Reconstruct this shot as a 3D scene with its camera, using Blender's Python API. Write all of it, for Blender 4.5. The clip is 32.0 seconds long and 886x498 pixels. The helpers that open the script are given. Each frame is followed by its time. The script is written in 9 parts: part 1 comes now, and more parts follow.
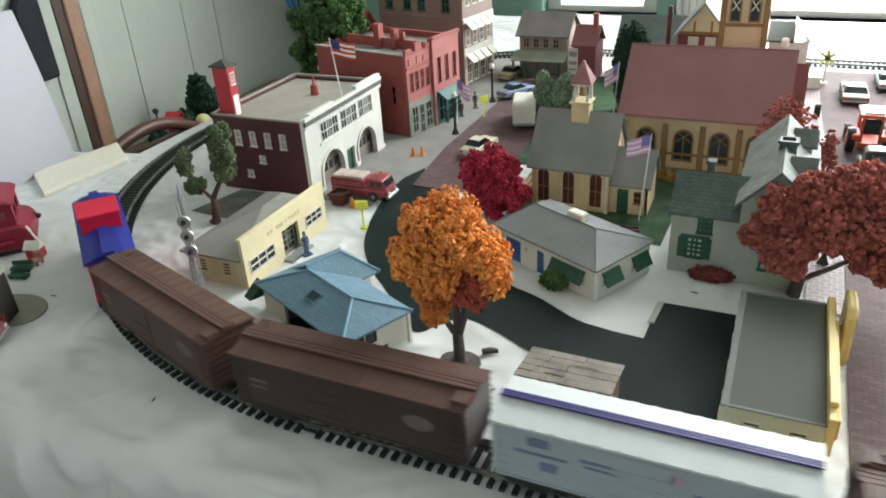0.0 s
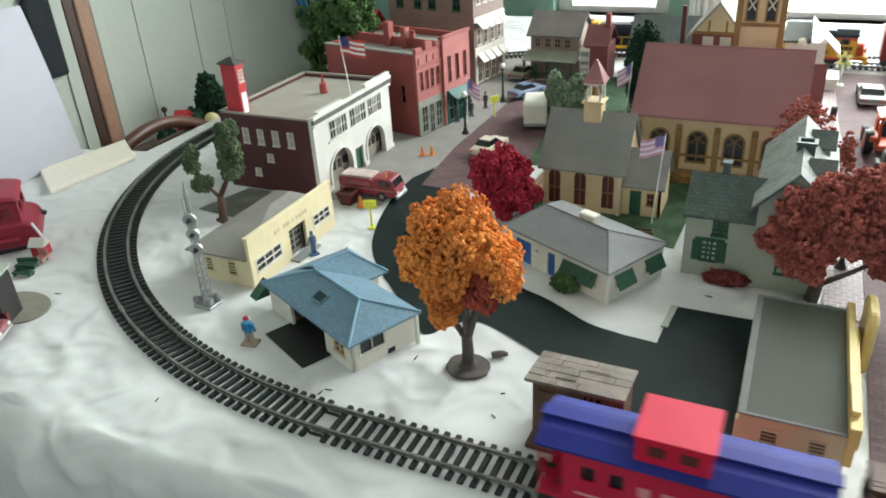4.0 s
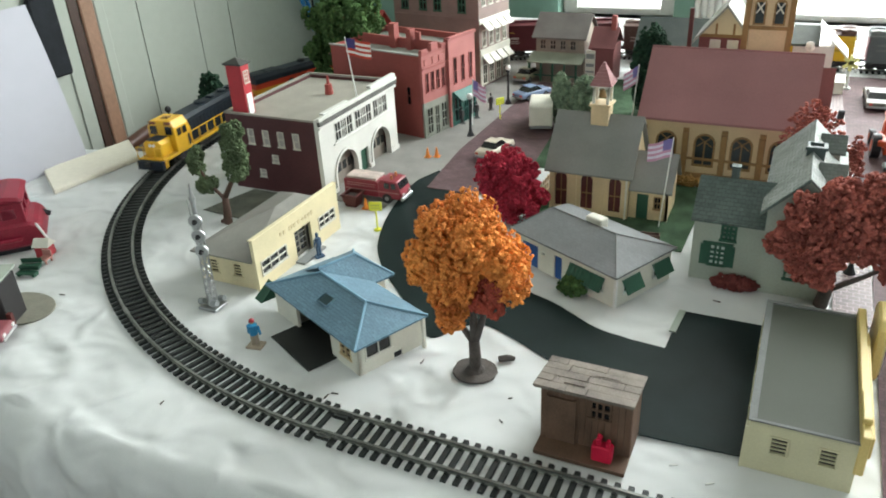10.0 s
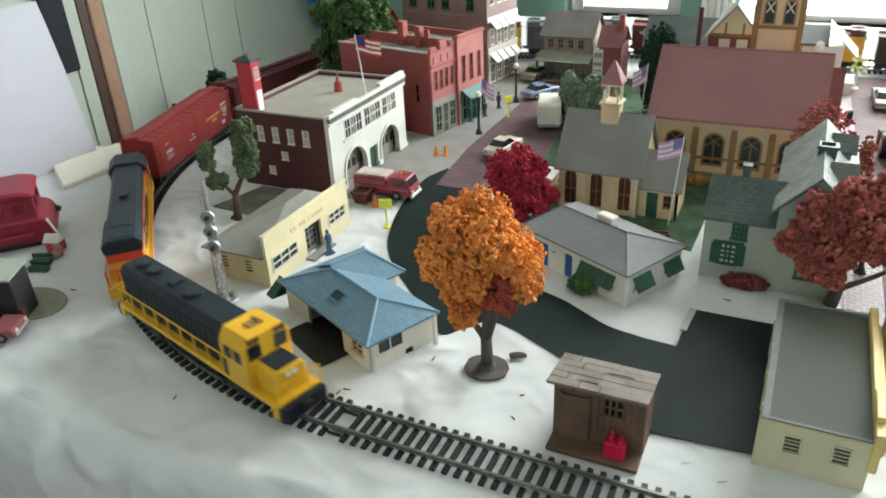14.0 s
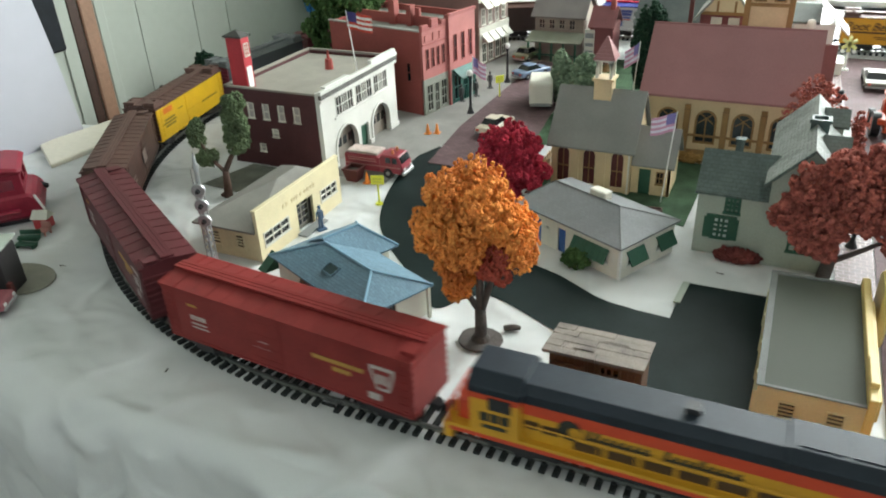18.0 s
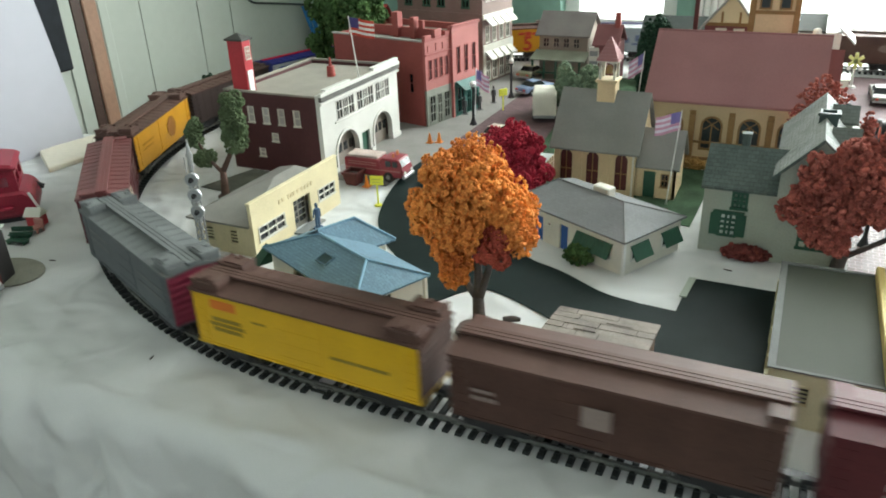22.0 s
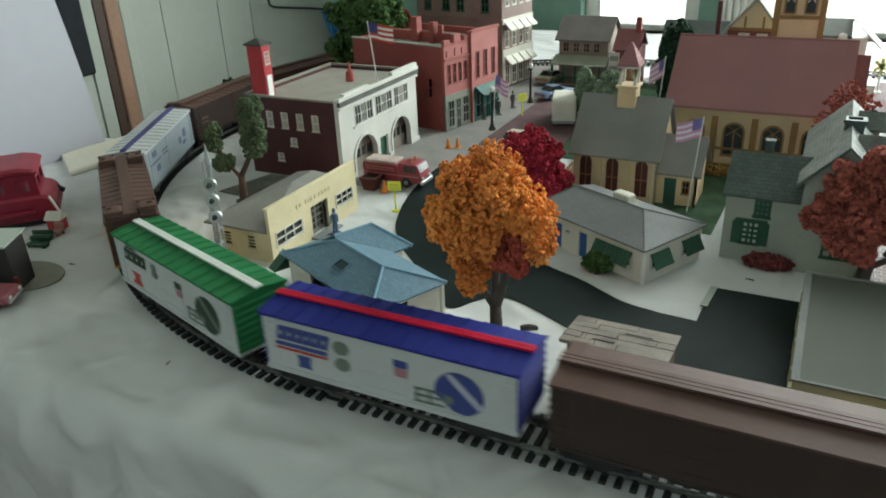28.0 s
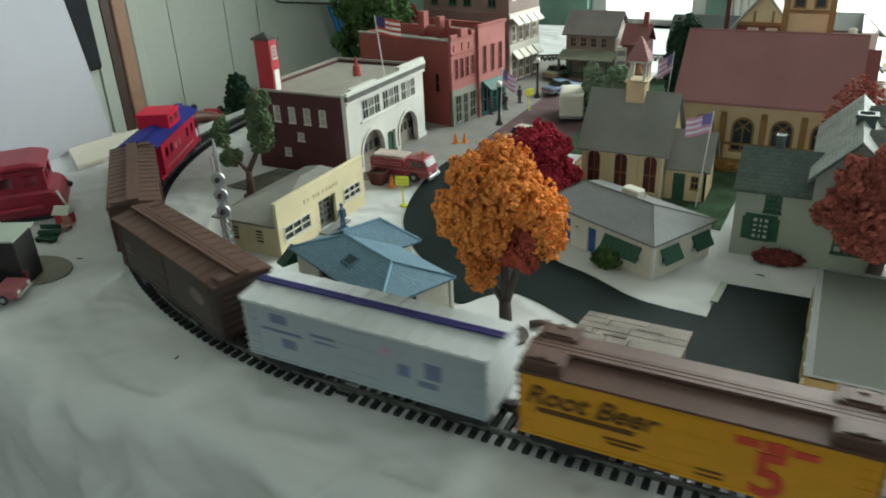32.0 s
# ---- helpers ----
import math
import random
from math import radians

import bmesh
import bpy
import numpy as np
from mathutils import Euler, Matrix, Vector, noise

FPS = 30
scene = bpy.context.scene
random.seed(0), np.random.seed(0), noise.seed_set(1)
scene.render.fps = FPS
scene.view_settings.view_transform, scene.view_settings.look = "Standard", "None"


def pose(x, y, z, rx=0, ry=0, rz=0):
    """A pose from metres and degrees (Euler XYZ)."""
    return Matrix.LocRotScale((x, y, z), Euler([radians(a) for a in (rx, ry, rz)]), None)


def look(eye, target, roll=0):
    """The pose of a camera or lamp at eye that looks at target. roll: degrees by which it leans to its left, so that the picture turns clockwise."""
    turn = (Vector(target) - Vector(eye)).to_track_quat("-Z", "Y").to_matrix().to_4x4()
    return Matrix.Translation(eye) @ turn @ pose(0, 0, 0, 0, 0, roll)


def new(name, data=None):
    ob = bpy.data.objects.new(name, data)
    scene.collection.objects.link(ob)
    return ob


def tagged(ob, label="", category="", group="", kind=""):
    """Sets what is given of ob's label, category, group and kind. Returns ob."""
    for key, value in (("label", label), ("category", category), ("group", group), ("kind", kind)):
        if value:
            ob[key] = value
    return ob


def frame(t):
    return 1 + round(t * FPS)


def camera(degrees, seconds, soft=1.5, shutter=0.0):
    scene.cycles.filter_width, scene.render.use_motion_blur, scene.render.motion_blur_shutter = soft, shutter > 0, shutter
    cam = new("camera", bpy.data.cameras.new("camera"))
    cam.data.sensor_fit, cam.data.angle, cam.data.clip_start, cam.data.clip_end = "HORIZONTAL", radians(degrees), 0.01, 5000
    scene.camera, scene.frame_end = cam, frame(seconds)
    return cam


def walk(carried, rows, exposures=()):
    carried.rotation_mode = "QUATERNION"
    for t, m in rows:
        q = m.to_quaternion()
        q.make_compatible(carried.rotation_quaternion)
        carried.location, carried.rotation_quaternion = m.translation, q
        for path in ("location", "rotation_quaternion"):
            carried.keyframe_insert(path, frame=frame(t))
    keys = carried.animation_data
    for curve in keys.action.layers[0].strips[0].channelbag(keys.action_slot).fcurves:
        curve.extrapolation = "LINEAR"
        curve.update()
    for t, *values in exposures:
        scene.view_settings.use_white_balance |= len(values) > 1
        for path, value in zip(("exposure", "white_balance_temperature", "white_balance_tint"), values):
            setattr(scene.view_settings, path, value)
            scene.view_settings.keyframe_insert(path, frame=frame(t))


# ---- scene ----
cam = camera(60.944, 32.0, soft=1.9, shutter=0.9)
PATH = [
    (0, (0.00399, -0.01262, 0.27226), (-0.37671, 0.78178, -0.20102), -3.623),
    (0.5, (0.00246, -0.01443, 0.27414), (-0.37844, 0.77880, -0.20096), -3.734),
    (1, (0.00229, -0.01241, 0.27260), (-0.37674, 0.78199, -0.20201), -3.735),
    (1.5, (0.00222, -0.00936, 0.27072), (-0.38019, 0.78157, -0.20700), -3.869),
    (2, (0.00157, -0.00748, 0.27029), (-0.38080, 0.78169, -0.21033), -3.824),
    (2.5, (0.00100, -0.00700, 0.26721), (-0.38870, 0.78641, -0.20037), -3.673),
    (3, (-0.00023, -0.00584, 0.26871), (-0.39419, 0.78640, -0.19728), -3.481),
    (3.5, (-0.00047, -0.00697, 0.26820), (-0.39250, 0.78486, -0.20011), -3.409),
    (5.5, (0.00135, -0.00023, 0.26682), (-0.38640, 0.79001, -0.20770), -3.549),
    (6, (0.00000, 0.00000, 0.26688), (-0.38834, 0.79002, -0.20753), -3.388),
    (6.5, (-0.00120, -0.00140, 0.26705), (-0.39312, 0.78923, -0.20338), -3.357),
    (7, (-0.00300, -0.00542, 0.26829), (-0.39201, 0.78819, -0.19954), -3.019),
    (7.5, (-0.00313, -0.00567, 0.26844), (-0.39403, 0.78767, -0.19827), -3.042),
    (8, (-0.00388, -0.00700, 0.26901), (-0.39392, 0.78671, -0.19778), -3.086),
    (8.5, (-0.00454, -0.00756, 0.26969), (-0.39376, 0.78724, -0.19594), -3.066),
    (9, (-0.00504, -0.00639, 0.26931), (-0.39565, 0.78709, -0.19738), -3.050),
    (9.5, (-0.00471, -0.00466, 0.26801), (-0.39557, 0.78773, -0.20033), -3.096),
    (10, (-0.00485, -0.00471, 0.26775), (-0.39683, 0.78614, -0.20225), -3.165),
    (10.5, (-0.00625, -0.00612, 0.26806), (-0.39905, 0.78425, -0.20208), -3.020),
    (11, (-0.00630, -0.00625, 0.26647), (-0.40204, 0.78339, -0.20243), -3.120),
    (11.5, (-0.00688, -0.00643, 0.26755), (-0.40203, 0.78221, -0.20352), -3.093),
    (12, (-0.00726, -0.00579, 0.26754), (-0.40191, 0.78243, -0.20466), -3.262),
    (12.5, (-0.00796, -0.00644, 0.26875), (-0.40151, 0.78267, -0.20287), -3.290),
    (13, (-0.00773, -0.00804, 0.26836), (-0.40191, 0.78138, -0.20220), -3.203),
    (13.5, (-0.00841, -0.00856, 0.26807), (-0.40077, 0.78138, -0.20314), -3.003),
    (14, (-0.00971, -0.00861, 0.26750), (-0.40369, 0.78059, -0.20360), -2.917),
    (14.5, (-0.01018, -0.00995, 0.26652), (-0.40358, 0.77984, -0.20408), -2.884),
    (16.5, (-0.01211, -0.01319, 0.26902), (-0.39938, 0.77943, -0.20192), -2.682),
    (17, (-0.01235, -0.01460, 0.26875), (-0.39508, 0.77892, -0.20436), -2.696),
    (17.5, (-0.01183, -0.01316, 0.26626), (-0.39282, 0.78005, -0.20878), -2.557),
    (18, (-0.01159, -0.01277, 0.25768), (-0.38959, 0.77652, -0.22619), -2.521),
    (18.5, (-0.00957, -0.01264, 0.24874), (-0.39526, 0.77498, -0.23177), -2.597),
    (19, (-0.00915, -0.01374, 0.24189), (-0.39921, 0.77648, -0.23077), -1.985),
    (19.5, (-0.01072, -0.01340, 0.23221), (-0.40557, 0.78229, -0.22711), -2.526),
    (20, (-0.00995, -0.01604, 0.22700), (-0.39991, 0.78978, -0.21862), -2.434),
    (20.5, (-0.00807, -0.01442, 0.22313), (-0.40386, 0.79576, -0.20926), -2.318),
    (21, (-0.00766, -0.01335, 0.22338), (-0.40421, 0.79536, -0.21106), -2.236),
    (21.5, (-0.00634, -0.01253, 0.22294), (-0.40065, 0.79780, -0.21053), -2.191),
    (22, (-0.00700, -0.01299, 0.22325), (-0.40225, 0.79701, -0.20997), -2.223),
    (22.5, (-0.00820, -0.01341, 0.22462), (-0.40311, 0.79888, -0.20460), -2.067),
    (23, (-0.00858, -0.01194, 0.22428), (-0.40594, 0.80237, -0.19881), -2.029),
    (23.5, (-0.00728, -0.00930, 0.22303), (-0.40941, 0.80353, -0.19838), -2.297),
    (24, (-0.00673, -0.00796, 0.22304), (-0.40732, 0.80232, -0.20472), -2.328),
    (24.5, (-0.00859, -0.00838, 0.22345), (-0.41239, 0.79940, -0.20600), -2.294),
    (25, (-0.00827, -0.00807, 0.22369), (-0.41754, 0.79369, -0.21182), -2.450),
    (25.5, (-0.00732, -0.00973, 0.22462), (-0.41380, 0.79450, -0.20896), -1.959),
    (27.5, (-0.00838, -0.01011, 0.22415), (-0.42287, 0.79292, -0.20404), -2.388),
    (28, (-0.00821, -0.00923, 0.22357), (-0.42594, 0.79218, -0.20450), -2.474),
    (28.5, (-0.00845, -0.00967, 0.22329), (-0.42703, 0.78985, -0.20747), -2.526),
    (29, (-0.00843, -0.00864, 0.22322), (-0.42810, 0.78950, -0.20904), -2.578),
    (29.5, (-0.00830, -0.00906, 0.22274), (-0.42748, 0.78871, -0.21068), -2.600),
    (30, (-0.00919, -0.00927, 0.22492), (-0.42821, 0.78928, -0.20720), -2.719),
    (30.5, (-0.00973, -0.00912, 0.22458), (-0.42619, 0.79200, -0.20525), -2.590),
    (31, (-0.01004, -0.00965, 0.22365), (-0.42626, 0.79126, -0.20682), -2.412),
    (31.5, (-0.00985, -0.00840, 0.22247), (-0.42681, 0.79103, -0.21004), -2.387),
    (32, (-0.01150, -0.00955, 0.22275), (-0.43272, 0.78732, -0.21036), -2.515),
]
walk(cam, [(t, look(eye, target, roll)) for t, eye, target, roll in PATH],
     [(0, 0.04, 6500, 7), (1, 0.09, 6500, 7), (22.5, 0.12, 6500, 4), (24, -0.44, 6480, 0), (25, -0.50, 6450, 1), (32, -0.44, 6520, 0)])

# ---------------------------------------------------------------- world, light, exposure
w = bpy.data.worlds.new("sky_world")
scene.world = w
w.use_nodes = True
nt = w.node_tree
sky = nt.nodes.new("ShaderNodeTexSky")
sky.sky_type, sky.sun_disc = "NISHITA", False
sky.sun_elevation, sky.sun_rotation = radians(38), radians(20)
nt.links.new(sky.outputs[0], nt.nodes["Background"].inputs[0])
nt.nodes["Background"].inputs[1].default_value = 0.12
scene.view_settings.exposure = 0.0


def area_lamp(name, eye, target, sx, sy, watts, color):
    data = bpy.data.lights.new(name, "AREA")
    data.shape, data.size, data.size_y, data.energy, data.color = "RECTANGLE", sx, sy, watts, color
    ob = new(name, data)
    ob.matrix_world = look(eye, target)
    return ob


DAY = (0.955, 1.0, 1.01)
area_lamp("window_light", (0.55, 1.62, 0.6), (0.3, 0.3, 0.0), 1.5, 1.05, 80, DAY)
# Two fill lamps at unseen east and south openings, added to brighten the room.
area_lamp("window_light", (2.05, 0.1, 0.7), (0.0, 0.35, 0.0), 1.3, 1.1, 4, DAY)
area_lamp("window_light", (-0.3, -2.05, 0.75), (-0.2, 0.4, 0.0), 1.5, 1.1, 8.6, DAY)

# ---------------------------------------------------------------- materials
MATS = {}


def mat(name, rgb, rough=0.6, var=0.12, fine=900.0, coarse=60.0, bump=0.15, metal=0.0, spec=0.4, tint=None, pattern=None, islands=0.0, deep=None):
    """A surface: base colour varied at two scales, a fine relief, and a brick, shingle or rib pattern if asked for."""
    if name in MATS:
        return MATS[name]
    m = bpy.data.materials.new(name)
    m.use_nodes = True
    t = m.node_tree
    N, L = t.nodes, t.links
    p = N["Principled BSDF"]
    p.inputs["Roughness"].default_value, p.inputs["Metallic"].default_value = rough, metal
    p.inputs["Specular IOR Level"].default_value = spec
    tc = N.new("ShaderNodeTexCoord")
    n1, n2 = N.new("ShaderNodeTexNoise"), N.new("ShaderNodeTexNoise")
    n1.inputs["Scale"].default_value, n1.inputs["Detail"].default_value = fine, 3
    n2.inputs["Scale"].default_value, n2.inputs["Detail"].default_value = coarse, 4
    for n in (n1, n2):
        L.new(tc.outputs["Object"], n.inputs["Vector"])
    dark = deep or tuple(c * (1 - 1.6 * var) for c in rgb)
    light = tuple(min(1, c * (1 + 1.3 * var)) for c in (tint or rgb))
    add = N.new("ShaderNodeMath")
    add.operation = "MULTIPLY_ADD"
    add.inputs[1].default_value = 0.45
    L.new(n1.outputs["Fac"], add.inputs[0])
    half = N.new("ShaderNodeMath")
    half.operation = "MULTIPLY"
    half.inputs[1].default_value = 0.55
    L.new(n2.outputs["Fac"], half.inputs[0])
    L.new(half.outputs[0], add.inputs[2])
    ramp = N.new("ShaderNodeValToRGB")
    ramp.color_ramp.elements[0].position, ramp.color_ramp.elements[1].position = 0.33, 0.67
    ramp.color_ramp.elements[0].color, ramp.color_ramp.elements[1].color = (*dark, 1), (*light, 1)
    L.new(add.outputs[0], ramp.inputs[0])
    color, height = ramp.outputs[0], n1.outputs["Fac"]
    if pattern:
        sx, sy, deep, mortar = pattern
        br = N.new("ShaderNodeTexBrick")
        mp = N.new("ShaderNodeMapping")
        mp.inputs["Rotation"].default_value = PATTERN_TURN.get(name, (0, 0, 0))
        L.new(tc.outputs["Object"], mp.inputs["Vector"])
        L.new(mp.outputs[0], br.inputs["Vector"])
        br.inputs["Scale"].default_value = 1.0
        br.inputs["Brick Width"].default_value, br.inputs["Row Height"].default_value = sx * 0.001, sy * 0.001
        br.inputs["Mortar Size"].default_value = 0.06 * sy * 0.001
        br.inputs["Color1"].default_value, br.inputs["Color2"].default_value = (1, 1, 1, 1), (deep, deep, deep, 1)
        br.inputs["Mortar"].default_value = (*mortar, 1)
        mx = N.new("ShaderNodeMixRGB")
        mx.blend_type = "MULTIPLY"
        mx.inputs[0].default_value = 1.0
        L.new(color, mx.inputs[1])
        L.new(br.outputs["Color"], mx.inputs[2])
        color = mx.outputs[0]
    if islands:
        geo = N.new("ShaderNodeNewGeometry")
        hsv = N.new("ShaderNodeHueSaturation")
        mr = N.new("ShaderNodeMapRange")
        mr.inputs[3].default_value, mr.inputs[4].default_value = 1 - islands, 1 + islands
        L.new(geo.outputs["Random Per Island"], mr.inputs[0])
        L.new(mr.outputs[0], hsv.inputs["Value"])
        L.new(color, hsv.inputs["Color"])
        color = hsv.outputs[0]
    L.new(color, p.inputs["Base Color"])
    if bump:
        b = N.new("ShaderNodeBump")
        b.inputs["Strength"].default_value, b.inputs["Distance"].default_value = bump, 0.0006
        L.new(height, b.inputs["Height"])
        L.new(b.outputs[0], p.inputs["Normal"])
    MATS[name] = m
    return m


PATTERN_TURN = {}


def upright(name, axis):
    """Turns a pattern so that it stands on a wall that faces along x or y."""
    PATTERN_TURN[name] = (radians(90), 0, 0) if axis == "y" else (radians(90), 0, radians(90))
    return name


def glow(name, rgb, strength):
    m = bpy.data.materials.new(name)
    m.use_nodes = True
    n = m.node_tree.nodes
    e = n.new("ShaderNodeEmission")
    e.inputs[0].default_value, e.inputs[1].default_value = (*rgb, 1), strength
    m.node_tree.links.new(e.outputs[0], n["Material Output"].inputs[0])
    MATS[name] = m
    return m


CLOTH = mat("white_cloth", (0.60, 0.61, 0.605), 0.95, 0.05, 2600, 9, 0.25, spec=0.1)


def crease(m):
    """Soft crumples of a few centimetres under the weave."""
    N, L = m.node_tree.nodes, m.node_tree.links
    p = N["Principled BSDF"]
    fine = p.inputs["Normal"].links[0].from_node
    tc = next(n for n in N if n.type == "TEX_COORD")
    n = N.new("ShaderNodeTexNoise")
    n.inputs["Scale"].default_value, n.inputs["Detail"].default_value, n.inputs["Distortion"].default_value = 20.0, 2.0, 0.3
    n.inputs["Roughness"].default_value = 0.45
    L.new(tc.outputs["Object"], n.inputs["Vector"])
    b = N.new("ShaderNodeBump")
    b.inputs["Strength"].default_value, b.inputs["Distance"].default_value = 0.8, 0.013
    L.new(n.outputs["Fac"], b.inputs["Height"])
    L.new(b.outputs[0], fine.inputs["Normal"])
    # sharper pressed lines
    v = N.new("ShaderNodeTexNoise")
    v.inputs["Scale"].default_value, v.inputs["Detail"].default_value, v.inputs["Distortion"].default_value = 26.0, 3.0, 1.1
    v.noise_type = "RIDGED_MULTIFRACTAL"
    L.new(tc.outputs["Object"], v.inputs["Vector"])
    b2 = N.new("ShaderNodeBump")
    b2.inputs["Strength"].default_value, b2.inputs["Distance"].default_value = 0.85, 0.005
    L.new(v.outputs["Fac"], b2.inputs["Height"])
    L.new(b2.outputs[0], b.inputs["Normal"])


crease(CLOTH)
PAPER = mat("white_paper", (0.68, 0.69, 0.68), 0.8, 0.03, 500, 14, 0.1, spec=0.2)
ASPHALT = mat("asphalt_paper", (0.013, 0.021, 0.020), 0.55, 0.25, 1500, 22, 0.2, spec=0.07)
CONCRETE = mat("grey_concrete", (0.225, 0.215, 0.20), 0.85, 0.12, 900, 40, 0.2)
BRICKROAD = mat("brick_paper", (0.13, 0.082, 0.086), 0.7, 0.15, 700, 30, 0.1, spec=0.15, pattern=(7.0, 3.2, 0.72, (0.5, 0.5, 0.5)))
BRICKPALE = mat("pale_brick_paper", (0.17, 0.125, 0.125), 0.5, 0.12, 700, 30, 0.1, spec=0.15, pattern=(7.0, 4.6, 0.8, (2.4, 2.5, 2.5)))
GRASS = mat("grass_mat", (0.055, 0.095, 0.055), 0.95, 0.4, 2200, 60, 0.6, spec=0.1)
TIE = mat("black_plastic_tie", (0.018, 0.021, 0.020), 0.55, 0.3, 1800, 200, 0.2)
RAIL = mat("dull_rail", (0.23, 0.235, 0.215), 0.42, 0.3, 1200, 90, 0.1, metal=0.75)
BLACK = mat("black_plastic", (0.014, 0.014, 0.016), 0.5, 0.25, 900, 100, 0.1)
DARKGLASS = mat("dark_pane", (0.012, 0.014, 0.016), 0.12, 0.2, 300, 60, 0.0, spec=0.6)
WHITE = mat("white_plastic", (0.72, 0.72, 0.69), 0.45, 0.05, 900, 60, 0.08)
OFFWHITE = mat("ivory_plastic", (0.62, 0.60, 0.52), 0.5, 0.07, 900, 60, 0.1)
CREAM = mat("cream_plastic", (0.67, 0.585, 0.37), 0.5, 0.08, 900, 40, 0.12)
YELLOWISH = mat("yellow_cream_plastic", (0.66, 0.50, 0.19), 0.45, 0.07, 900, 40, 0.08)
ROOFGREY = mat("grey_roof", (0.16, 0.165, 0.16), 0.75, 0.15, 1400, 45, 0.4)
ROOFPALE = mat("pale_grey_roof", (0.30, 0.30, 0.27), 0.8, 0.12, 1400, 45, 0.3)
ROOFTAN = mat("tan_grey_roof", (0.30, 0.28, 0.24), 0.8, 0.12, 1400, 35, 0.25)
ROOFSHINGLE = mat("grey_shingle", (0.19, 0.195, 0.20), 0.7, 0.12, 1000, 30, 0.3, pattern=(4.2, 2.2, 0.9, (0.8, 0.8, 0.8)))
BLUEROOF = mat("blue_shingle", (0.135, 0.235, 0.31), 0.62, 0.14, 900, 24, 0.25, pattern=(4.0, 2.0, 0.82, (0.6, 0.62, 0.66)))
GREENROOF = mat("dark_green_shingle", (0.095, 0.125, 0.115), 0.75, 0.2, 900, 40, 0.3, pattern=(4.4, 2.4, 0.75, (0.45, 0.45, 0.45)))
SLATE = mat("pale_slate", (0.26, 0.28, 0.26), 0.7, 0.18, 800, 40, 0.3, pattern=(3.8, 3.0, 0.65, (0.25, 0.27, 0.25)))
REDROOF = mat("red_brown_roof", (0.29, 0.13, 0.13), 0.6, 0.1, 1200, 20, 0.2)
MAROON = mat(upright("maroon_brick", "y"), (0.075, 0.022, 0.024), 0.6, 0.14, 900, 30, 0.2, pattern=(2.4, 1.0, 0.85, (0.8, 0.75, 0.75)))
# One red brick in two tones: street front coloured as lit, sides as shaded.
REDBRICK = mat(upright("lit_red_brick_x", "x"), (0.36, 0.105, 0.095), 0.65, 0.12, 900, 30, 0.2, pattern=(2.4, 1.0, 0.86, (1.1, 1.3, 1.3)))
REDBRICKY = mat(upright("shaded_red_brick_y", "y"), (0.28, 0.065, 0.055), 0.65, 0.12, 900, 30, 0.2, pattern=(2.4, 1.0, 0.86, (1.05, 1.2, 1.2)))
BROWNBRICK = mat(upright("brown_brick", "y"), (0.23, 0.165, 0.145), 0.7, 0.14, 900, 30, 0.2, pattern=(2.4, 1.0, 0.85, (1.15, 1.15, 1.15)))
FIRERED = mat("fire_red", (0.42, 0.030, 0.040), 0.4, 0.12, 900, 60, 0.08)
PALEGREEN = mat("pale_green_wall", (0.33, 0.37, 0.31), 0.6, 0.08, 900, 40, 0.15)
DKGREEN = mat("dark_green", (0.022, 0.085, 0.05), 0.55, 0.15, 900, 60, 0.1)
TEAL = mat("teal_green", (0.02, 0.10, 0.08), 0.5, 0.15, 900, 60, 0.1)
BLUEDOOR = mat("blue_door", (0.02, 0.09, 0.30), 0.45, 0.12, 900, 60, 0.1)
TAN = mat("tan_wall", (0.62, 0.48, 0.29), 0.6, 0.1, 900, 40, 0.2)
BROWNTRIM = mat("brown_trim", (0.26, 0.15, 0.055), 0.6, 0.15, 900, 60, 0.1)
DARKWOOD = mat("dark_red_wood", (0.085, 0.018, 0.015), 0.6, 0.15, 900, 60, 0.1)
SHEDWOOD = mat("brown_plank", (0.135, 0.078, 0.05), 0.7, 0.25, 1600, 60, 0.35)
SHEDROOF = mat("weathered_plank", (0.165, 0.138, 0.115), 0.75, 0.32, 1600, 80, 0.4, islands=0.12)
BARK = mat("grey_brown_bark", (0.075, 0.062, 0.055), 0.7, 0.25, 900, 120, 0.4)
BARK2 = mat("red_brown_bark", (0.10, 0.055, 0.04), 0.7, 0.25, 900, 120, 0.4)
ORANGE = mat("orange_foam", (0.60, 0.185, 0.04), 0.9, 0.28, 900, 26, 0.5, spec=0.15, tint=(0.74, 0.31, 0.075), islands=0.16, deep=(0.40, 0.10, 0.03))
CRIMSON = mat("crimson_foam", (0.38, 0.03, 0.055), 0.9, 0.28, 1500, 90, 0.5, spec=0.15, islands=0.25)
RUSTRED = mat("rust_red_foam", (0.26, 0.068, 0.056), 0.9, 0.3, 1500, 90, 0.5, spec=0.15, tint=(0.37, 0.115, 0.09), islands=0.25)
LEAF = mat("green_foam", (0.065, 0.12, 0.04), 0.9, 0.3, 1500, 90, 0.5, spec=0.15, islands=0.25)
LEAFGREY = mat("grey_green_foam", (0.18, 0.24, 0.16), 0.9, 0.3, 1500, 90, 0.5, spec=0.15, islands=0.25)
LEAFDARK = mat("dark_green_foam", (0.022, 0.05, 0.03), 0.9, 0.3, 1500, 90, 0.5, spec=0.15, islands=0.25)
SILVER = mat("silver_metal", (0.42, 0.43, 0.43), 0.45, 0.1, 900, 60, 0.05, metal=0.85)
GREYPL = mat("grey_plastic", (0.24, 0.25, 0.25), 0.5, 0.12, 900, 60, 0.1)
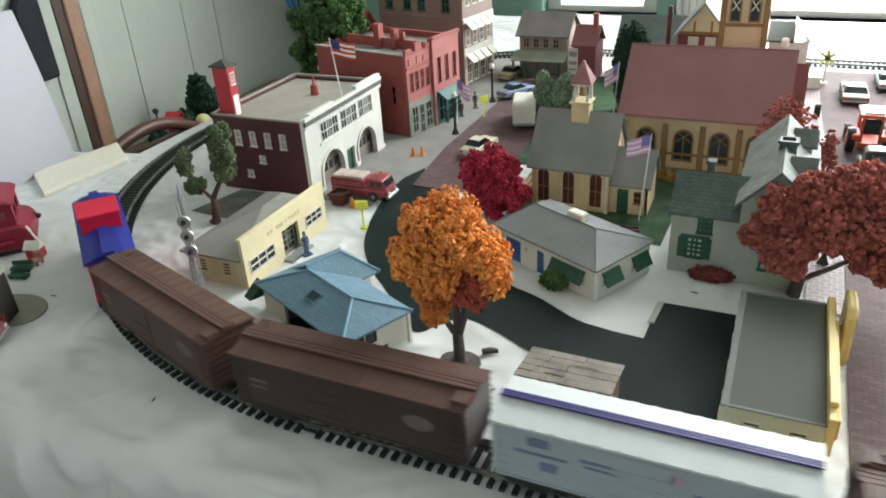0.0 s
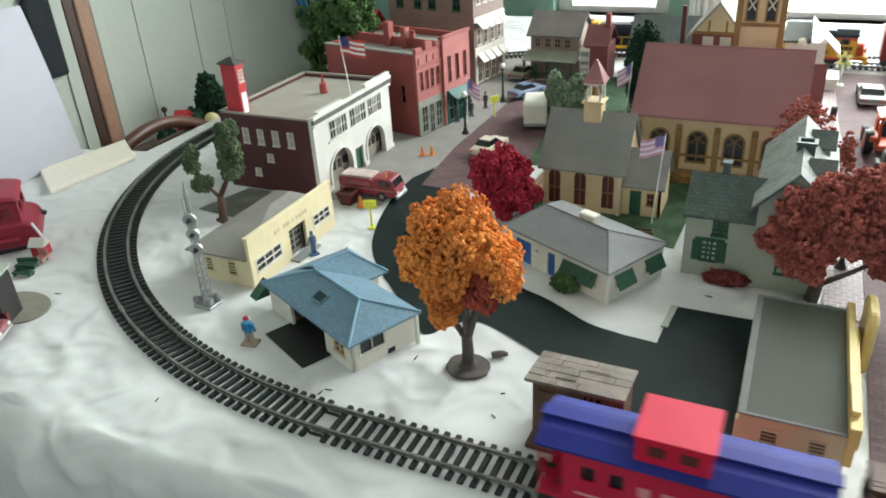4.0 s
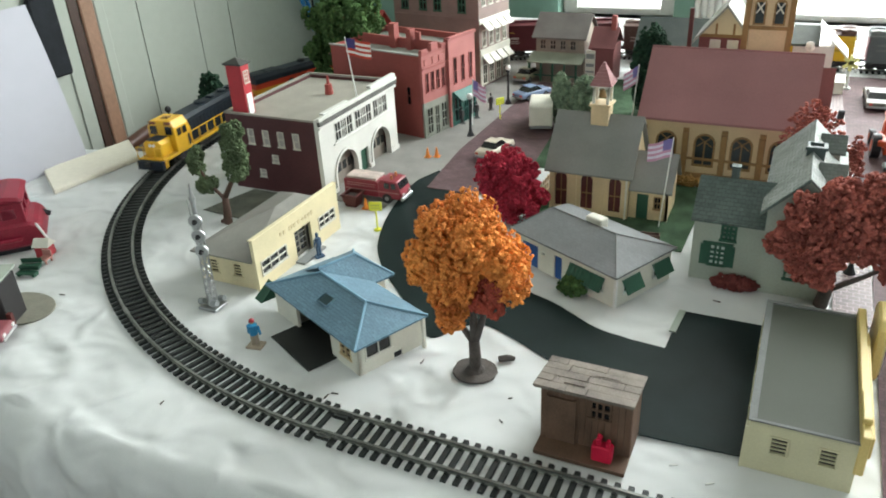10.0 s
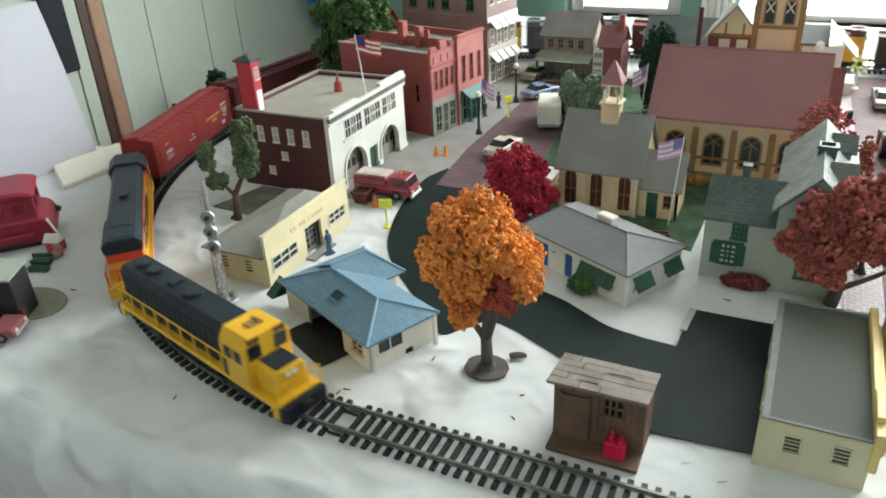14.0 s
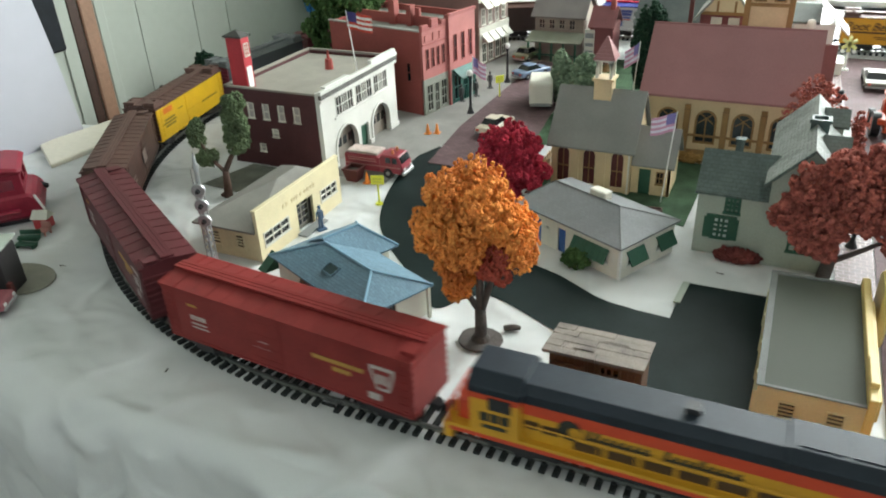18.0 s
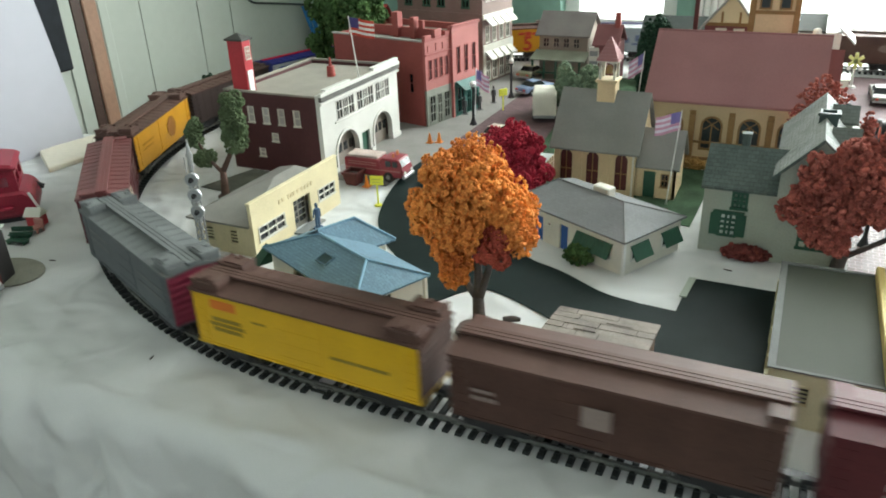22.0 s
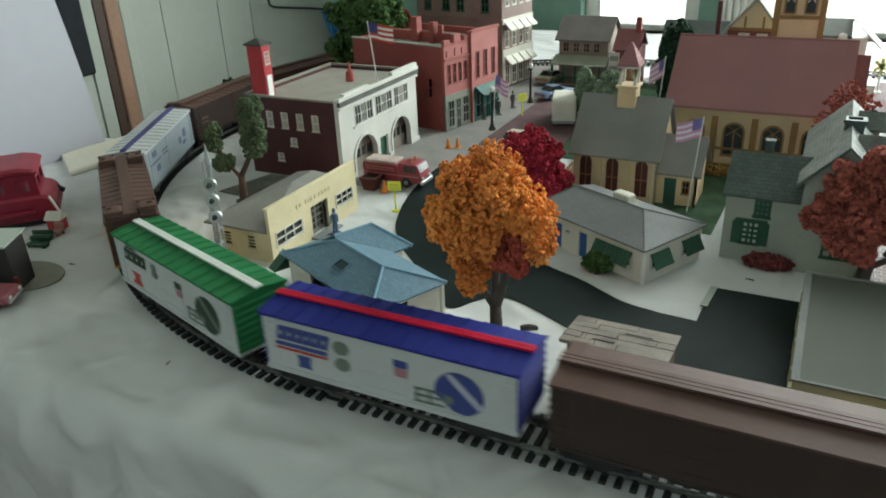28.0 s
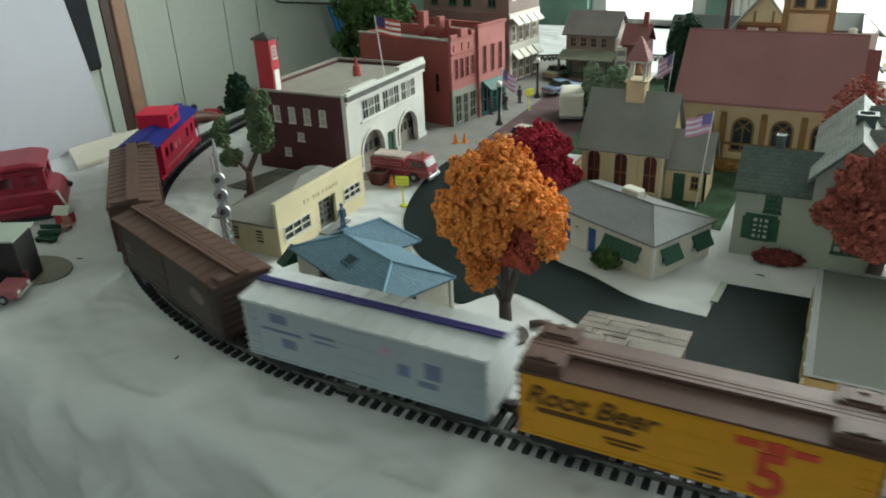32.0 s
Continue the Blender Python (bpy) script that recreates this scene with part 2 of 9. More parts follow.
LOCOYELLOW = mat("loco_yellow", (0.72, 0.41, 0.025), 0.36, 0.08, 900, 60, 0.05)
LOCOBLUE = mat("loco_dark_blue", (0.016, 0.023, 0.032), 0.48, 0.15, 900, 60, 0.06, spec=0.25)
CHESYELLOW = mat("chrome_yellow", (0.56, 0.29, 0.02), 0.45, 0.08, 900, 60, 0.05)
VERMILION = mat("vermilion", (0.52, 0.055, 0.02), 0.42, 0.08, 900, 60, 0.05)
OXIDE = mat("red_oxide", (0.205, 0.027, 0.025), 0.5, 0.12, 900, 50, 0.08, spec=0.22)
TUSCAN = mat("dark_tuscan", (0.092, 0.021, 0.025), 0.5, 0.12, 900, 50, 0.08, spec=0.22)
# Body brown is darkened for the shaded sides; roof brown stays lighter.
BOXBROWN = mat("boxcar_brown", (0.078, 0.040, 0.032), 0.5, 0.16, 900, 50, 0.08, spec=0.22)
DARKBROWN = mat("dark_boxcar_brown", (0.040, 0.025, 0.022), 0.5, 0.12, 900, 50, 0.08)
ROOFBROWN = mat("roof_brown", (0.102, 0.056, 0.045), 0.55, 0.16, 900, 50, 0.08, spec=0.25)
CARYELLOW = mat("reefer_yellow", (0.62, 0.37, 0.010), 0.42, 0.07, 900, 50, 0.05)
CARAMBER = mat("reefer_amber", (0.57, 0.27, 0.015), 0.42, 0.07, 900, 50, 0.05)
# Side grey with the shade put into the paint; the roof gets a lighter grey.
CARGREY = mat("shaded_boxcar_grey", (0.085, 0.096, 0.102), 0.55, 0.1, 900, 50, 0.08)
CARBLUE = mat("royal_blue", (0.016, 0.024, 0.20), 0.6, 0.12, 900, 50, 0.06, spec=0.25)
CARGREEN = mat("kelly_green", (0.02, 0.15, 0.05), 0.55, 0.12, 900, 50, 0.06, spec=0.25)
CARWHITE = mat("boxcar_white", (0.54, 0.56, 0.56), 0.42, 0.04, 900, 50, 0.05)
# Pale blue tone, darkened to hold the shade on the white car's sides.
PALEBLUE = mat("shaded_pale_side", (0.32, 0.365, 0.395), 0.45, 0.05, 900, 50, 0.05)
NAVY = mat("navy_strip", (0.04, 0.035, 0.15), 0.45, 0.1, 900, 50, 0.05)
BRIGHTRED = mat("bright_red", (0.54, 0.010, 0.045), 0.55, 0.08, 900, 50, 0.05, spec=0.25)
CABRED = mat("caboose_red", (0.44, 0.010, 0.045), 0.5, 0.08, 900, 50, 0.05, spec=0.25)
PRINTYEL = mat("print_yellow", (0.40, 0.24, 0.05), 0.6, 0.1, 900, 90, 0.0)
PRINTWHITE = mat("print_white", (0.44, 0.40, 0.38), 0.6, 0.1, 900, 90, 0.0)
PRINTBLACK = mat("print_black", (0.02, 0.025, 0.02), 0.6, 0.1, 900, 90, 0.0)
PRINTRED = mat("print_red", (0.50, 0.05, 0.03), 0.6, 0.1, 900, 90, 0.0)
PRINTORANGE = mat("print_orange", (0.60, 0.16, 0.02), 0.6, 0.1, 900, 90, 0.0)
SIGNYELLOW = mat("sign_yellow", (0.72, 0.72, 0.06), 0.5, 0.06, 900, 90, 0.0)
CONE = mat("cone_orange", (0.72, 0.22, 0.03), 0.5, 0.08, 900, 90, 0.0)
FIGBLUE = mat("figure_blue", (0.02, 0.19, 0.36), 0.6, 0.1, 900, 90, 0.05)
WALLPAINT = mat("pale_green_panel", (0.36, 0.385, 0.335), 0.55, 0.03, 60, 3, 0.03, spec=0.3)
TEALWALL = mat("teal_wall", (0.20, 0.34, 0.28), 0.7, 0.06, 60, 3, 0.05)
TRIMWOOD = mat("brown_door_trim", (0.27, 0.155, 0.10), 0.5, 0.12, 200, 12, 0.08)
TRIMDARK = mat("dark_door_edge", (0.05, 0.025, 0.017), 0.5, 0.15, 200, 12, 0.08)
FLOORWOOD = mat("floor_board", (0.22, 0.15, 0.10), 0.5, 0.2, 60, 5, 0.1)
CEIL = mat("ceiling_white", (0.78, 0.78, 0.75), 0.9, 0.04, 60, 4, 0.05)
CURTAIN = mat("white_curtain", (0.72, 0.72, 0.68), 0.9, 0.05, 300, 12, 0.15)
SHEET = mat("white_board", (0.40, 0.40, 0.44), 0.8, 0.02, 60, 5, 0.03)
BOXCARD = mat("cream_card", (0.66, 0.62, 0.52), 0.8, 0.05, 200, 10, 0.05)
CHAIRWOOD = mat("chair_wood", (0.10, 0.045, 0.03), 0.35, 0.15, 200, 12, 0.05)
DAYGLOW = glow("daylight_sky", (0.97, 1.0, 0.98), 3.2)

# ---------------------------------------------------------------- building tools (millimetres)


class Geo:
    """A growing mesh in millimetres."""

    def __init__(self, m=None):
        self.v, self.f, self.m, self.weld = [], [], m or Matrix(), False

    def add(self, verts, faces):
        k = len(self.v)
        self.v += [self.m @ Vector(p) for p in verts]
        self.f += [tuple(k + i for i in f) for f in faces]
        return self

    def box(self, x0, y0, z0, x1, y1, z1):
        return self.add([(x0, y0, z0), (x1, y0, z0), (x1, y1, z0), (x0, y1, z0), (x0, y0, z1), (x1, y0, z1), (x1, y1, z1), (x0, y1, z1)],
                        [(0, 3, 2, 1), (4, 5, 6, 7), (0, 1, 5, 4), (1, 2, 6, 5), (2, 3, 7, 6), (3, 0, 4, 7)])

    def prism(self, pts, a, b, axis="y"):
        """A closed outline pushed from a to b; outline in xz for axis y, yz for axis x, xy for axis z."""
        n = len(pts)
        put = {"y": lambda p, t: (p[0], t, p[1]), "x": lambda p, t: (t, p[0], p[1]), "z": lambda p, t: (p[0], p[1], t)}[axis]
        area = sum(pts[i][0] * pts[(i + 1) % n][1] - pts[(i + 1) % n][0] * pts[i][1] for i in range(n))
        flip = (area > 0) == (axis == "y")
        lo, hi = [put(p, a) for p in pts], [put(p, b) for p in pts]
        side = [(i, (i + 1) % n, n + (i + 1) % n, n + i) for i in range(n)]
        faces = [tuple(range(n))[::-1], tuple(range(n, 2 * n))] + side
        if flip:
            faces = [f[::-1] for f in faces]
        return self.add(lo + hi, faces)

    def tube(self, p, q, r0, r1=None, n=10):
        p, q = Vector(p), Vector(q)
        r1 = r0 if r1 is None else r1
        d = (q - p).normalized()
        u = d.orthogonal().normalized()
        v = d.cross(u)
        ring = [(math.cos(2 * math.pi * i / n), math.sin(2 * math.pi * i / n)) for i in range(n)]
        vs = [p + (u * c + v * s) * r0 for c, s in ring] + [q + (u * c + v * s) * r1 for c, s in ring]
        fs = [(i, (i + 1) % n, n + (i + 1) % n, n + i) for i in range(n)]
        return self.add(vs, fs + [tuple(range(n))[::-1], tuple(range(n, 2 * n))])

    def sweep(self, pts, radii, n=10):
        """A round rod along a bent line, in one piece."""
        pts = [Vector(p) for p in pts]
        vs, fs = [], []
        for i, p in enumerate(pts):
            d = (pts[min(i + 1, len(pts) - 1)] - pts[max(i - 1, 0)]).normalized()
            u = d.cross(Vector((0.31, 0.77, 0.55))).normalized()
            v = d.cross(u)
            vs += [p + (u * math.cos(2 * math.pi * k / n) + v * math.sin(2 * math.pi * k / n)) * radii[i] for k in range(n)]
        for i in range(len(pts) - 1):
            fs += [(i * n + k, i * n + (k + 1) % n, (i + 1) * n + (k + 1) % n, (i + 1) * n + k) for k in range(n)]
        e = (len(pts) - 1) * n
        return self.add(vs, fs + [tuple(range(n))[::-1], tuple(range(e, e + n))])

    def ball(self, c, r, n=8, k=5, squash=1.0):
        vs, fs = [(c[0], c[1], c[2] + r * squash)], []
        for j in range(1, k):
            a = math.pi * j / k
            vs += [(c[0] + r * math.sin(a) * math.cos(2 * math.pi * i / n), c[1] + r * math.sin(a) * math.sin(2 * math.pi * i / n), c[2] + r * squash * math.cos(a)) for i in range(n)]
        vs.append((c[0], c[1], c[2] - r * squash))
        fs += [(0, 1 + i, 1 + (i + 1) % n) for i in range(n)]
        for j in range(k - 2):
            s = 1 + j * n
            fs += [(s + i, s + n + i, s + n + (i + 1) % n, s + (i + 1) % n) for i in range(n)]
        s = 1 + (k - 2) * n
        fs += [(s + (i + 1) % n, s + i, len(vs) - 1) for i in range(n)]
        return self.add(vs, fs)

    def wall(self, p, u, L, H, th, holes=(), inward=None):
        """An upright wall from p along u (unit, xy), with rectangular holes (u0, z0, u1, z1); thickness goes to the left of u."""
        u = Vector((u[0], u[1], 0))
        d = Vector((-u.y, u.x, 0)) * th
        us = sorted({0, L, *[h[0] for h in holes], *[h[2] for h in holes]})
        zs = sorted({0, H, *[h[1] for h in holes], *[h[3] for h in holes]})
        p = Vector(p)
        nu, nz = len(us), len(zs)
        full = {(i, k): not any(h[0] <= (us[i] + us[i + 1]) / 2 <= h[2] and h[1] <= (zs[k] + zs[k + 1]) / 2 <= h[3] for h in holes) for i in range(nu - 1) for k in range(nz - 1)}
        at = lambda i, k, t: (t * nu + i) * nz + k
        fs = []
        for (i, k), on in full.items():
            if not on:
                continue
            fs += [(at(i, k, 0), at(i + 1, k, 0), at(i + 1, k + 1, 0), at(i, k + 1, 0)), (at(i, k + 1, 1), at(i + 1, k + 1, 1), at(i + 1, k, 1), at(i, k, 1))]
            for di, dk, a, b in ((-1, 0, (i, k + 1), (i, k)), (1, 0, (i + 1, k), (i + 1, k + 1)), (0, -1, (i, k), (i + 1, k)), (0, 1, (i + 1, k + 1), (i, k + 1))):
                if not full.get((i + di, k + dk)):
                    fs.append((at(*a, 0), at(*a, 1), at(*b, 1), at(*b, 0)))
        self.add([p + u * a + Vector((0, 0, c)) + d * t for t in (0, 1) for a in us for c in zs], fs)
        self.weld = True
        return self


def mesh_of(name, g, material, bevel=0.0, smooth=False):
    me = bpy.data.meshes.new(name)
    me.from_pydata([v * 0.001 for v in g.v], [], g.f)
    if g.weld:
        bm = bmesh.new()
        bm.from_mesh(me)
        bmesh.ops.remove_doubles(bm, verts=bm.verts, dist=2e-5)
        bmesh.ops.delete(bm, geom=[v for v in bm.verts if not v.link_faces], context="VERTS")
        bm.to_mesh(me)
        bm.free()
    if bevel:
        bm = bmesh.new()
        bm.from_mesh(me)
        bmesh.ops.remove_doubles(bm, verts=bm.verts, dist=1e-6)
        bmesh.ops.recalc_face_normals(bm, faces=bm.faces)
        sharp = [e for e in bm.edges if len(e.link_faces) == 2 and e.calc_face_angle(0) > 0.6]
        bmesh.ops.bevel(bm, geom=sharp, offset=bevel * 0.001, segments=1, affect="EDGES", profile=0.7)
        bm.to_mesh(me)
        bm.free()
    if smooth:
        for p in me.polygons:
            p.use_smooth = True
    me.materials.append(material)
    me.update()
    return me


def part(name, g, material, parent, label="", bevel=0.0, smooth=False):
    ob = new(name, mesh_of(name, g, material, bevel, smooth))
    ob.parent = parent
    return tagged(ob, label) if label else ob


def thing(name, x, y, z=0.0, rz=0.0, label="", category="", group="", kind=""):
    ob = new(name)
    ob.empty_display_size = 0.01
    ob.matrix_basis = pose(x * 0.001, y * 0.001, z * 0.001, 0, 0, rz)
    return tagged(ob, label, category, group, kind)


def solid(name, g, material, label="", category="", group="", kind="", bevel=0.0, smooth=False):
    return tagged(new(name, mesh_of(name, g, material, bevel, smooth)), label, category, group, kind)


def along(p, u):
    """The frame of a wall: x along u, y into the wall, z up."""
    a = math.atan2(u[1], u[0])
    return Matrix.Translation(p) @ Matrix.Rotation(a, 4, "Z")


def window(parent, p, u, w, h, nx=2, ny=2, frame_mat=None, bar=0.5, border=0.8, name="window", glass=None, sill=True):
    """A window set into a hole: frame and bars, a dark pane 1 mm behind."""
    m = along(p, u)
    cx = [border + (w - 2 * border) * i / nx for i in range(nx + 1)]
    cz = [border + (h - 2 * border) * j / ny for j in range(ny + 1)]
    b = bar / 2
    panes = [(cx[i] + (b if i else 0), cz[j] + (b if j else 0), cx[i + 1] - (b if i < nx - 1 else 0), cz[j + 1] - (b if j < ny - 1 else 0)) for i in range(nx) for j in range(ny)]
    g = Geo(m).wall((0, -0.4, 0), (1, 0), w, h, 1.1, panes)
    f = part(name, g, frame_mat or WHITE, parent)
    if sill:
        part("sill", Geo(m).box(-0.6, -1.0, -0.3, w + 0.6, -0.4, border), frame_mat or WHITE, f)
    part("pane", Geo(m).box(0, 0.9, 0, w, 1.3, h), glass or DARKGLASS, f)
    return f


def hip_roof(g, x0, y0, x1, y1, z0, z1, rx0, rx1, ry=None, th=1.2):
    """A hip roof with the ridge along x from rx0 to rx1."""
    ry = (y0 + y1) / 2 if ry is None else ry
    v = [(x0, y0, z0), (x1, y0, z0), (x1, y1, z0), (x0, y1, z0), (rx0, ry, z1), (rx1, ry, z1),
         (x0, y0, z0 - th), (x1, y0, z0 - th), (x1, y1, z0 - th), (x0, y1, z0 - th)]
    return g.add(v, [(0, 1, 5, 4), (1, 2, 5), (2, 3, 4, 5), (3, 0, 4), (0, 6, 7, 1), (1, 7, 8, 2), (2, 8, 9, 3), (3, 9, 6, 0), (9, 8, 7, 6)])


def clump(center, radii, count, size, seed, squash=0.8):
    """Foam foliage: small ragged lumps over an ellipsoid, with gaps."""
    rnd = random.Random(seed)
    out = []
    for _ in range(count):
        a, z = rnd.uniform(0, 2 * math.pi), rnd.uniform(-1, 1)
        s = math.sqrt(1 - z * z)
        k = rnd.uniform(0.55, 1.03)
        p = Vector((math.cos(a) * s * radii[0] * k, math.sin(a) * s * radii[1] * k, z * radii[2] * k)) + Vector(center)
        out.append((p, size * rnd.uniform(0.6, 1.35)))
    return out


def lobed(center, radii, lobes, lobe, count, size, seed, low=-1.0):
    """Foam foliage in lobes: small crumbs over bunches that sit on an ellipsoid, with gaps between the bunches."""
    rnd = random.Random(seed)
    out = []
    for i in range(lobes):
        z = low + (1 - low) * (i + rnd.uniform(0.1, 0.9)) / lobes
        a = i * 2.39996 + rnd.uniform(-0.4, 0.4)
        s, k = math.sqrt(max(0, 1 - z * z)), rnd.uniform(0.74, 1.0)
        c = Vector((math.cos(a) * s * radii[0] * k, math.sin(a) * s * radii[1] * k, z * radii[2] * k))
        r = lobe * rnd.uniform(0.7, 1.25)
        for _ in range(count):
            d = Vector((rnd.gauss(0, 1), rnd.gauss(0, 1), rnd.gauss(0, 1))).normalized()
            out.append((Vector(center) + c + d * r * rnd.uniform(0.82, 1.03), size * rnd.uniform(0.55, 1.3)))
    return out


def bunches(center, radii, big, big_r, small, small_r, count, size, seed, low=-0.8):
    """Foam in bunches of bunches: large lobes on an ellipsoid, smaller ones on each, crumbs over those."""
    rnd = random.Random(seed)
    out = []
    for i in range(big):
        z = low + (1 - low) * (i + rnd.uniform(0.2, 0.8)) / big
        a = i * 2.39996 + rnd.uniform(-0.35, 0.35)
        s, k = math.sqrt(max(0, 1 - z * z)), rnd.uniform(0.78, 1.06)
        c = Vector((math.cos(a) * s * radii[0] * k, math.sin(a) * s * radii[1] * k, z * radii[2] * k))
        out += lobed(Vector(center) + c, (big_r, big_r, big_r), small, small_r, count, size, seed * 97 + i)
    return out


ICO = [Vector(v).normalized() for v in ((0, 1, 1.618), (0, 1, -1.618), (0, -1, 1.618), (0, -1, -1.618), (1, 1.618, 0), (1, -1.618, 0), (-1, 1.618, 0), (-1, -1.618, 0), (1.618, 0, 1), (1.618, 0, -1), (-1.618, 0, 1), (-1.618, 0, -1))]
ICOF = [(0, 2, 8), (0, 8, 4), (0, 4, 6), (0, 6, 10), (0, 10, 2), (3, 1, 9), (3, 9, 5), (3, 5, 7), (3, 7, 11), (3, 11, 1), (2, 10, 7), (2, 7, 5), (2, 5, 8), (8, 5, 9), (8, 9, 4), (4, 9, 1), (4, 1, 6), (6, 1, 11), (6, 11, 10), (10, 11, 7)]


def foliage(lumps, seed):
    rnd = random.Random(seed)
    g = Geo()
    for p, r in lumps:
        q = Euler((rnd.uniform(0, 6), rnd.uniform(0, 6), rnd.uniform(0, 6))).to_matrix()
        g.add([p + q @ (v * (r * rnd.uniform(0.45, 1.45))) for v in ICO], ICOF)
    return g

# ---------------------------------------------------------------- the room
def structure(name, g, material, label, category, bevel=0.0):
    return solid(name, g, material, label, category, kind="structure", bevel=bevel)


X0, X1, Y0, Y1, ZF, ZC = -1000, 2000, -2000, 1420, -760, 1700
structure("floor", Geo().box(X0 - 120, Y0 - 120, ZF - 40, X1 + 120, Y1 + 120, ZF), FLOORWOOD, "brown wooden floor under the table", "floor")
structure("ceiling", Geo().box(X0 - 120, Y0 - 120, ZC, X1 + 120, Y1 + 120, ZC + 40), CEIL, "plain white ceiling", "ceiling")
# left wall: painted boards with grooves between them
g = Geo()
yy = Y0
for edge in (-1500, -1000, -500, 0, 400, 931, 1063, 1150, Y1):
    g.box(X0 - 100, yy + 1, ZF, X0, edge - 1 if edge < Y1 else Y1 + 50, ZC)
    yy = edge
g.box(X0 - 120, Y0, ZF, X0 - 3, Y1 + 60, ZC)
structure("wall_west", g, WALLPAINT, "pale green painted panelled wall", "wall")
# back wall with two windows
WINDOWS = ((-439, -226), (-135, 1100))
g = Geo().wall((X0, Y1, ZF), (1, 0), X1 - X0, ZC - ZF, 100, [(a - X0, -ZF - 25, b - X0, -ZF + 1050) for a, b in WINDOWS])
structure("wall_north", g, TEALWALL, "grey green back wall with two windows", "wall")
# Unseen walls close the room; their openings are added for the fill lamps.
g = Geo().wall((X1, Y0, ZF), (0, 1), Y1 - Y0, ZC - ZF, -100, [(1450, -ZF + 150, 2750, -ZF + 1250)])
structure("wall_east", g, WALLPAINT, "unseen pale wall with an opening added for fill light", "wall")
g = Geo().wall((X0, Y0 - 100, ZF), (1, 0), X1 - X0, ZC - ZF, 100, [(0, -ZF + 150, 1500, -ZF + 1300)])
structure("wall_south", g, WALLPAINT, "unseen pale wall with a wide opening added for fill light", "wall")
for i, (a, b) in enumerate(WINDOWS):
    wi = tagged(new(f"window_{i + 1}"), "white framed bright window over a white sill", "window", kind="structure")
    wi.matrix_basis = pose(0, 0, 0)
    part("window_sill", Geo().box(a - 25, Y1 - 45, -52, b + 25, Y1 + 60, -25), WHITE, wi, bevel=3)
    g = Geo().box(a, Y1 + 30, -25, a + 28, Y1 + 70, 1050).box(b - 28, Y1 + 30, -25, b, Y1 + 70, 1050).box(a + 28, Y1 + 30, -25, b - 28, Y1 + 70, -13).box(a + 28, Y1 + 30, 1022, b - 28, Y1 + 70, 1050)
    g.box(a + 28, Y1 + 35, 480, b - 28, Y1 + 65, 505)
    part("window_frame", g, WHITE, wi, bevel=2)
structure("window_ledge", Geo().box(-620, 1300, -62, 1500, 1418, -42), mat("grey_ledge", (0.34, 0.35, 0.34), 0.6, 0.06, 200, 14, 0.05), "pale grey painted ledge below the windows", "ledge", bevel=2)
structure("backdrop", Geo().box(-2500, 1900, -900, 4000, 1910, 2400), DAYGLOW, "bright overcast daylight outside the windows", "sky")
# gathered curtain between the windows
cu = tagged(new("curtain"), "gathered white curtain between two windows", "curtain")
for i in range(9):
    part("fold", Geo().tube((-182 + i * 5.5, 1392 + (i % 2) * 7, -40), (-184 + i * 6, 1392 + (i % 2) * 7, 1060), 5.5, 5, 8), CURTAIN, cu, smooth=True)
# door trim and the dark thing beside it
structure("door_trim", Geo().box(-999, 816, ZF, -993, 842, ZC), TRIMWOOD, "brown wooden door trim against the wall", "door trim", bevel=2)
structure("door_edge", Geo().box(-1001, 798, ZF, -996, 815, ZC), TRIMDARK, "dark brown edge of an open door", "door edge", bevel=1)
structure("trim", Geo().box(-999, 774, ZF, -997, 797, ZC), WALLPAINT, "pale vertical trim board", "trim", bevel=0.5)
structure("trim", Geo().box(-999, 843, ZF, -994, 862, ZC), WALLPAINT, "pale vertical trim board beside the brown one", "trim", bevel=2)

# ---------------------------------------------------------------- table and cloth
rnd = random.Random(5)
CX, CY, RAD, LX, LY = -195.8, 625.6, 381.0, 692.4, 38.0


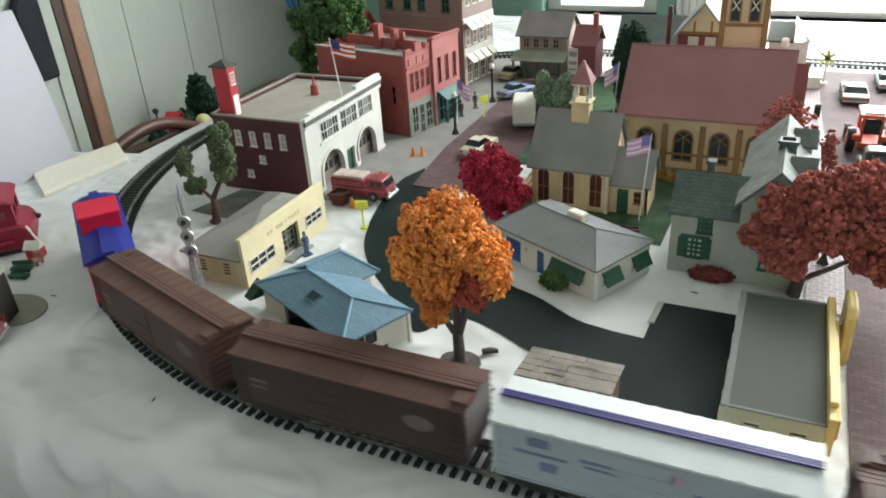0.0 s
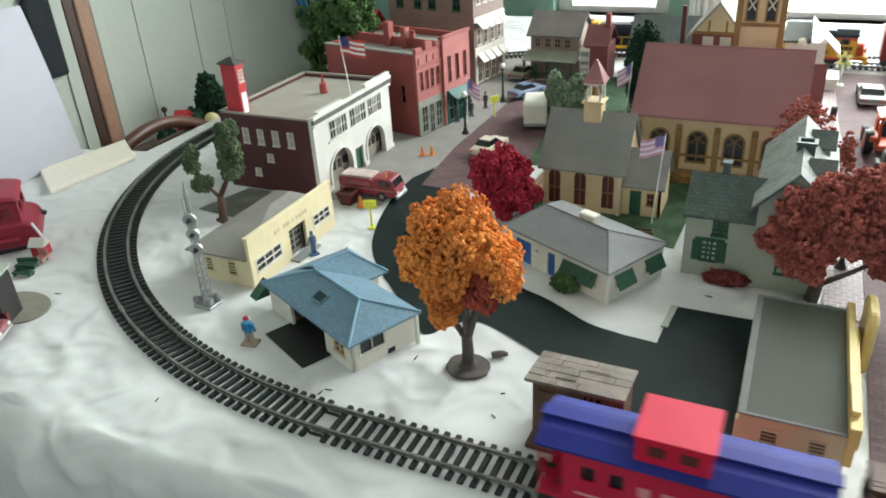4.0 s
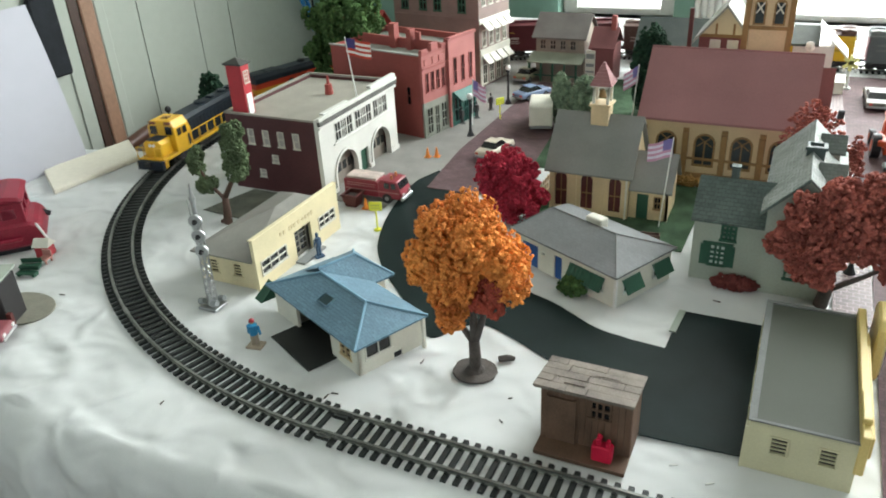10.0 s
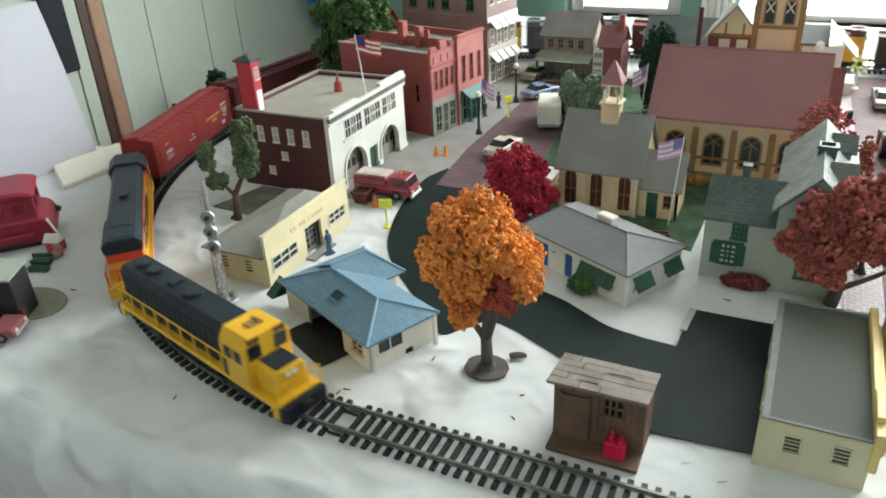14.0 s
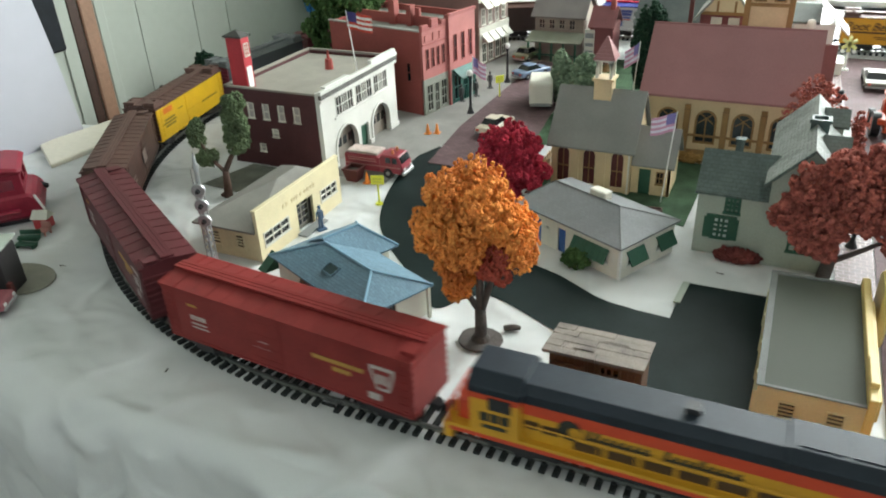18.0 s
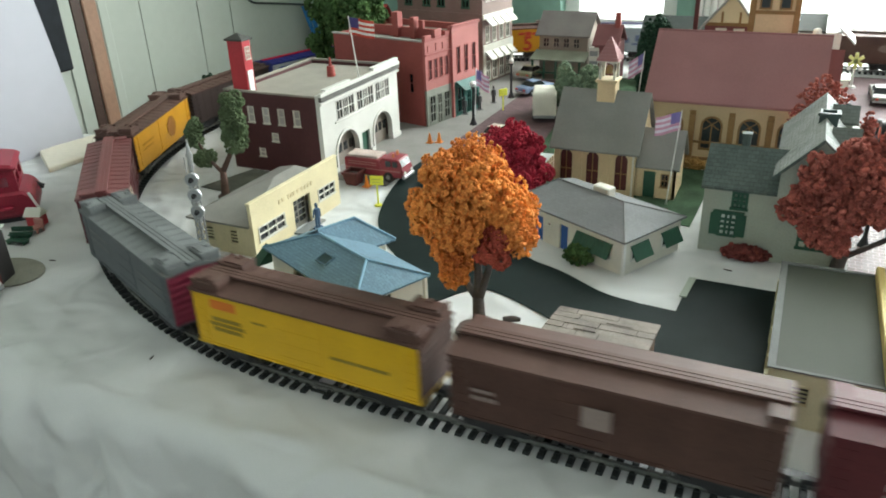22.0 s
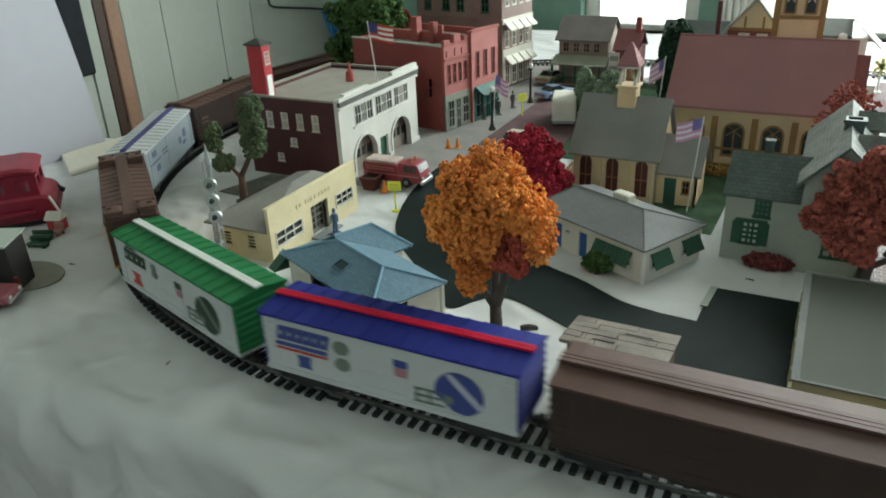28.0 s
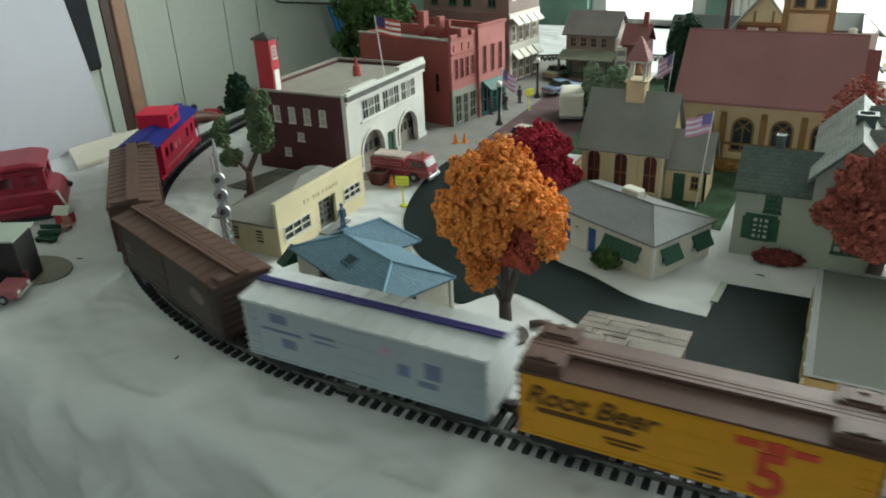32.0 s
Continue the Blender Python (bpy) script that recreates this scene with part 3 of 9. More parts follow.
def cloth():
    """The table's white cloth: flat on top, falling in soft folds over the front and the left edge."""
    hang = (-150, -100, -60, -25, -8, -2)
    xs = np.concatenate([np.full(6, -745.0), np.linspace(-744, 160, 189), np.linspace(170, 900, 40)])
    prof = [(1270, 0.0)] + [(y, 0.0) for y in np.linspace(1200, 420, 27)] + [(y, 0.0) for y in np.linspace(410, 200, 53)]
    R = 17.0
    prof += [(196 - R * math.sin(a), -R * (1 - math.cos(a))) for a in np.linspace(0.0, 1.42, 12)]
    y, z = prof[-1]
    prof += [(y - 0.05 * s, z - s) for s in np.linspace(8, 420, 60)]
    g = Geo()
    nx, ny = len(xs), len(prof)
    vs = []
    for j, (y, z) in enumerate(prof):
        drop = max(0.0, -z)
        for i, x in enumerate(xs):
            x = max(x, -612.0 - 133 * max(0.0, min(1.0, (538 - y) / 18))) - (0 if i > 5 else (5, 5, 4.6, 4, 3, 1.4)[i])
            wv = noise.noise(Vector((x * 0.011, y * 0.008, 3.1)))
            w2 = noise.noise(Vector((x * 0.03, y * 0.03, 9.7)))
            out = (CY - RAD - y if x > CX else math.hypot(x - CX, min(0.0, y - CY)) - RAD) - 24
            rise = max(0.0, min(1.0, out / 30)) * (z == 0)
            q = Vector((x * 0.0085 + y * 0.006, y * 0.0125 - x * 0.004, 1.7))
            ridge = max(0.0, 1 - 3.2 * abs(noise.noise(q))) ** 2
            rise *= max(0.0, min(1.0, max((240 - y) / 25, (x + 445) / 40)))
            lift = rise * (3.6 * ridge + 2.4 * wv + 1.2 * w2 - 1.2)
            crumple = max(0.0, 1 - 2.6 * abs(noise.noise(Vector((x * 0.011 + z * 0.014, 5.2, z * 0.010 - x * 0.003))))) ** 2
            pleat = max(0.0, 1 - 2.2 * abs(noise.noise(Vector((x * 0.021 + z * 0.004, 7.7, z * 0.005))))) ** 3
            fold = min(1.0, drop / 26) * (9 * crumple - 8 * pleat + 12 * noise.noise(Vector((x * 0.017 + z * 0.003, 0.3, z * 0.004))) + 6 * noise.noise(Vector((x * 0.045 + z * 0.02, 2.3, z * 0.012))))
            vs.append((x, y - fold - 3.5 * wv * min(1.0, drop / 15), z + (hang[i] if i < 6 else 0) - 0.05 + lift - 1.5 * w2 * (drop > 0)))
    fs = [(j * nx + i, (j + 1) * nx + i, (j + 1) * nx + i + 1, j * nx + i + 1) for j in range(ny - 1) for i in range(nx - 1)]
    g.add(vs, fs)
    return g


tb = thing("table", 0, 0, label="long table hidden under a white cloth", category="table")
part("tabletop", Geo().box(-600, 192, -30, 890, 1262, -3.5), SHEDWOOD, tb)
part("side_leaf", Geo().box(-736, 192, -30, -600, 518, -3.5), SHEDWOOD, tb)
for lx, ly in ((-540, 300), (800, 300), (-540, 1180), (800, 1180)):
    part("leg", Geo().box(lx - 25, ly - 25, ZF, lx + 25, ly + 25, -30), SHEDWOOD, tb)
solid("tablecloth", cloth(), CLOTH, "white cloth with soft creases, draped over the table edge", "tablecloth", smooth=True)


def sheet(name, pts, z, material, label, category, curve=0):
    """A thin paper sheet on the table; curve rounds its outline."""
    pts = [Vector((*p, 0)) for p in pts]
    for _ in range(curve):
        q = []
        for i, p in enumerate(pts):
            n = pts[(i + 1) % len(pts)]
            q += [p * 0.75 + n * 0.25, p * 0.25 + n * 0.75]
        pts = q
    g = Geo().prism([(p.x, p.y) for p in pts], z, z + 0.45, "z")
    return solid(name, g, material, label, category, kind="structure")


ROAD = [(-313, 590), (-306, 530), (-296, 480), (-284, 446), (-274, 425), (-254, 399), (-226, 374), (-196, 342), (-184, 334), (-175, 352), (-163, 363), (-146, 358), (-120, 345), (-100, 334), (-70, 310), (-50, 296),
        (-20, 299), (-30, 340), (-40, 366), (-70, 378.5), (-92, 381), (-112, 393), (-127, 402), (-151, 410), (-179, 432), (-215, 480), (-250, 540), (-276, 580)]
sheet("road", ROAD, 0.25, ASPHALT, "dark grey paper road with a parking area", "road", curve=2)
sheet("parking", [(-100, 334), (-70, 310), (-50, 296), (0, 299), (0, 419.5), (-49, 419.5), (-51, 375.5), (-70, 377)], 0.9, ASPHALT, "dark asphalt paper parking area", "parking area")
sheet("forecourt", [(-385, 495), (-306, 495), (-306, 560), (-290, 606), (-300, 1000), (-460, 1000), (-460, 495)], 0.5, CONCRETE, "grey concrete forecourt and pavement", "pavement")
sheet("brick_street", [(-290, 545), (-240, 545), (-219, 560), (-219, 640), (-226, 707), (-226, 1000), (-300, 1000), (-300, 640)], 1.0, BRICKROAD, "printed red brick street", "street")
sheet("lawn", [(-185, 500), (-100, 505), (-62, 498), (-58, 620), (-185, 620)], 0.5, GRASS, "dark green grass mat beside the chapel", "lawn")
# Added dark filler that keeps bright cloth from showing behind the chapel.
sheet("churchyard", [(-226, 622), (-130, 622), (-125, 790), (-125, 930), (-226, 930)], 0.3, GRASS, "dark green mat added to fill the ground behind the chapel", "lawn")
sheet("turf", [(-455, 440), (-440, 492), (-366, 492), (-374, 470), (-412, 436)], 0.5, mat("olive_mat", (0.13, 0.135, 0.11), 0.9, 0.3, 1600, 60, 0.4), "grey olive mat under a tree", "mat")
sheet("brick_road", [(59, 232), (180, 232), (180, 1010), (40, 1010), (46, 800), (62, 600)], 0.5, BRICKROAD, "printed brick road along the town", "road")
sheet("pavement", [(37, 440), (60, 440), (60, 620), (46, 800), (40, 1010), (-10, 1010), (8, 640), (37, 575)], 0.9, BRICKPALE, "pale printed paving beside the brick road", "pavement")

# ---------------------------------------------------------------- track
ARC = RAD * math.pi / 2
LAP = 4 * ARC + 2 * (LX + LY)


def rail_point(s):
    """Place and heading (degrees) on the track's centre line, s mm from the start of the front straight."""
    s %= LAP
    for i, (kind, n) in enumerate((("x", LX), ("a", ARC), ("x", LY), ("a", ARC), ("x", LX), ("a", ARC), ("x", LY), ("a", ARC))):
        if s > n:
            s -= n
            continue
        k = i // 2
        d = math.radians(90 * k)
        if kind == "x":
            p = ((CX + s, CY - RAD), (CX + LX + RAD, CY + s), (CX + LX - s, CY + LY + RAD), (CX - RAD, CY + LY - s))[k]
            return p[0], p[1], math.degrees(d)
        c = ((CX + LX, CY), (CX + LX, CY + LY), (CX, CY + LY), (CX, CY))[k]
        a = d - math.pi / 2 + s / RAD
        return c[0] + RAD * math.cos(a), c[1] + RAD * math.sin(a), math.degrees(d + s / RAD)
    return rail_point(0)


track = thing("railway_track", 0, 0, label="oval of black sectional model railway track with metal rails", category="railway track")
steps = [LAP * i / 420 for i in range(420)]
for side in (-1, 1):
    g = Geo()
    prof = [(-1.25, 2.2), (-0.4, 2.6), (-0.4, 3.7), (-0.75, 3.9), (-0.75, 4.6), (0.75, 4.6), (0.75, 3.9), (0.4, 3.7), (0.4, 2.6), (1.25, 2.2)]
    for s in steps:
        x, y, h = rail_point(s)
        nx, ny = -math.sin(radians(h)), math.cos(radians(h))
        g.v += [Vector((x + nx * (side * 8.6 + o), y + ny * (side * 8.6 + o), z)) for o, z in prof]
    n, k = len(steps), len(prof)
    g.f = [(i * k + j, ((i + 1) % n) * k + j, ((i + 1) % n) * k + (j + 1) % k, i * k + (j + 1) % k) for i in range(n) for j in range(k)]
    me = part("rail", g, RAIL, track)
tie_geo = Geo().prism([(-1.55, 0.47), (1.55, 0.47), (1.3, 2.25), (-1.3, 2.25)], -14.8, 14.8, "y")
for q in (-8.6, 8.6):
    tie_geo.box(-0.9, q - 2.4, 2.2, 0.9, q - 1.0, 3.0).box(-0.9, q + 1.0, 2.2, 0.9, q + 2.4, 3.0)
tie_mesh = mesh_of("tie", tie_geo, TIE)
rest = Geo()
NT = 600
for i in range(NT):
    s = LAP * (i + 0.5) / NT
    x, y, h = rail_point(s)
    if math.hypot(x + 199, y - 244) < 0.52 * LAP / NT:
        # two track sections meet: a wider gap bridged by the sections' plastic webs
        part("joint_web", Geo(Matrix.Translation((x, y, 0)) @ Matrix.Rotation(radians(h), 4, "Z")).box(-4, -6.4, 0.5, 4, -5.4, 1.9).box(-4, 5.4, 0.5, 4, 6.4, 1.9).box(-4, -11.6, 0.5, 4, -10.6, 1.9).box(-4, 10.6, 0.5, 4, 11.6, 1.9), TIE, track)
        continue
    if s < 330 or s > LAP - 1130:
        o = new("tie", tie_mesh)
        o.parent, o.matrix_basis = track, pose(x * 0.001, y * 0.001, 0, 0, 0, h)
    else:
        rest.m = Matrix.Translation((x, y, 0)) @ Matrix.Rotation(radians(h), 4, "Z")
        rest.add(tie_geo.v, tie_geo.f)
rest.m = Matrix()
tagged(part("far_ties", rest, TIE, track, "black plastic ties of the far track"), kind="stuff")
# rail joiners where the sections meet
for s in (25, LAP - 0.04, -399, -199, -599, -799):
    for side in (-1, 1):
        x, y, h = rail_point(s)
        m = Matrix.Translation((x, y, 0)) @ Matrix.Rotation(radians(h), 4, "Z")
        part("joiner", Geo(m).box(-5, side * 8.6 - 1.5, 2.2, 5, side * 8.6 + 1.5, 3.5), RAIL, track)

# ---------------------------------------------------------------- buildings
def arch_pts(w, h, n=8, base=0.0):
    """An arched opening's outline: springs at h - w/2."""
    r = w / 2
    return [(0, base), (w, base)] + [(r + r * math.cos(math.pi * i / n), h - r + r * math.sin(math.pi * i / n)) for i in range(n + 1)]


def arch_spandrel(g, p, u, w, h, th, n=10):
    """Fills the corners above an arch in a square hole of width w that reaches to height h."""
    m, r = along(p, u), w / 2
    old, g.m = g.m, g.m @ m
    for s in (0, 1):
        a = [(r - r * math.cos(math.pi / 2 * i / n), h - r + r * math.sin(math.pi / 2 * i / n)) for i in range(n + 1)]
        pts = [(0, h)] + a if s == 0 else [(w, h)] + [(w - x, z) for x, z in a]
        g.prism(pts, 0, th, "y")
    g.m = old
    return g


def flag(parent, base, height, w, h, along_x=True, lean=0.0, pole_r=0.5, wave=1.2, dirn=1, drop=0.12, paled=False):
    """A pole with a striped flag of red, white and a blue corner."""
    bx, by, bz = base
    part("flagpole", Geo().tube(base, (bx + lean, by, bz + height), pole_r, pole_r * 0.8, 8), WHITE, parent)
    n = 10
    tones = {"r": Geo(), "w": Geo(), "b": Geo()}
    for k in range(7):
        z1 = bz + height - 1 - h * k / 7
        z0 = z1 - h / 7
        for i in range(n):
            a, b = i / n, (i + 1) / n
            pts = []
            for s in (a, b):
                o = wave * math.sin(s * 7)
                d = s * w * dirn
                pts.append((bx + lean + (d if along_x else o), by + (o if along_x else d)))
            t = tones["b"] if (k < 4 and b <= 0.42) else tones["r" if k % 2 == 0 else "w"]
            sag = -drop * w * a, -drop * w * b
            (xa, ya), (xb, yb) = pts
            ox, oy = (0, 0.25) if along_x else (0.25, 0)
            t.add([(xa, ya, z0 + sag[0]), (xb, yb, z0 + sag[1]), (xb, yb, z1 + sag[1]), (xa, ya, z1 + sag[0]),
                   (xa + ox, ya + oy, z0 + sag[0]), (xb + ox, yb + oy, z0 + sag[1]), (xb + ox, yb + oy, z1 + sag[1]), (xa + ox, ya + oy, z1 + sag[0])],
                  [(0, 1, 2, 3), (7, 6, 5, 4), (0, 4, 5, 1), (3, 2, 6, 7), (0, 3, 7, 4), (1, 5, 6, 2)])
    # The pale lavender tones paint in sunlight shining through the cloth.
    fl = part("stripes", tones["r"], mat("backlit_stripe", (0.58, 0.30, 0.44), 0.7, 0.08) if paled else PRINTRED, parent, "red flag stripes")
    part("white_stripes", tones["w"], mat("backlit_white_stripe", (0.72, 0.68, 0.80), 0.7, 0.05) if paled else WHITE, fl)
    part("canton", tones["b"], mat("backlit_canton", (0.20, 0.17, 0.42), 0.7, 0.08) if paled else NAVY, fl)


def fire_station():
    t = thing("fire_station", -363, 495, label="fire station with white arched front and maroon brick side", category="building")
    L, D, H = 134, 98, 70
    chalk = mat("chalky_white", (0.58, 0.575, 0.53), 0.6, 0.08, 900, 30, 0.15)
    holes = [(19, 0, 55, 33), (62, 0, 76, 23), (83, 0, 117, 33)]
    wins = [(24, 45, 53, 62), (58, 45, 87, 62), (91, 45, 117, 62)]
    g = Geo().wall((0, 0, 0), (0, 1), L, 72, 4, holes + wins)
    arch_spandrel(g, (0, 19, 0), (0, 1), 36, 33, 4)
    arch_spandrel(g, (0, 83, 0), (0, 1), 34, 33, 4)
    part("front_wall", g, chalk, t, "white moulded front with two arched bays")
    for y0, w in ((19, 36), (83, 34)):
        r = w / 2
        g = Geo()
        for i in range(12):
            a, b = math.pi * i / 12, math.pi * (i + 1) / 12
            g.prism([(y0 + r + (r + k) * math.cos(c), 33 - r + (r + k) * math.sin(c)) for c, k in ((a, 0), (a, 2.4), (b, 2.4), (b, 0))], 0, 1.2, "x")
        g.weld = True
        g.box(0, y0 - 2.4, 0, 1.2, y0, 33 - r).box(0, y0 + w, 0, 1.2, y0 + w + 2.4, 33 - r)
        part("arch_surround", g, chalk, t)
        door = part("bay_door", Geo().box(-7.5, y0, 0, -6, y0 + w, 33), mat("taupe_door", (0.21, 0.18, 0.15), 0.6, 0.1), t, "brown grey bay door")
        for k in range(4):
            part("door_pane", Geo().box(-6, y0 + 2 + k * w / 4, 13, -5.7, y0 + w / 4 - 1 + k * w / 4, 21), DARKGLASS, door)
    part("entrance_door", Geo().box(-3.5, 62, 0, -2.5, 76, 23), DKGREEN, t)
    for y0, z0, y1, z1 in wins:
        n = 3
        for k in range(n):
            ww = (y1 - y0) / n
            window(t, (0.2, y0 + k * ww, z0), (0, 1), ww, z1 - z0, 3 if k == 1 else 2, 2, chalk, 0.45, 0.6, sill=False)
    part("cornice", Geo().box(0, -1, 63.5, 2.2, L + 1, 66).box(0, -1.5, 71, 3, L + 1.5, 74).box(-3, 8, 74, 1.5, 48, 75.5).box(-3, 88, 74, 1.5, L + 1.5, 77), chalk, t, bevel=0.3)
    # Dark grey paints in the cornice's shadow along with its dentils.
    part("cornice_shadow_band", Geo().box(0, -1, 67, 2.7, L + 1, 71), mat("dentil_shadow", (0.10, 0.095, 0.085), 0.7, 0.2), t, "dark band painted for the cornice shadow and dentils")
    sw = [(D - 76, 43.5, D - 69, 58), (D - 60, 43.5, D - 53, 58), (D - 44, 43.5, D - 37, 58), (D - 28, 43.5, D - 21, 58), (D - 53, 28, D - 46, 36), (D - 69, 13, D - 62, 21)]
    side = [(x0, z0, x1, z1) for x0, z0, x1, z1 in sw]
    g = Geo().wall((-D, 0, 0), (1, 0), D - 4, H, 4, side)
    part("side_wall", g, MAROON, t, "dark maroon brick side wall")
    for x0, z0, x1, z1 in side:
        window(t, (-D + x0, 0.2, z0), (1, 0), x1 - x0, z1 - z0, 1, 2, OFFWHITE, 0.6, 0.9, glass=mat("frosted_pane", (0.42, 0.40, 0.38), 0.3, 0.1))
    part("back_wall", Geo().box(-D, 4, 0, -D + 4, L, H), MAROON, t)
    part("far_wall", Geo().box(-D + 4, L - 4, 0, -4, L, H), MAROON, t)
    part("roof", Geo().box(-D + 1, 1, H - 4, -4, L - 1, H - 2.5), ROOFTAN, t, "flat tan grey roof")
    part("coping", Geo().box(-D, -0.6, H, -4, 2, H + 1.6).box(-D, L - 2, H, -4, L + 0.6, H + 1.6).box(-D - 0.6, -0.6, H, -D + 2.4, L + 0.6, H + 1.6), ROOFTAN, t)
    tw = part("hose_tower", Geo().box(-91, 4, H - 2, -75, 15, 112), FIRERED, t, "bright red hose tower", bevel=0.3)
    part("tower_cap", Geo().box(-92.5, 2.5, 112, -73.5, 16.5, 113.5).add([(-92.5, 2.5, 113.5), (-73.5, 2.5, 113.5), (-73.5, 16.5, 113.5), (-92.5, 16.5, 113.5), (-83, 9.5, 118)], [(0, 1, 4), (1, 2, 4), (2, 3, 4), (3, 0, 4)]), mat("dark_cap", (0.06, 0.06, 0.055), 0.7), tw)
    part("tower_door", Geo().box(-75, 6, H - 1, -74.2, 12.5, H + 17), WHITE, tw, "white panel at the tower foot")
    window(t, (-74.8, 6.5, 96), (0, 1), 6, 11, 2, 3, OFFWHITE, 0.5, 0.7)
    ve = part("roof_vent", Geo().tube((-42, 84, H - 3), (-42, 84, H + 7), 4.2, 3.4, 10).tube((-42, 84, H + 7), (-42, 84, H + 15), 1.6, 0.9, 8), mat("red_vent", (0.32, 0.06, 0.05), 0.6), t, "red roof vent")
    flag(t, (-7, 76, H), 54, 25, 15, True, -6, 0.6, 1.0, 1)
    part("window_band", Geo().box(0, 20, 43, 1.3, 120, 44.6).box(0, 0, 0, 1.5, 19, 5).box(0, 55, 0, 1.5, 62, 5).box(0, 76, 0, 1.5, 83, 5).box(0, 117, 0, 1.5, L, 5), chalk, t, bevel=0.2)
    return t


def post_office():
    t = thing("post_office", -322, 345, label="cream post office with raised front and grey roof", category="building")
    L, D = 106, 52
    holes = [(5, 10, 35, 21), (46, 0, 67, 24), (77, 12, 100, 22)]
    part("front_wall", Geo().wall((0, 0, 0), (0, 1), L, 39, 2.5, holes), CREAM, t)
    for y0, z0, y1, z1 in (holes[0], holes[2]):
        window(t, (0.2, y0, z0), (0, 1), y1 - y0, z1 - z0, 3, 2, OFFWHITE, 0.7, 0.8)
    d = part("door", Geo().box(-6, 46, 0, -4.6, 67, 24), mat("grey_brown_door", (0.20, 0.185, 0.155), 0.6, 0.1), t, "grey brown panelled door")
    for k in range(2):
        for j in range(4):
            part("door_pane", Geo().box(-4.6, 48 + k * 9.5, 4 + j * 4.8, -4.3, 55.5 + k * 9.5, 7.6 + j * 4.8), DARKGLASS, d)
    part("front_coping", Geo().box(-3.2, -0.6, 39, 0.6, L + 0.6, 40.2), CREAM, t, bevel=0.3)
    # row of plain bars where the lettering stands
    g = Geo()
    for k, a in enumerate((30, 34, 41, 44, 47, 52, 57, 61, 65, 69)):
        g.box(0, a, 28.6, 0.35, a + 2.2, 31.6)
    part("lettering_bars", g, mat("cream_shadow", (0.58, 0.48, 0.29), 0.6), t)
    part("step", Geo().box(0, 43, 0, 8, 72, 1.6), GREYPL, t)
    sw = [(8, 7, 17, 19), (29, 7, 38, 19)]
    part("side_wall", Geo().wall((-D, 1.5, 0), (1, 0), D - 2.5, 24, 2.5, sw), CREAM, t)
    for x0, z0, x1, z1 in sw:
        window(t, (-D + x0, 1.6, z0), (1, 0), x1 - x0, z1 - z0, 1, 4, CREAM, 0.7, 1.4)
    part("back_wall", Geo().box(-D, 4, 0, -D + 2.5, L - 1, 24), CREAM, t)
    part("far_wall", Geo().box(-D + 2.5, L - 4, 0, -2.5, L - 1.5, 24), CREAM, t)
    g = Geo()
    x0, x1, y0, y1, z0, z1 = -D - 4, -2.4, -2, L + 1, 24, 35
    xr = -26
    g.add([(x0, y0, z0), (x1, y0, z0), (x1, y1, z0), (x0, y1, z0), (xr, 62, z1), (xr, 88, z1), (x0, y0, z0 - 1.4), (x1, y0, z0 - 1.4), (x1, y1, z0 - 1.4), (x0, y1, z0 - 1.4)],
          [(0, 1, 4), (1, 2, 5, 4), (2, 3, 5), (3, 0, 4, 5), (0, 6, 7, 1), (3, 9, 6, 0), (2, 8, 9, 3), (1, 7, 8, 2), (9, 8, 7, 6)])
    part("roof", g, mat("warm_grey_roof", (0.215, 0.205, 0.185), 0.75, 0.12, 1400, 40, 0.3), t, "low grey hip roof")
    return t


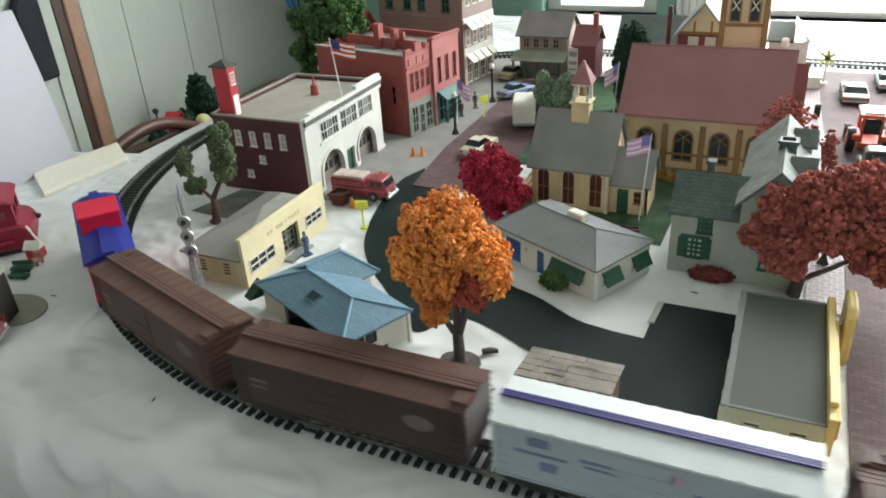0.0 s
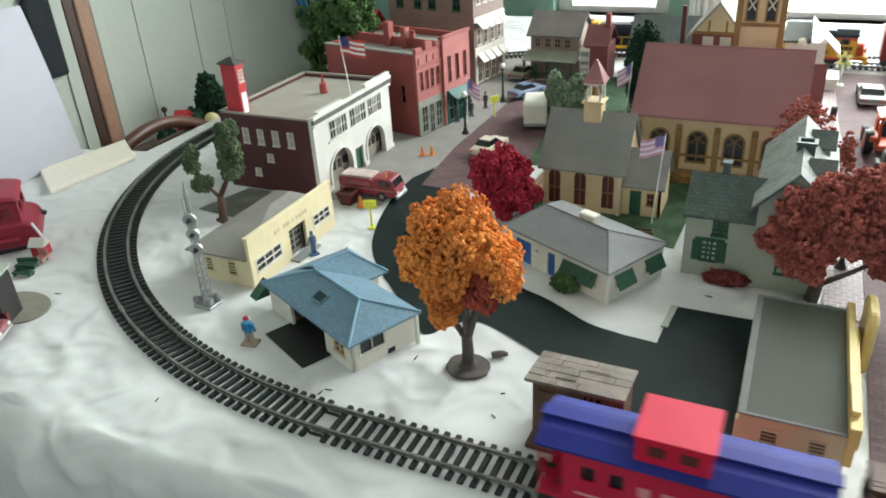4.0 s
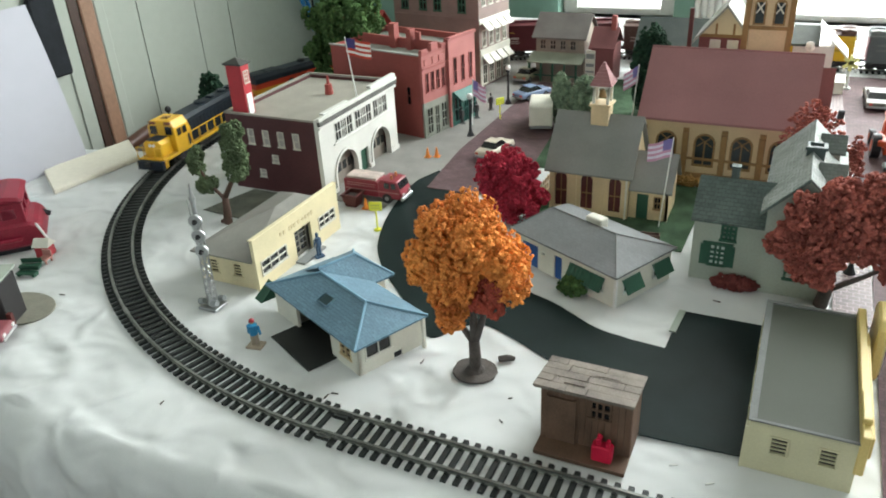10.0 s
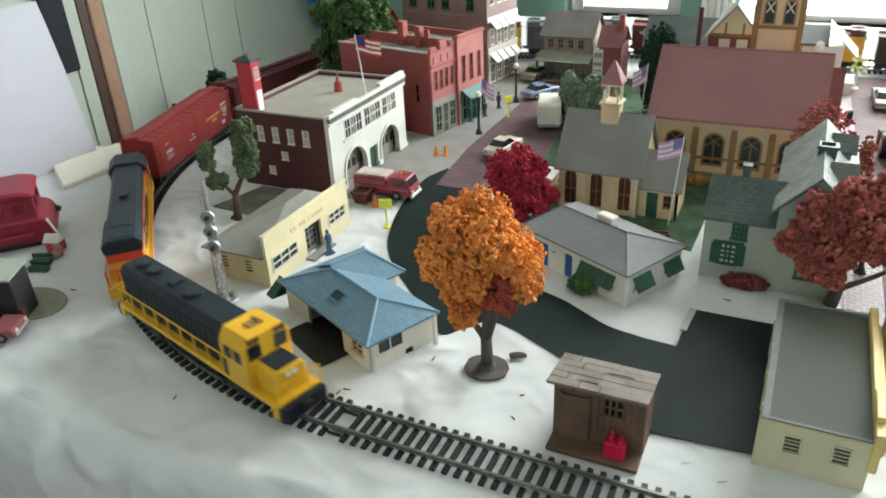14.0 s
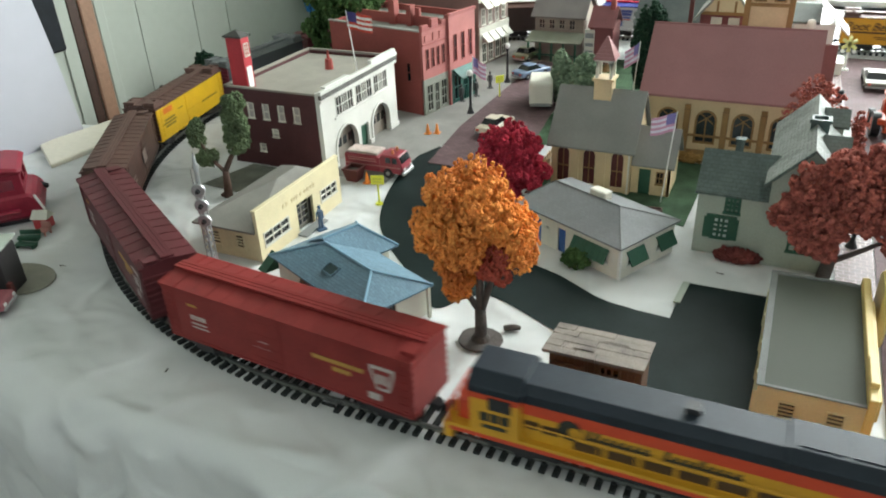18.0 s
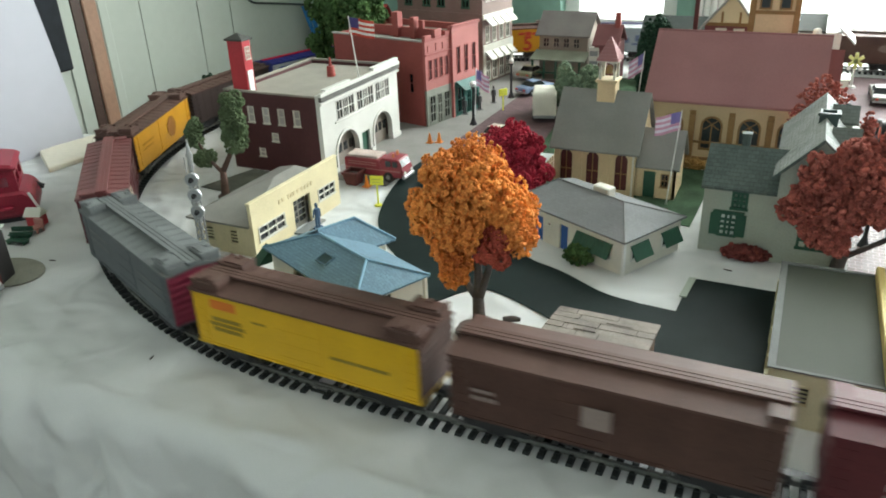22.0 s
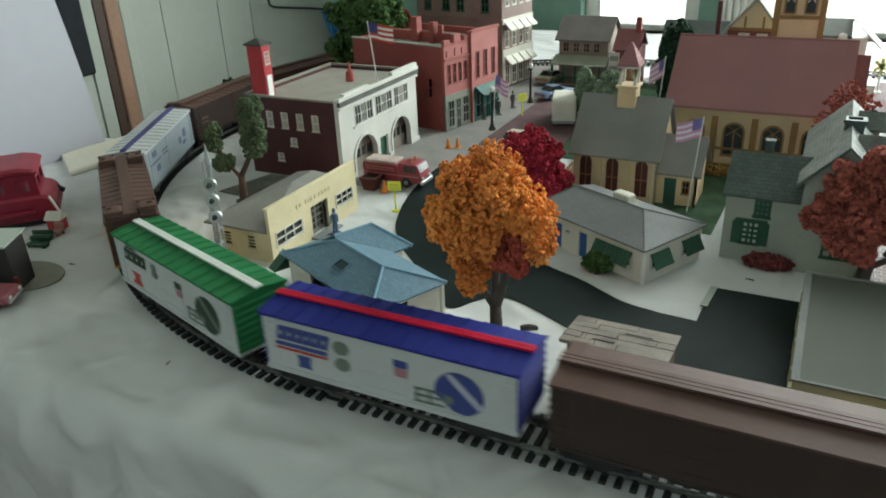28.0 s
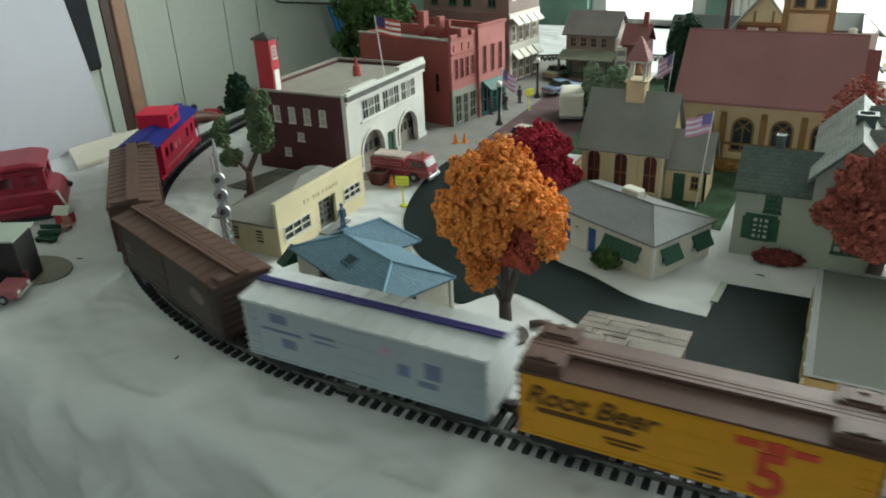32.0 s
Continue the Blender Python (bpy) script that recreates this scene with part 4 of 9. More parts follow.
def blue_house():
    t = thing("bungalow", -206, 283, rz=-25, label="white bungalow with faded blue shingled hip roof", category="house")
    wl = mat("bungalow_wall", (0.66, 0.64, 0.55), 0.5, 0.06, 900, 50, 0.1)
    part("front_wall", Geo().wall((-99, 3, 0), (1, 0), 96, 21, 2, [(27, 0, 67, 17), (77, 7, 89, 16)]), wl, t)
    part("carport_back", Geo().box(-74, 18, 0, -30, 19.5, 20), mat("tan_inner", (0.42, 0.31, 0.17), 0.6), t)
    window(t, (-22, 3.2, 7), (1, 0), 12, 9, 2, 2, TAN, 0.6, 1.0)
    part("side_wall", Geo().wall((-3, 3, 0), (0, 1), 46, 21, 2, [(5, 9, 24, 19), (25, 0, 31, 4.5)]), wl, t, "white end wall")
    window(t, (-2.8, 8, 9), (0, 1), 19, 10, 2, 1, OFFWHITE, 0.5, 0.9)
    part("vent_hatch", Geo().box(-5, 28, 0, -4, 34, 4.5), BLACK, t)
    part("back_wall", Geo().box(-52, 46, 0, -5, 49, 20), wl, t)
    part("wing_wall", Geo().box(-58, 49, 0, -55.5, 61, 20).box(-101, 58.5, 0, -58, 61, 20), wl, t)
    part("left_wall", Geo().box(-101.5, 5, 0, -99, 58.5, 20), wl, t)
    part("ceiling", Geo().box(-99, 5, 19, -5, 46, 20), wl, t)
    g = Geo()
    hip_roof(g, -102, -1, 1, 52, 22, 32, -74, -24)
    x0, x1, y1, xr = -102.4, -54, 68, -77
    g.add([(x0, 25.5, 21.2), (x0, y1, 21.2), (x1, y1, 21.2), (x1, 25.5, 21.2), (xr, 25.5, 33.5), (xr, 53, 33.5)],
          [(1, 0, 4, 5), (2, 1, 5), (3, 2, 5, 4)])
    g.add([(x0, 52, 20), (x0, y1, 20), (x1, y1, 20), (x1, 52, 20), (x0, 52, 21.2), (x0, y1, 21.2), (x1, y1, 21.2), (x1, 52, 21.2)], [(3, 2, 1, 0), (0, 1, 5, 4), (1, 2, 6, 5), (2, 3, 7, 6)])
    part("roof", g, BLUEROOF, t, "faded blue shingled roof")
    # ridge caps
    g = Geo()
    for a, b in (((-74, 25.5, 32), (-24, 25.5, 32)), ((-24, 25.5, 32), (1, -1, 22)), ((-24, 25.5, 32), (1, 52, 22)), ((-77, 25.5, 33.4), (-77, 53, 33.5)), ((-77, 53, 33.5), (-54, 68, 21.3)), ((-74, 25.5, 32), (-102, -1, 22)), ((-77, 53, 33.5), (-102.4, 68, 21.3))):
        part("ridge_cap", Geo().tube(a, b, 0.9, 0.9, 6), mat("blue_ridge", (0.17, 0.31, 0.41), 0.6, 0.1), t)
    # open hatch in the front slope; a dark plate paints the shade inside it
    sl = math.atan2(10, 26.5)
    m = Matrix.Translation((-49, 13, 27.5)) @ Matrix.Rotation(sl, 4, "X")
    hatch = part("roof_hatch", Geo(m).box(-5.6, -4, -0.5, 5.6, -3.2, 0.9).box(-5.6, 3.2, -0.5, 5.6, 4, 0.9).box(-5.6, -3.2, -0.5, -4.8, 3.2, 0.9).box(4.8, -3.2, -0.5, 5.6, 3.2, 0.9), BLUEROOF, t)
    part("hatch_opening", Geo(m).box(-4.8, -3.2, -0.2, 4.8, 3.2, 0.25), mat("teal_dark", (0.02, 0.05, 0.055), 0.6), hatch)
    part("awning", Geo().prism([(6, 19), (6, 9), (-6, 9)], -112, -103, "x").box(-112, 2, 8, -105, 10, 9), DKGREEN, t, "green side awning")
    part("gutter_post", Geo().box(-1, 47.5, 0, 1.4, 49.4, 21), wl, t)
    pad = sheet("driveway", [(-281, 301), (-238, 279.5), (-219, 318), (-262, 340)], 0.55, mat("black_mat", (0.008, 0.009, 0.009), 0.6, 0.2), "black mat driveway beside the bungalow", "driveway")
    return t


def motel():
    t = thing("motel", -87.3, 403.6, rz=-27, label="white motel with grey hip roof, green awnings and blue doors", category="house")
    wl = mat("motel_wall", (0.66, 0.65, 0.57), 0.5, 0.05, 900, 50, 0.1)
    holes = [(6, 0, 22, 18), (25, 13, 30, 16), (38, 0, 45, 18), (54, 8, 82, 18)]
    part("front_wall", Geo().wall((-96, 4, 0), (1, 0), 92, 23, 2, holes), wl, t)
    part("garage_door", Geo().box(-90, 5, 0, -74, 6, 18), BLUEDOOR, t, "blue garage door")
    part("blue_door", Geo().box(-58, 5, 0, -51, 6, 18), BLUEDOOR, t, "blue front door")
    window(t, (-71, 4.2, 13), (1, 0), 5, 3, 1, 1, wl)
    window(t, (-42, 4.2, 8), (1, 0), 28, 10, 3, 1, WHITE)
    part("side_wall", Geo().wall((-4, 4, 0), (0, 1), 56, 23, 2, [(7, 8, 21, 18), (37, 8, 53, 18)]), wl, t)
    for y, w in ((11, 14), (41, 16)):
        window(t, (-3.8, y, 8), (0, 1), w, 10, 2, 1, WHITE)
    part("back_wall", Geo().box(-96, 58, 0, -6, 60, 23), wl, t)
    part("left_wall", Geo().box(-96, 6, 0, -94, 58, 23), wl, t)
    part("corner_post", Geo().box(-5, 3.2, 0, -3.2, 5.2, 23), WHITE, t)
    g = hip_roof(Geo(), -101, 1.5, -2, 63, 24.2, 35, -88, -29, 32)
    part("roof", g, ROOFSHINGLE, t, "grey shingled hip roof")
    g = Geo()
    for a, b in (((-88, 32, 35), (-29, 32, 35)), ((-29, 32, 35), (-2, 1.5, 24)), ((-29, 32, 35), (-2, 63, 24)), ((-88, 32, 35), (-101, 1.5, 24))):
        part("ridge_cap", Geo().tube(a, b, 0.6, 0.6, 6), ROOFGREY, t)
    part("roof_unit", Geo().box(-58, 34, 31, -44, 42, 38.5), OFFWHITE, t, "cream rooftop unit", bevel=0.8)
    for u, p in (((1, 0), (-43, 3.8, 8)), ((0, 1), (-3.8, 10, 8)), ((0, 1), (-3.8, 40, 8))):
        w = 30 if u == (1, 0) else 17
        m = along(p, u)
        g = Geo(m)
        k = 18
        top = [(w * i / k, -0.2 - 0.35 * (i % 2), 11) for i in range(k + 1)] + [(w * i / k, -5.5 - 0.35 * (i % 2), 2) for i in range(k + 1)]
        g.add(top + [(a, b + 0.6, c - 0.5) for a, b, c in top], [(i, i + k + 1, i + k + 2, i + 1) for i in range(k)] + [(i + 2 * k + 2, i + 2 * k + 3, i + 3 * k + 4, i + 3 * k + 3) for i in range(k)]
              + [(i + k + 1, i + 3 * k + 3, i + 3 * k + 4, i + k + 2) for i in range(k)] + [(0, 2 * k + 2, 3 * k + 3, k + 1), (k, 2 * k + 1, 4 * k + 3, 3 * k + 2)])
        part("awning", g, DKGREEN, t, "dark green slatted awning")
    return t


def green_house():
    t = thing("farmhouse", -52, 466, label="pale green farmhouse with dark green roof and slate wing", category="house")
    part("front_wall", Geo().wall((0, 0, 0), (1, 0), 50, 46, 2, [(11, 12, 22, 28), (17, 31, 27, 43)]), PALEGREEN, t)
    window(t, (11, 0.2, 12), (1, 0), 11, 16, 3, 4, DKGREEN, 1.5, 1.2, glass=mat("pale_pane", (0.62, 0.64, 0.60), 0.4, 0.06))
    part("shutter", Geo().box(5.6, -1, 12.5, 11, 0, 27.5), DKGREEN, t)
    part("shutter", Geo().box(22, -1, 12.5, 27.4, 0, 27.5), DKGREEN, t)
    part("window_head", Geo().box(7, -1.2, 27.5, 26, 0, 29.6), DKGREEN, t)
    window(t, (17, 0.2, 31), (1, 0), 10, 12, 3, 3, DKGREEN, 1.5, 1.6, glass=mat("dim_green_pane", (0.16, 0.20, 0.16), 0.4, 0.1))
    part("left_wall", Geo().prism([(2, 0), (2, 46), (24, 64), (48, 46), (48, 0)], 0, 2, "x"), PALEGREEN, t)
    part("back_wall", Geo().box(2, 46, 0, 50, 48, 46), PALEGREEN, t)
    part("roof", Geo().prism([(-3, 45.5), (24, 66), (51, 45.5), (51, 44), (24, 64.4), (-3, 44)], -2, 50, "x"), GREENROOF, t, "dark green shingled gable roof")
    part("chimney", Geo().box(17, 26, 58, 22, 31, 72).box(16.4, 25.4, 72, 22.6, 31.6, 73.4), GREENROOF, t)
    # the wing with its slate roof, ridge running back
    x0, x1, y0, y1, ze, zr = 43, 84, -4, 104, 62, 84
    xm = 63.5
    part("wing_front", Geo().prism([(x0, 0), (x1, 0), (x1, ze), (xm, zr - 2), (x0, ze)], y0, y0 + 2, "y"), PALEGREEN, t)
    part("wing_left", Geo().box(x0, y0 + 2, 0, x0 + 2, y1, ze), PALEGREEN, t)
    part("wing_right", Geo().box(x1 - 2, y0 + 2, 0, x1, y1, ze), PALEGREEN, t)
    part("wing_back", Geo().prism([(x0, 0), (x1, 0), (x1, ze), (xm, zr - 2), (x0, ze)], y1, y1 + 2, "y"), PALEGREEN, t)
    part("slate_roof", Geo().prism([(x0 - 4, ze - 3), (xm, zr), (xm, zr - 1.6), (x0 - 4, ze - 4.6)], y0 - 4, y1 + 4, "y"), SLATE, t, "pale slate roof slope")
    part("plain_roof", Geo().prism([(xm, zr), (x1 + 4, ze - 1), (x1 + 4, ze - 2.6), (xm, zr - 1.6)], y0 - 4, y1 + 4, "y"), SLATE, t, "pale slate roof slope")
    part("eave_trim", Geo().prism([(x0 - 4.4, ze - 3.4), (xm, zr + 0.4), (xm, zr - 2), (x0 - 4.4, ze - 5.8)], y0 - 5.4, y0 - 4, "y"), GREENROOF, t)
    grey = mat("dormer_roof_grey", (0.13, 0.15, 0.135), 0.75, 0.14, 1000, 40, 0.3, pattern=(4.0, 2.2, 0.8, (0.55, 0.55, 0.55)))
    for yd in (14, 70):
        part("dormer", Geo().prism([(yd, ze - 1), (yd + 20, ze - 1), (yd + 20, zr - 10), (yd + 10, zr - 3), (yd, zr - 10)], xm + 6, x1 - 3, "x"), PALEGREEN, t)
        part("dormer_roof", Geo().prism([(yd - 2, zr - 11.4), (yd + 10, zr - 2.4), (yd + 22, zr - 11.4), (yd + 22, zr - 10), (yd + 10, zr - 0.8), (yd - 2, zr - 10)], xm + 4, x1, "x"), grey, t)
    part("wing_chimney", Geo().wall((xm - 4, 40, 74), (1, 0), 11, 13, 1.5).wall((xm - 4, 48.5, 74), (1, 0), 11, 13, 1.5).box(xm - 4, 41.5, 74, xm - 2.5, 48.5, 87).box(xm + 5.5, 41.5, 74, xm + 7, 48.5, 87).box(xm - 2.5, 41.5, 74, xm + 5.5, 48.5, 84).box(xm - 5, 39, 85, xm + 8, 40, 87).box(xm + 7, 40, 85, xm + 8, 50, 87), mat("dark_teal_chimney", (0.05, 0.075, 0.07), 0.6, 0.15), t, "dark green chimney")
    window(t, (58, y0 + 0.2, 12), (1, 0), 16, 16, 3, 3, DKGREEN, 1.5, 1.6, glass=mat("pale_pane", (0.62, 0.64, 0.60), 0.4, 0.06))
    return t


def gas_station():
    t = thing("filling_station", 0, 294, label="cream filling station with grey flat roof", category="building")
    L, W, H = 109, 46, 28
    wl = mat("station_wall", (0.57, 0.53, 0.35), 0.5, 0.06, 900, 40, 0.1)
    sw = [(10.5, 12.5, 17, 21.5), (31, 12.5, 37.5, 21.5)]
    part("front_wall", Geo().wall((0, 0, 0), (1, 0), W, H, 2, sw), wl, t)
    for x0, z0, x1, z1 in sw:
        v = part("vent", Geo().box(x0 - 1, -0.7, z0 - 1, x1 + 1, 0, z0).box(x0 - 1, -0.7, z1, x1 + 1, 0, z1 + 1).box(x0 - 1, -0.7, z0, x0, 0, z1).box(x1, -0.7, z0, x1 + 1, 0, z1), wl, t, bevel=0.2)
        part("vent_back", Geo().box(x0, 1.2, z0, x1, 1.8, z1), BLACK, v)
        for k in range(3):
            part("slat", Geo().box(x0, 0.0, z0 + 1.9 + k * 2.2, x1, 0.8, z0 + 2.5 + k * 2.2), wl, v)
    part("left_wall", Geo().box(0, 2, 0, 2, L - 2, H), wl, t)
    part("pilaster", Geo().box(-1.6, -0.4, 0, 0, 4, H - 3), wl, t)
    for y in (14, 40, 66, 92):
        part("pilaster", Geo().box(-1.3, y, 0, 0, y + 3, H - 3), wl, t)
    part("back_wall", Geo().box(0, L - 2, 0, W, L, H), wl, t)
    part("sales_wall", Geo().box(W - 2, 2, 0, W, L - 2, H), YELLOWISH, t)
    part("roof", Geo().box(0.6, 0.6, H - 0.5, W - 1, L - 0.6, H + 0.7), mat("station_roof", (0.088, 0.094, 0.078), 0.6, 0.09, 1600, 11, 0.0, spec=0.08), t, "plain grey flat roof")
    part("roof_kerb", Geo().box(-0.8, -0.8, H + 0.7, W, 1.0, H + 1.5).box(-0.8, L - 2.2, H + 0.7, W, L + 0.8, H + 1.5).box(-0.8, 1.0, H + 0.7, 2.6, L - 2.2, H + 1.5), ROOFGREY, t, bevel=0.2)
    part("parapet", Geo().box(W - 1, -1, 12, W + 3, L + 1, H + 6).box(W - 1, 8, H + 6, W + 3, 30, H + 9).box(W + 3, 2, H - 8, W + 4.5, L - 20, H + 4), YELLOWISH, t, "yellow raised parapet", bevel=0.5)
    part("sign_board", Geo().prism([(82, 8), (86, 4), (106, 4), (111, 9), (111, 38), (106, 43), (86, 43), (82, 39)], W + 7, W + 12, "x").box(W + 3, 90, 14, W + 7, 100, 24), YELLOWISH, t, "rounded yellow sign board", bevel=1.2)
    part("sign_face", Geo().prism([(85, 10), (88, 7), (104, 7), (108, 11), (108, 36), (104, 40), (88, 40), (85, 37)], W + 12, W + 12.8, "x"), CREAM, t)
    return t


def shed():
    t = thing("trackside_shed", -95, 265, label="small brown plank shed with weathered board roof", category="shed")
    W = 45
    part("platform", Geo().box(0, 0, 0.4, W, 34, 2.6), SHEDWOOD, t, "plank platform")
    n = 14
    fw = part("front_wall", Geo().box(0, 13, 2.6, 24, 14.2, 36.6).box(35, 13, 2.6, W, 14.2, 36.6).box(24, 13, 2.6, 35, 14.2, 21).box(24, 13, 32, 35, 14.2, 36.6), SHEDWOOD, t)
    for k in range(n):
        a, b = W * k / n, W * (k + 0.93) / n
        if not (24 <= (a + b) / 2 <= 35):
            part("plank", Geo().box(a, 12, 2.6, b, 13, 36.6), SHEDWOOD, fw)
        else:
            part("plank", Geo().box(a, 12, 2.6, b, 13, 21), SHEDWOOD, fw)
            part("plank", Geo().box(a, 12, 32, b, 13, 36.6), SHEDWOOD, fw)
    window(t, (24, 12, 21), (1, 0), 11, 11, 3, 2, SHEDWOOD, 1.0, 0.9)
    part("door", Geo().box(4, 10.8, 2.6, 17, 12, 29).box(3, 10.5, 2.6, 4, 12, 30).box(17, 10.5, 2.6, 18, 12, 30), SHEDWOOD, t)
    part("end_wall", Geo().prism([(14, 2.6), (33, 2.6), (33, 33.6), (14, 36.6)], W - 2, W, "x"), SHEDWOOD, t)
    part("end_wall", Geo().prism([(14, 2.6), (33, 2.6), (33, 33.6), (14, 36.6)], 0, 2, "x"), SHEDWOOD, t)
    part("back_wall", Geo().box(2, 31, 2.6, W - 2, 33, 33.6), SHEDWOOD, t)
    sl = math.atan2(-5.5, 36)
    m = Matrix.Translation((0, 0, 40.9)) @ Matrix.Rotation(sl, 4, "X")
    rnd = random.Random(3)
    ro = part("roof", Geo(m).box(-1, 3.4, -1.2, W + 1.4, 34, -0.3), SHEDROOF, t, "weathered grey brown board roof")
    for k in range(5):
        y0, y1 = 3.0 + k * 6.3, 3.0 + (k + 1) * 6.3 - 0.45
        cut = sorted(rnd.uniform(6, W - 6) for _ in range(2))
        xs = [-1.6, *cut, W + 2]
        for a, b in zip(xs, xs[1:]):
            part("board", Geo(m).box(a + 0.25, y0, -0.3, b - 0.1, y1, 0.5 + rnd.uniform(0, 0.4)), SHEDROOF, ro)
    for a, b, c, d in ((12, 10, 22, 13), (24, 23, 36, 26.5), (14, 11, 20, 14)):
        part("patch", Geo(m).box(a, b, 0.2, c, d, 1.15), SHEDROOF, ro)
    return t


def chapel():
    t = thing("chapel", -174, 540, label="cream chapel with dark grey roof and small belfry", category="church")
    W, D, H = 63, 58, 38
    wx = [4, 25, 47.5]
    g = Geo().wall((0, 0, 0), (1, 0), W, H, 2, [(x, 5, x + 9.5, 34) for x in wx])
    for x in wx:
        arch_spandrel(g, (x, 0, 5), (1, 0), 9.5, 29, 2)
    part("front_wall", g, TAN, t)
    for x in wx:
        w = part("window", Geo().prism([(x + a, 5 + b) for a, b in arch_pts(9.5, 29)], 0.8, 1.4, "y"), DARKWOOD, t, "tall dark red arched shutter")
        part("frame", Geo().box(x + 4.4, 0.3, 5, x + 5.1, 0.8, 33).box(x, 0.3, 18, x + 9.5, 0.8, 18.8), BROWNTRIM, w)
    for x in (-0.6, 17.5, 39, W - 4):
        part("pilaster", Geo().box(x, -1.2, 0, x + 4, 0, H - 4), TAN, t)
    part("gable", Geo().prism([(0, 0), (D, 0), (D, H), (D / 2, 73), (0, H)], 0, 2, "x"), TAN, t)
    part("gable", Geo().prism([(0, 0), (D, 0), (D, H), (D / 2, 73), (0, H)], W - 2, W, "x"), TAN, t)
    part("back_wall", Geo().box(2, D - 2, 0, W - 2, D, H), TAN, t)
    rf = mat("dark_grey_roof", (0.215, 0.215, 0.20), 0.75, 0.12, 1400, 30, 0.3)
    part("roof", Geo().prism([(-5, 36.5), (D / 2, 76), (D + 5, 36.5), (D + 5, 35), (D / 2, 74.4), (-5, 35)], -4, W + 3, "x"), rf, t, "dark grey gable roof")
    # belfry
    bx, by, up = 32, D / 2, 5
    lift = Matrix.Translation((0, 0, up))
    b = part("belfry", Geo(lift).box(bx - 7, by - 7, 62, bx + 7, by + 7, 78).box(bx - 8.5, by - 8.5, 78, bx + 8.5, by + 8.5, 80), TAN, t, "cream belfry", bevel=0.3)
    for sx in (-6.5, 4.5):
        for sy in (-6.5, 4.5):
            part("post", Geo(lift).box(bx + sx, by + sy, 80, bx + sx + 2, by + sy + 2, 93), OFFWHITE, b)
    g = Geo(lift)
    for u, p in (((1, 0), (bx - 6.5, by - 6.5, 80)), ((0, 1), (bx + 6.5, by - 6.5, 80))):
        gg = arch_spandrel(Geo(), p, u, 13, 13, 1.2)
        g.add(gg.v, gg.f)
    part("arch", g, OFFWHITE, b)
    part("bell", Geo(lift).tube((bx, by, 84), (bx, by, 90), 3.2, 1.6, 10), BROWNTRIM, b)
    part("belfry_top", Geo(lift).box(bx - 7.5, by - 7.5, 93, bx + 7.5, by + 7.5, 94.5), OFFWHITE, b)
    g = Geo(lift)
    for k in range(7):
        r0, r1 = 8.6 * (1 - k / 7.4), 8.6 * (1 - (k + 1) / 7.4) + 0.5
        z0, z1 = 94.5 + k * 2.4, 94.5 + (k + 1) * 2.4
        g.add([(bx - r0, by - r0, z0), (bx + r0, by - r0, z0), (bx + r0, by + r0, z0), (bx - r0, by + r0, z0), (bx - r1, by - r1, z1), (bx + r1, by - r1, z1), (bx + r1, by + r1, z1), (bx - r1, by + r1, z1)],
              [(0, 1, 5, 4), (1, 2, 6, 5), (2, 3, 7, 6), (3, 0, 4, 7), (4, 5, 6, 7), (3, 2, 1, 0)])
    part("belfry_roof", g, REDROOF, b, "red scalloped belfry roof")
    # side porch
    part("porch_front", Geo().wall((W, 4, 0), (1, 0), 30, 28, 2, [(6, 0, 15, 22), (19, 10, 25, 21)]), TAN, t)
    part("porch_door", Geo().box(W + 6, 5, 0, W + 15, 5.8, 22), DKGREEN, t)
    window(t, (W + 19, 4.2, 10), (1, 0), 6, 11, 2, 2, BROWNTRIM)
    part("porch_side", Geo().prism([(4, 0), (40, 0), (40, 28), (22, 48), (4, 28)], W + 28, W + 30, "x"), TAN, t)
    part("porch_back", Geo().box(W, 38, 0, W + 28, 40, 28), TAN, t)
    part("porch_roof", Geo().prism([(0, 26.5), (22, 51), (44, 26.5), (44, 25), (22, 49.4), (0, 25)], W - 1, W + 33, "x"), rf, t)
    part("downpipe", Geo().tube((W - 1.5, -1.8, 0), (W - 1.5, -1.8, 36), 0.8, 0.8, 6), OFFWHITE, t)
    flag(t, (W + 26, -6, 0), 74, 18, 14, True, 5, 0.5, 1.3, -1, 0.35, True)
    return t


